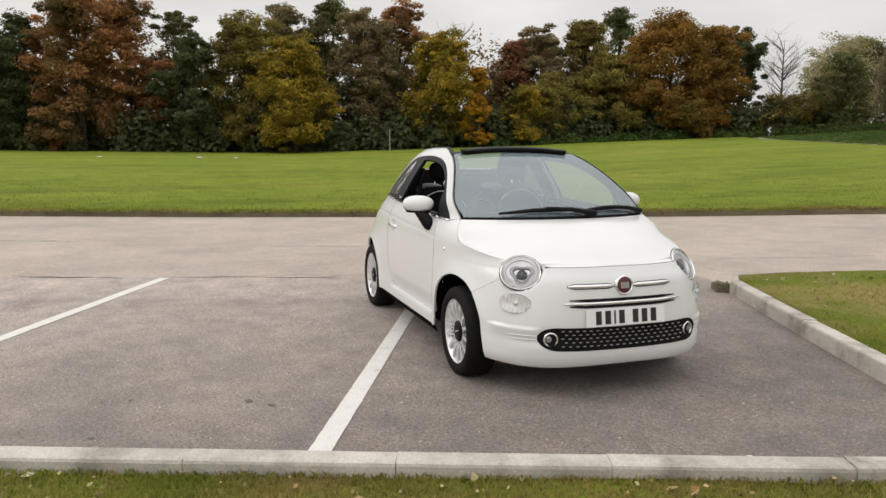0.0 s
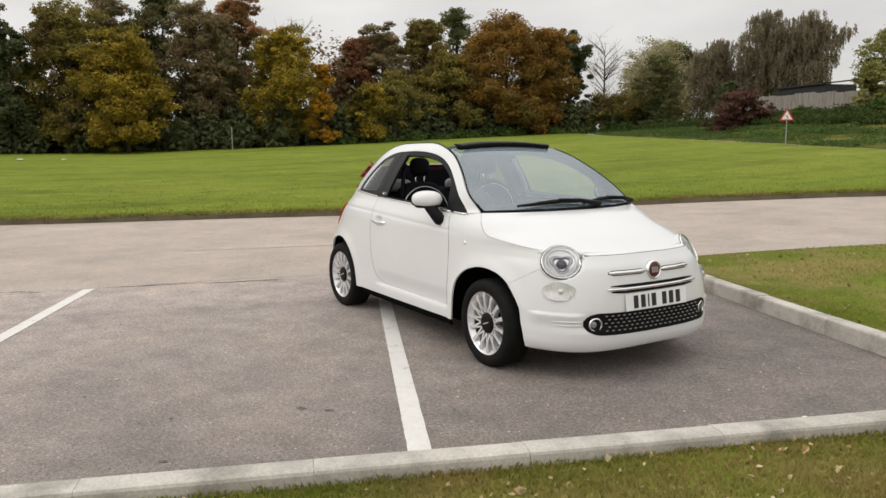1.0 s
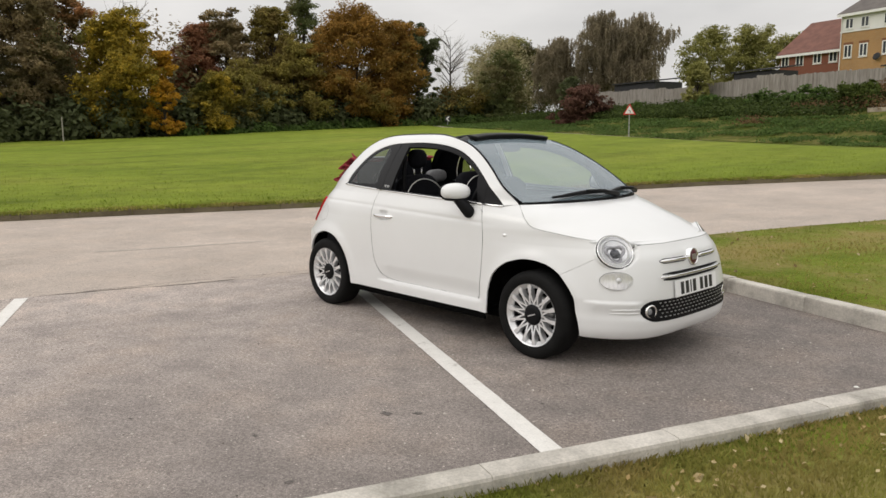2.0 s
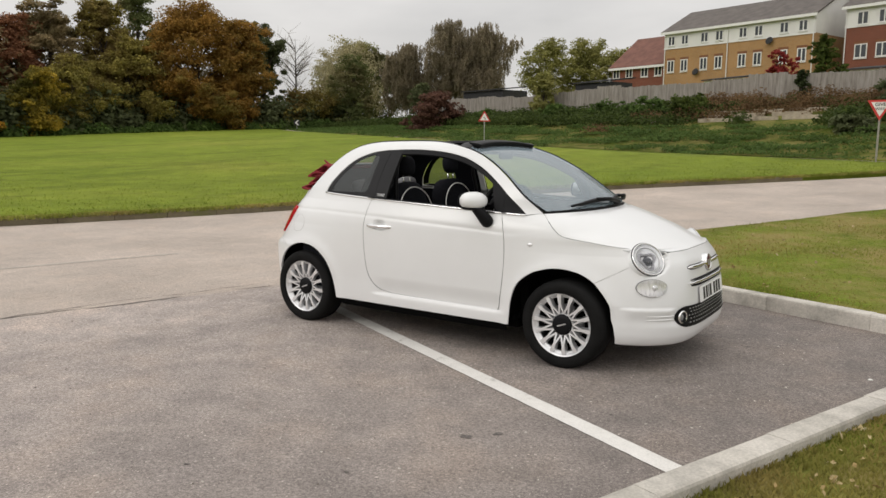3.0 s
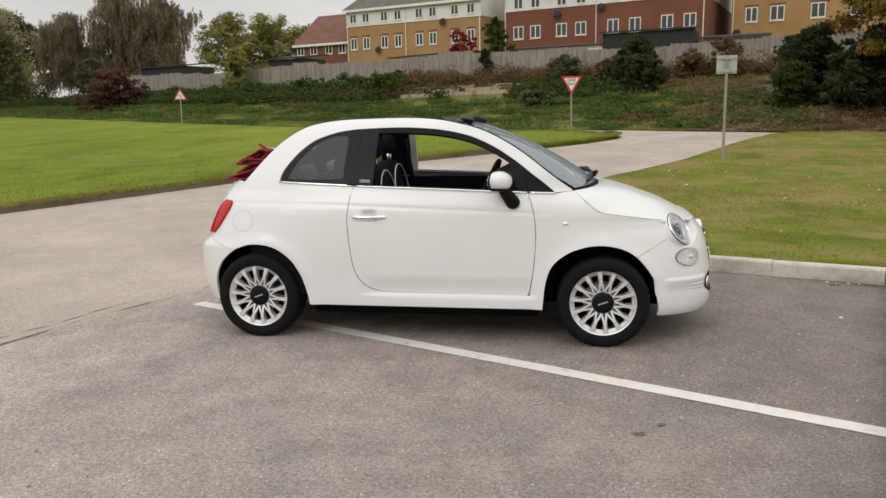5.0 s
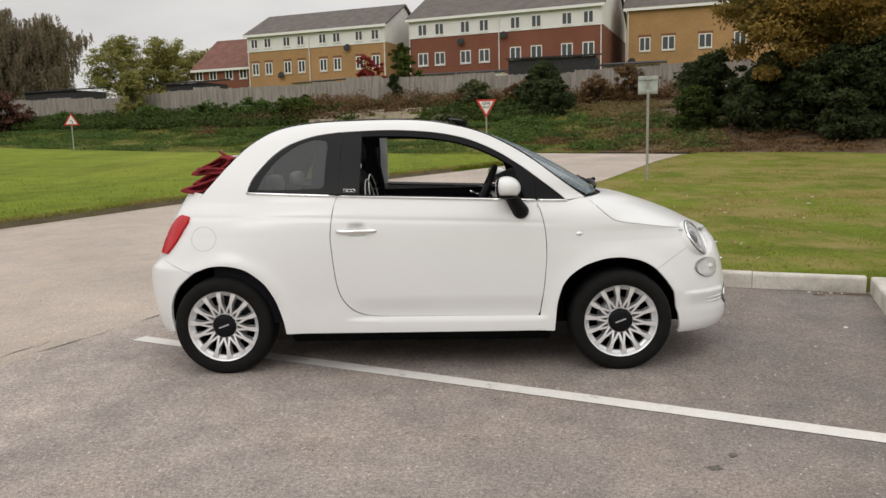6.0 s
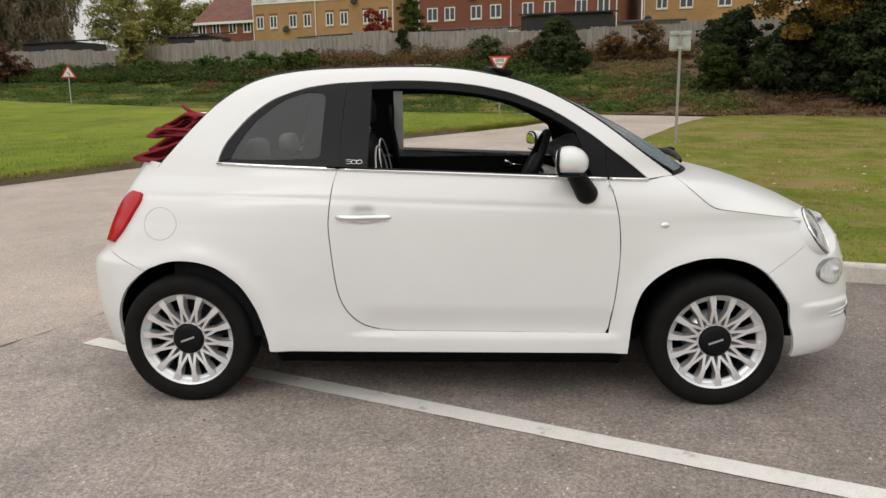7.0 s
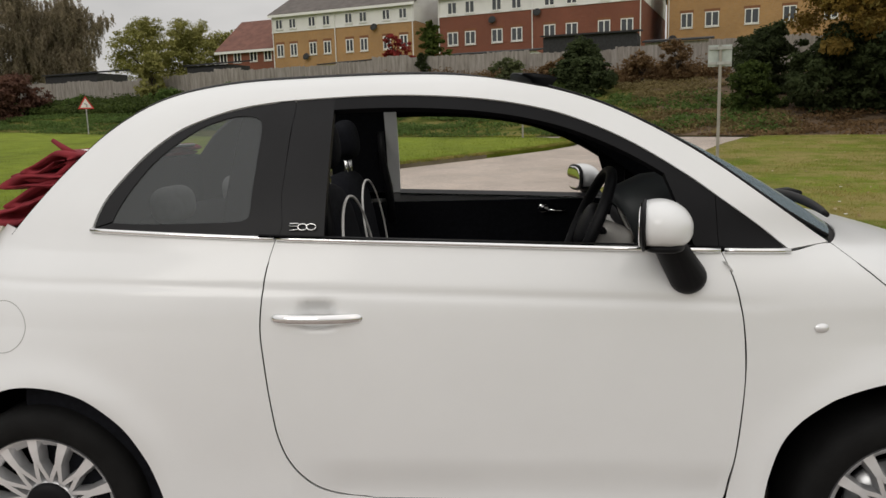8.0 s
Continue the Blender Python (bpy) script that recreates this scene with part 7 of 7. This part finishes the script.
# ---- fence, houses, signs ----
def garden_fence():
    root = tagged(new("garden_fence"), "long weathered grey-brown wooden board fence on the bank", "fence")
    acc, line = [0.0], FENCE_LINE[2:9]
    for a, b in zip(line, line[1:]):
        acc.append(acc[-1] + math.dist(a, b))
    n = round(acc[-1] / 2.4)
    for i in range(n):
        s0, s1 = acc[-1] * i / n, acc[-1] * (i + 1) / n
        pts = []
        for s in (s0, s1):
            pts.append(Vector((float(np.interp(s, acc, [p[0] for p in line])), float(np.interp(s, acc, [p[1] for p in line])), 0)))
        d = pts[1] - pts[0]
        L = d.length
        z = 3.75 + 0.10 * math.sin(i * 0.9)
        height = 1.75 + 0.07 * math.sin(i * 2.3) + (0.18 if i in (13, 14) else 0)
        bm = bmesh.new()
        boards = max(4, round(L / 0.14))
        cols = []
        for k in range(boards):
            t, up = random.uniform(-0.014, 0.014), random.uniform(-0.03, 0.03)
            for e in (0.03, 0.97):
                x = L * (k + e) / boards
                cols.append([bm.verts.new((x, t - 0.012, 0)), bm.verts.new((x, t - 0.012, height + up)), bm.verts.new((x, t + 0.012, height + up)), bm.verts.new((x, t + 0.012, 0))])
        for a, b in zip(cols, cols[1:]):
            for j in range(3):
                bm.faces.new((a[j], b[j], b[j + 1], a[j + 1]))
        bmesh.ops.recalc_face_normals(bm, faces=bm.faces)
        me = bpy.data.meshes.new("fence_panel")
        bm.to_mesh(me)
        bm.free()
        me.materials.append(M["fence"])
        ob = new("fence_panel", me)
        ob.parent = root
        ob.matrix_basis = Matrix.Translation((pts[0].x, pts[0].y, z - 0.1)) @ Matrix.Rotation(math.atan2(d.y, d.x), 4, "Z")
        post = part("fence_post", boxed(-0.05, 0.05, 0.065, 0.165, -0.3, height + 0.05, 0.008), M["fence"], root)
        post.matrix_basis = ob.matrix_basis


garden_fence()


def wall_face(bm, uv, quad, L0=0.0):
    f = bm.faces.new([bm.verts.new(p) for p in quad])
    for l in f.loops:
        l[uv].uv = (l.vert.co.x + l.vert.co.y, l.vert.co.z)
    return f


def window(parent, x, z, w, h, bars=1, y=0.0):
    """A white framed window let into a wall that faces -y; x, z its lower left corner."""
    win = part("window", boxed(x - 0.04, x + w + 0.04, y - 0.09, y - 0.02, z - 0.09, z - 0.03, 0.006), M["upvc"], parent, "white window with sill")
    bm = bmesh.new()
    t = 0.075
    box(bm, x, x + t, y - 0.055, y + 0.02, z, z + h)
    box(bm, x + w - t, x + w, y - 0.055, y + 0.02, z, z + h)
    box(bm, x + t, x + w - t, y - 0.055, y + 0.02, z, z + t)
    box(bm, x + t, x + w - t, y - 0.055, y + 0.02, z + h - t, z + h)
    for i in range(bars):
        c = x + w * (i + 1) / (bars + 1)
        box(bm, c - t * 0.6, c + t * 0.6, y - 0.05, y + 0.02, z + t, z + h - t)
    part("window_frame", bm, M["upvc"], win)
    if y == 0.0:
        part("lintel", boxed(x - 0.08, x + w + 0.08, -0.02, 0.02, z + h, z + h + 0.22), M["lintel"], win, "darker brick lintel")
    bm = bmesh.new()
    box(bm, x + t, x + w - t, y - 0.028, y - 0.012, z + t, z + h - t)
    part("pane", bm, M["glass_far"], win)
    return win


def house(name, left, right, ground, eave, band, depth, ridge, lower, roof, label, wins, top_wins, pipes=(), verge=0.25, gable="render", dishes=()):
    """A terrace block: its front runs from left to right (x, y); heights above the world's zero."""
    L = math.dist(left, right)
    root = tagged(new(name), label, "house")
    ang = math.atan2(right[1] - left[1], right[0] - left[0])
    root.matrix_basis = Matrix.Translation((*left, ground)) @ Matrix.Rotation(ang, 4, "Z")
    e, b, r = eave - ground, band - ground, ridge - ground

    def shell(z0, z1, inset, with_gable):
        bm = bmesh.new()
        uv = bm.loops.layers.uv.new("UVMap")
        i = inset
        wall_face(bm, uv, [(i, i, z0), (L - i, i, z0), (L - i, i, z1), (i, i, z1)])
        wall_face(bm, uv, [(L - i, depth - i, z0), (i, depth - i, z0), (i, depth - i, z1), (L - i, depth - i, z1)])
        for x, flip in ((i, 1), (L - i, 0)):
            q = [(x, depth - i, z0), (x, i, z0), (x, i, z1)] + ([(x, depth / 2, r - 0.1)] if with_gable else []) + [(x, depth - i, z1)]
            wall_face(bm, uv, q if flip else q[::-1])
        return bm

    part("wall", shell(0, b, 0, b >= e), M[lower], root)
    if b < e:
        part("upper_wall", shell(b, e, -0.02, True), M[gable], root, "white rendered upper storey")
        part("band_trim", boxed(-0.05, L + 0.05, -0.07, 0.0, b - 0.08, b + 0.04), M["upvc"], root)
    bm = bmesh.new()
    o = 0.35
    th = 0.16
    k = (r - e) / (depth / 2)
    for s0, s1 in ((-o, depth / 2), (depth + o, depth / 2)):
        z0, z1 = e - o * k, r
        q = [(-verge, s0, z0), (L + verge, s0, z0), (L + verge, s1, z1), (-verge, s1, z1)]
        lo = [bm.verts.new(p) for p in q]
        hi = [bm.verts.new((p[0], p[1], p[2] + th)) for p in q]
        bm.faces.new(hi)
        bm.faces.new(lo[::-1])
        for a in range(4):
            bm.faces.new((lo[a], lo[(a + 1) % 4], hi[(a + 1) % 4], hi[a]))
    bmesh.ops.recalc_face_normals(bm, faces=bm.faces)
    part("roof", bm, M[roof], root)
    part("fascia", boxed(-verge, L + verge, -o - 0.03, -o, e - o * k - 0.12, e - o * k + 0.12), M["upvc"], root, "white eaves board and gutter")
    for x, z, w, h in wins:
        window(root, x, z - ground, w, h, 1, 0.0)
    for x, z, w, h in top_wins:
        window(root, x, z - ground, w, h, 1, -0.02)
    for x in pipes:
        part("drainpipe", tube(bmesh.new(), [(x, -0.09, 0), (x, -0.09, e - o * k)], 0.045, 8), M["upvc"], root, "white drainpipe")
    for x, z in dishes:
        bm = bmesh.new()
        bmesh.ops.create_uvsphere(bm, u_segments=14, v_segments=8, radius=0.34, matrix=Matrix.Translation((x, -0.25, z - ground)) @ Matrix.Rotation(radians(70), 4, "X") @ Matrix.Diagonal((1, 1, 0.25, 1)))
        part("satellite_dish", bm, M["dark_felt"], root, "dark satellite dish")
    return root


def row(centres, w, z, h):
    """Windows of one storey: left edge, foot, width, height."""
    return [(c - w / 2, z, w, h) for c in centres]


BUFF = (0.82, 2.32, 4.45, 6.0, 8.37, 9.86, 12.2, 13.86)
RED = (1.34, 3.0, 5.48, 7.26, 10.14, 12.03, 14.71, 16.55)
house("buff_terrace", (-20.4, 70.0), (-6.25, 65.4), 3.9, 12.35, 10.75, 9.0, 14.6, "brick_buff", "roof_grey", "three-storey buff brick terrace with white upper storey",
      row(BUFF, 0.78, 8.45, 1.13), row(BUFF, 0.80, 10.98, 0.92), (0.1, 6.9, 14.78), dishes=((3.75, 8.3), (11.0, 10.45)))
house("red_terrace", (-4.1, 66.2), (12.65, 60.48), 3.9, 12.75, 11.05, 15.0, 16.6, "brick_red", "roof_grey", "three-storey red brick terrace with white upper storey",
      row(RED, 1.0, 8.5, 1.12), row(RED, 0.9, 11.15, 1.05), (0.06, 8.65, 17.62), dishes=((5.1, 10.4), (9.1, 10.7)))
house("buff_house", (15.47, 64.4), (40, 57.5), 3.9, 12.9, 12.9, 9.0, 16.0, "brick_buff", "roof_grey", "buff brick house behind the oak",
      [(x, 9.05, w, 1.2) for x, w in ((1.13, 0.95), (3.06, 1.1), (6.13, 1.1), (9.0, 1.0), (12.0, 1.0), (15.0, 1.0))], [], (0.15,), dishes=((0.5, 8.2),))
house("red_roof_house", (-27.0, 73.1), (-20.3, 71.0), 3.9, 9.54, 9.54, 9.0, 12.75, "brick_red", "roof_red", "two-storey red brick house with a red tiled roof",
      row((0.58, 2.26, 4.2, 5.88), 0.88, 8.33, 0.95), [], (6.9,))


def shed(name, x0, x1, y, z0, z1, depth, angle, label, wall="fence"):
    root = tagged(new(name), label, "shed")
    root.matrix_basis = Matrix.Translation((x0, y, z0)) @ Matrix.Rotation(angle, 4, "Z")
    L = x1 - x0
    part("wall", boxed(0, L, 0, depth, 0, z1 - z0), M[wall], root)
    bm = boxed(-0.15, L + 0.15, -0.2, depth + 0.2, 0, 0.1)
    for v in bm.verts:
        v.co.z += z1 - z0 + (0.35 if v.co.y > depth / 2 else 0) + 0.0
    part("roof", bm, M["dark_felt"], root, "dark felt roof")
    return root


shed("garden_shed", -34.5, -29.0, 55.2, 3.9, 6.15, 3.0, -0.32, "low garden shed with a dark felt roof behind the fence", "dark_felt")
shed("garden_shed", -21.0, -17.4, 50.6, 3.9, 6.1, 2.5, -0.36, "low garden shed with a dark felt roof behind the fence", "dark_felt")
shed("garden_cabin", 4.0, 9.7, 46.0, 3.9, 6.7, 3.0, -0.25, "long black garden cabin behind the fence", "dark_felt")
shed("garden_shed", 10.0, 13.8, 44.6, 3.9, 6.0, 2.5, -0.25, "low garden shed with a dark felt roof behind the fence")
shed("lean_to", -13.2, -9.3, 58.4, 3.9, 6.55, 2.4, -0.46, "white flat-roofed garden extension behind the fence", "render")
shed("lean_to", -2.6, 4.2, 56.6, 3.9, 6.75, 2.4, -0.26, "white flat-roofed garden extension behind the fence", "render")


def triangle(bm, size, y, z, up=True, thick=0.006, round_=0.0):
    s = 1 if up else -1
    h = size * 0.866
    pts = [(-size / 2, -s * h / 3), (size / 2, -s * h / 3), (0, s * 2 * h / 3)]
    front = [bm.verts.new((px, y, z + pz)) for px, pz in pts]
    back = [bm.verts.new((px, y + thick, z + pz)) for px, pz in pts]
    bm.faces.new(front)
    bm.faces.new(back[::-1])
    for i in range(3):
        bm.faces.new((front[i], front[(i + 1) % 3], back[(i + 1) % 3], back[i]))
    bmesh.ops.recalc_face_normals(bm, faces=bm.faces)
    return bm


def facing(x, y, ax, ay):
    """The turn that makes -y face the point ax, ay."""
    return math.atan2(ay - y, ax - x) + math.pi / 2


def lettering(name, text, size, parent, x, y, z, material):
    cu = bpy.data.curves.new(name, "FONT")
    cu.body, cu.size, cu.align_x, cu.align_y, cu.extrude = text, size, "CENTER", "CENTER", 0.001
    cu.offset = size * 0.02
    tmp = new("tmp", cu)
    me = bpy.data.meshes.new_from_object(tmp.evaluated_get(bpy.context.evaluated_depsgraph_get()))
    bpy.data.objects.remove(tmp)
    me.materials.append(material)
    ob = new(name, me)
    ob.parent = parent
    ob.matrix_basis = Matrix.Translation((x, y, z)) @ Matrix.Rotation(radians(90), 4, "X")
    return ob


def give_way(x, y, ax, ay):
    z0 = lawn_z(x, y)
    root = tagged(new("give_way_sign"), "red and white triangular give way sign on a grey pole", "road sign")
    root.matrix_basis = Matrix.Translation((x, y, z0)) @ Matrix.Rotation(facing(x, y, ax, ay), 4, "Z")
    part("pole", tube(bmesh.new(), [(0, 0.04, -0.2), (0, 0.04, 2.05)], 0.032, 10), M["pole"], root)
    plate = part("plate", triangle(bmesh.new(), 0.80, 0.0, 1.86, False), M["sign_red"], root, "red bordered triangular plate")
    part("face", triangle(bmesh.new(), 0.56, -0.005, 1.86, False, 0.004), M["sign_white"], plate, "white inner triangle")
    lettering("lettering", "GIVE", 0.155, plate, 0, -0.007, 1.935, M["sign_black"])
    lettering("lettering", "WAY", 0.125, plate, 0, -0.007, 1.79, M["sign_black"])
    part("bracket", boxed(-0.05, 0.05, 0.007, 0.05, 1.85, 1.9), M["galv"], root)


give_way(2.06, 24.5, 2.6, -5.5)


def bend_sign(x, y, ax, ay):
    z0 = land(x, y)
    root = tagged(new("warning_sign"), "triangular red and white bend warning sign on a grey pole", "road sign")
    root.matrix_basis = Matrix.Translation((x, y, z0)) @ Matrix.Rotation(facing(x, y, ax, ay), 4, "Z")
    part("pole", tube(bmesh.new(), [(0, 0.04, -0.2), (0, 0.04, 1.9)], 0.032, 10), M["galv"], root)
    plate = part("plate", triangle(bmesh.new(), 0.78, 0.0, 1.6, True), M["sign_red"], root, "red bordered triangular plate")
    part("face", triangle(bmesh.new(), 0.56, -0.005, 1.6, True, 0.004), M["sign_white"], plate)
    bm = bmesh.new()
    tube(bm, [(0.05, -0.008, 1.47), (0.05, -0.008, 1.58), (-0.01, -0.008, 1.63), (-0.07, -0.008, 1.65)], 0.02, 6)
    part("symbol", bm, M["sign_black"], plate, "black bend arrow")


bend_sign(-20.6, 36.1, 3, -5)


def post_sign(x, y, ax, ay):
    z0 = lawn_z(x, y)
    root = tagged(new("notice_sign"), "rectangular pale notice sign seen from behind on a tall pole", "sign")
    root.matrix_basis = Matrix.Translation((x, y, z0)) @ Matrix.Rotation(facing(x, y, ax, ay) + 0.1, 4, "Z")
    part("pole", tube(bmesh.new(), [(0, 0, -0.2), (0, 0, 2.32)], 0.03, 10), M["pole"], root)
    plate = part("plate", boxed(-0.215, 0.215, 0.035, 0.045, 1.93, 2.33, 0.002), plain("pale_green_grey_plate", (0.40, 0.44, 0.41), 0.5), root, "pale grey-green plate")
    for z in (1.99, 2.27):
        part("rail", boxed(-0.205, 0.205, 0.015, 0.034, z - 0.03, z + 0.03, 0.002), M["galv"], plate)
    part("clip", boxed(-0.06, 0.06, -0.035, 0.014, 1.96, 2.02), M["galv"], plate)
    part("clip", boxed(-0.06, 0.06, -0.035, 0.014, 2.24, 2.30), M["galv"], plate)


post_sign(5.45, 12.3, 2.0, -5.0)


def chevron(x, y, z, ax, ay):
    root = tagged(new("chevron_sign"), "small square black and white chevron board at the field edge", "road sign", "chevron boards")
    root.matrix_basis = Matrix.Translation((x, y, z)) @ Matrix.Rotation(facing(x, y, ax, ay), 4, "Z")
    plate = part("plate", boxed(-0.30, 0.30, 0, 0.01, -0.27, 0.27), M["sign_black"], root, "black board")
    bm = bmesh.new()
    for s in (1, -1):
        q = [(-0.20, 0.0), (0.06, 0.24 * s), (0.22, 0.24 * s), (-0.02, 0.0)]
        vs = [bm.verts.new((px, -0.005, pz)) for px, pz in q]
        bm.faces.new(vs)
    part("arrow", bm, M["sign_white"], plate, "white chevron")
    part("post", tube(bmesh.new(), [(0, 0.05, -1.0), (0, 0.05, 0.3)], 0.035, 8), M["galv"], root)


chevron(-52.7, 51.5, 3.46, 4, -4)
chevron(-48.6, 56.5, 3.27, 4, -4)
tagged(mesh_object("marker_post", tube(bmesh.new(), [(-57.4, 14.6, 1.0), (-57.4, 14.6, 3.2)], 0.05, 8), M["pole"]), "slim grey post at the edge of the field", "post")


# fallen leaves on the grass
def fallen_leaves(name, region, count, surface, label, size):
    p = region(count)
    z = np.array([surface(x, y) for x, y in p]) + rng.uniform(0.012, 0.035, len(p))
    c = np.stack([p[:, 0], p[:, 1], z], 1)
    v, f = leaf_cards(c, np.full((len(p), 3), 0.004), len(p), size, flat=0.1, three=False)
    tagged(cloud(name, v, f, M["fallen_leaf"]), label, "leaves", kind="stuff")


fallen_leaves("verge_leaves", verge_points, 1300, verge_z, "tan and pale fallen leaves on the verge", 0.020)
fallen_leaves("large_leaves", verge_points, 170, verge_z, "large cream fallen leaves lying on the verge", 0.048)
fallen_leaves("island_leaves", island_points, 650, lambda x, y: slope(x, y) + 0.115, "tan fallen leaves on the grass island", 0.040)


def scrap(x, y, size, z, label, material, flat=0.25, name="litter"):
    bm = bmesh.new()
    bmesh.ops.create_icosphere(bm, subdivisions=2, radius=size)
    for v in bm.verts:
        v.co += v.normal * size * 0.5 * noise.noise(v.co * (2.2 / size) + Vector((x, y, 0)))
        v.co.z *= flat
    bmesh.ops.translate(bm, verts=bm.verts, vec=(x, y, z + size * flat * 0.6))
    return tagged(mesh_object(name, bm, material, True), label, "litter", "litter")


for x, y, size in ((4.0, 0.10, 0.016), (4.27, 1.28, 0.014), (4.36, 1.25, 0.010), (4.42, 1.22, 0.015), (4.50, 1.2, 0.012), (4.33, 1.24, 0.008), (4.04, 10.26, 0.025), (4.05, 7.94, 0.03), (6.84, 7.18, 0.028), (7.3, 8.1, 0.024), (5.2, 6.2, 0.022), (6.3, 8.9, 0.02), (5.6, 7.3, 0.018), (6.0, 5.4, 0.016)):
    on_grass = y > 3
    scrap(x, y, size, slope(x, y) + (0.14 if on_grass else 0.0), "scrap of white litter on the ground", M["litter"])
for x, y, size in ((-47.5, -1.5, 0.20), (-46.8, 0.9, 0.14), (-52.0, -16.5, 0.2), (-50.0, -8.0, 0.15)):
    scrap(x, y, size, lawn_z(x, y) + 0.03, "white litter lying on the playing field", M["litter"])


# loose chips of stone and torn leaf on the bays
def loose_chips(name, count, lo, hi, material, label, flat):
    x, y = rng.uniform(-3.0, 3.6, count), rng.uniform(-8.0, 1.6, count)
    keep = x < KERB(y) - 0.06
    x, y = x[keep], y[keep]
    n = len(x)
    size = lo + (hi - lo) * rng.random((n, 1)) ** 2.5
    base = np.array([(1, 0, 0), (-0.4, 0.8, 0), (-0.6, -0.7, 0), (0.1, 0.1, 1.0)])
    ang = rng.uniform(0, 2 * math.pi, n)
    rot = np.stack([np.cos(ang), -np.sin(ang), np.sin(ang), np.cos(ang)], 1).reshape(-1, 2, 2)
    shape = base[None] * rng.uniform(0.6, 1.3, (n, 4, 1)) * size[:, None]
    shape[:, :, 2] *= flat
    shape[:, :, :2] = np.einsum("nij,nkj->nki", rot, shape[:, :, :2])
    v = shape + np.stack([x, y, np.array([slope(a, b) for a, b in zip(x, y)]) + 0.0015], 1)[:, None]
    f = (np.arange(n)[:, None, None] * 4 + np.array([(0, 1, 3), (1, 2, 3), (2, 0, 3)])[None]).reshape(-1, 3)
    tagged(cloud(name, v.reshape(-1, 3), f, material), label, "grit", kind="stuff")


loose_chips("stone_chips", 2600, 0.003, 0.011, plain("pale_stone_chip", (0.52, 0.48, 0.43), 0.85, spread=0.35, scale=3), "pale loose stone chips on the asphalt", 0.6)
loose_chips("dark_crumbs", 1100, 0.003, 0.010, plain("dark_crumb", (0.09, 0.075, 0.06), 0.9, spread=0.4, scale=3), "dark crumbs of soil and leaf on the asphalt", 0.5)


# marks on the asphalt
def stain(x, y, rx, ry, turn, material, label, name="oil_stain"):
    bm = bmesh.new()
    c = bm.verts.new((x, y, slope(x, y) + 0.003))
    ring = []
    for k in range(28):
        a = 2 * math.pi * k / 28
        r = 1 + 0.45 * noise.noise((math.cos(a) * 1.7 + x * 9, math.sin(a) * 1.7, y * 5))
        px, py = rx * r * math.cos(a), ry * r * math.sin(a)
        ring.append(bm.verts.new((x + px * math.cos(turn) - py * math.sin(turn), y + px * math.sin(turn) + py * math.cos(turn), slope(x, y) + 0.003)))
    for k in range(28):
        bm.faces.new((c, ring[k], ring[(k + 1) % 28]))
    return tagged(mesh_object(name, bm, material), label, "stain", "asphalt stains", "structure")


M["stain"] = plain("dark_asphalt_stain", (0.13, 0.115, 0.104), 0.85, spread=0.5, scale=60, bump=0.3)
for x, y, rx, ry, turn in ((2.42, -2.10, 0.032, 0.022, 0.4), (2.53, -1.98, 0.026, 0.018, 1.0), (2.2, -2.75, 0.013, 0.009, 0), (1.55, -3.1, 0.014, 0.009, 0.3), (2.75, -2.9, 0.020, 0.012, 1.2), (3.2, 0.45, 0.02, 0.012, 0.5), (2.9, -1.4, 0.012, 0.009, 0.2)):
    stain(x, y, rx, ry, turn, M["stain"], "small dark stain on the asphalt")


stain(4.50, 1.20, 0.22, 0.035, -0.37, M["litter_ground"], "dark leaf debris at the foot of the kerb", "leaf_debris")
stain(4.30, 1.16, 0.05, 0.03, -0.2, M["litter_ground"], "dark leaf debris at the foot of the kerb", "leaf_debris")


# broken edge where the bay asphalt meets the road
def crack(pts, width, seed, label):
    bm = bmesh.new()
    line = [Vector((x, y, 0)) for x, y in pts]
    prev = None
    steps = 160
    acc = [0.0]
    for a, b in zip(line, line[1:]):
        acc.append(acc[-1] + (b - a).length)
    for i in range(steps + 1):
        s = acc[-1] * i / steps
        x = float(np.interp(s, acc, [p.x for p in line]))
        y = float(np.interp(s, acc, [p.y for p in line]))
        j = 0.10 * noise.noise((s * 0.9, seed, 0)) + 0.035 * noise.noise((s * 5, seed, 3))
        w = width * max(0.02, 0.35 + 1.5 * noise.noise((s * 1.1, seed, 7)) + 0.8 * noise.noise((s * 7, seed, 9)))
        row = [bm.verts.new((x + j - w / 2, y, slope(x, y) + 0.0032)), bm.verts.new((x + j + w / 2, y, slope(x, y) + 0.0032))]
        if prev:
            bm.faces.new((prev[0], prev[1], row[1], row[0]))
        prev = row
    bmesh.ops.recalc_face_normals(bm, faces=bm.faces)
    if bm.faces[0].normal.z < 0:
        bmesh.ops.reverse_faces(bm, faces=bm.faces[:])
    tagged(mesh_object("asphalt_crack", bm, M["stain"]), label, "crack", "asphalt cracks", "structure")


crack([(SEAM(-12), -12), (SEAM(-3), -3), (SEAM(0), 0), (SEAM(2), 2.0), (-0.25, 3.1)], 0.05, 1.3, "dark broken joint between bay and road asphalt")
crack([(-7.6, -7.6), (-6.2, -4.4), (-6.0, -4.0)], 0.05, 4.1, "dark crack across the pale road")
crack([(-2.3, -3.5), (-1.9, -1.2), (-1.5, 0.0)], 0.02, 6.0, "thin crack in the pale road")
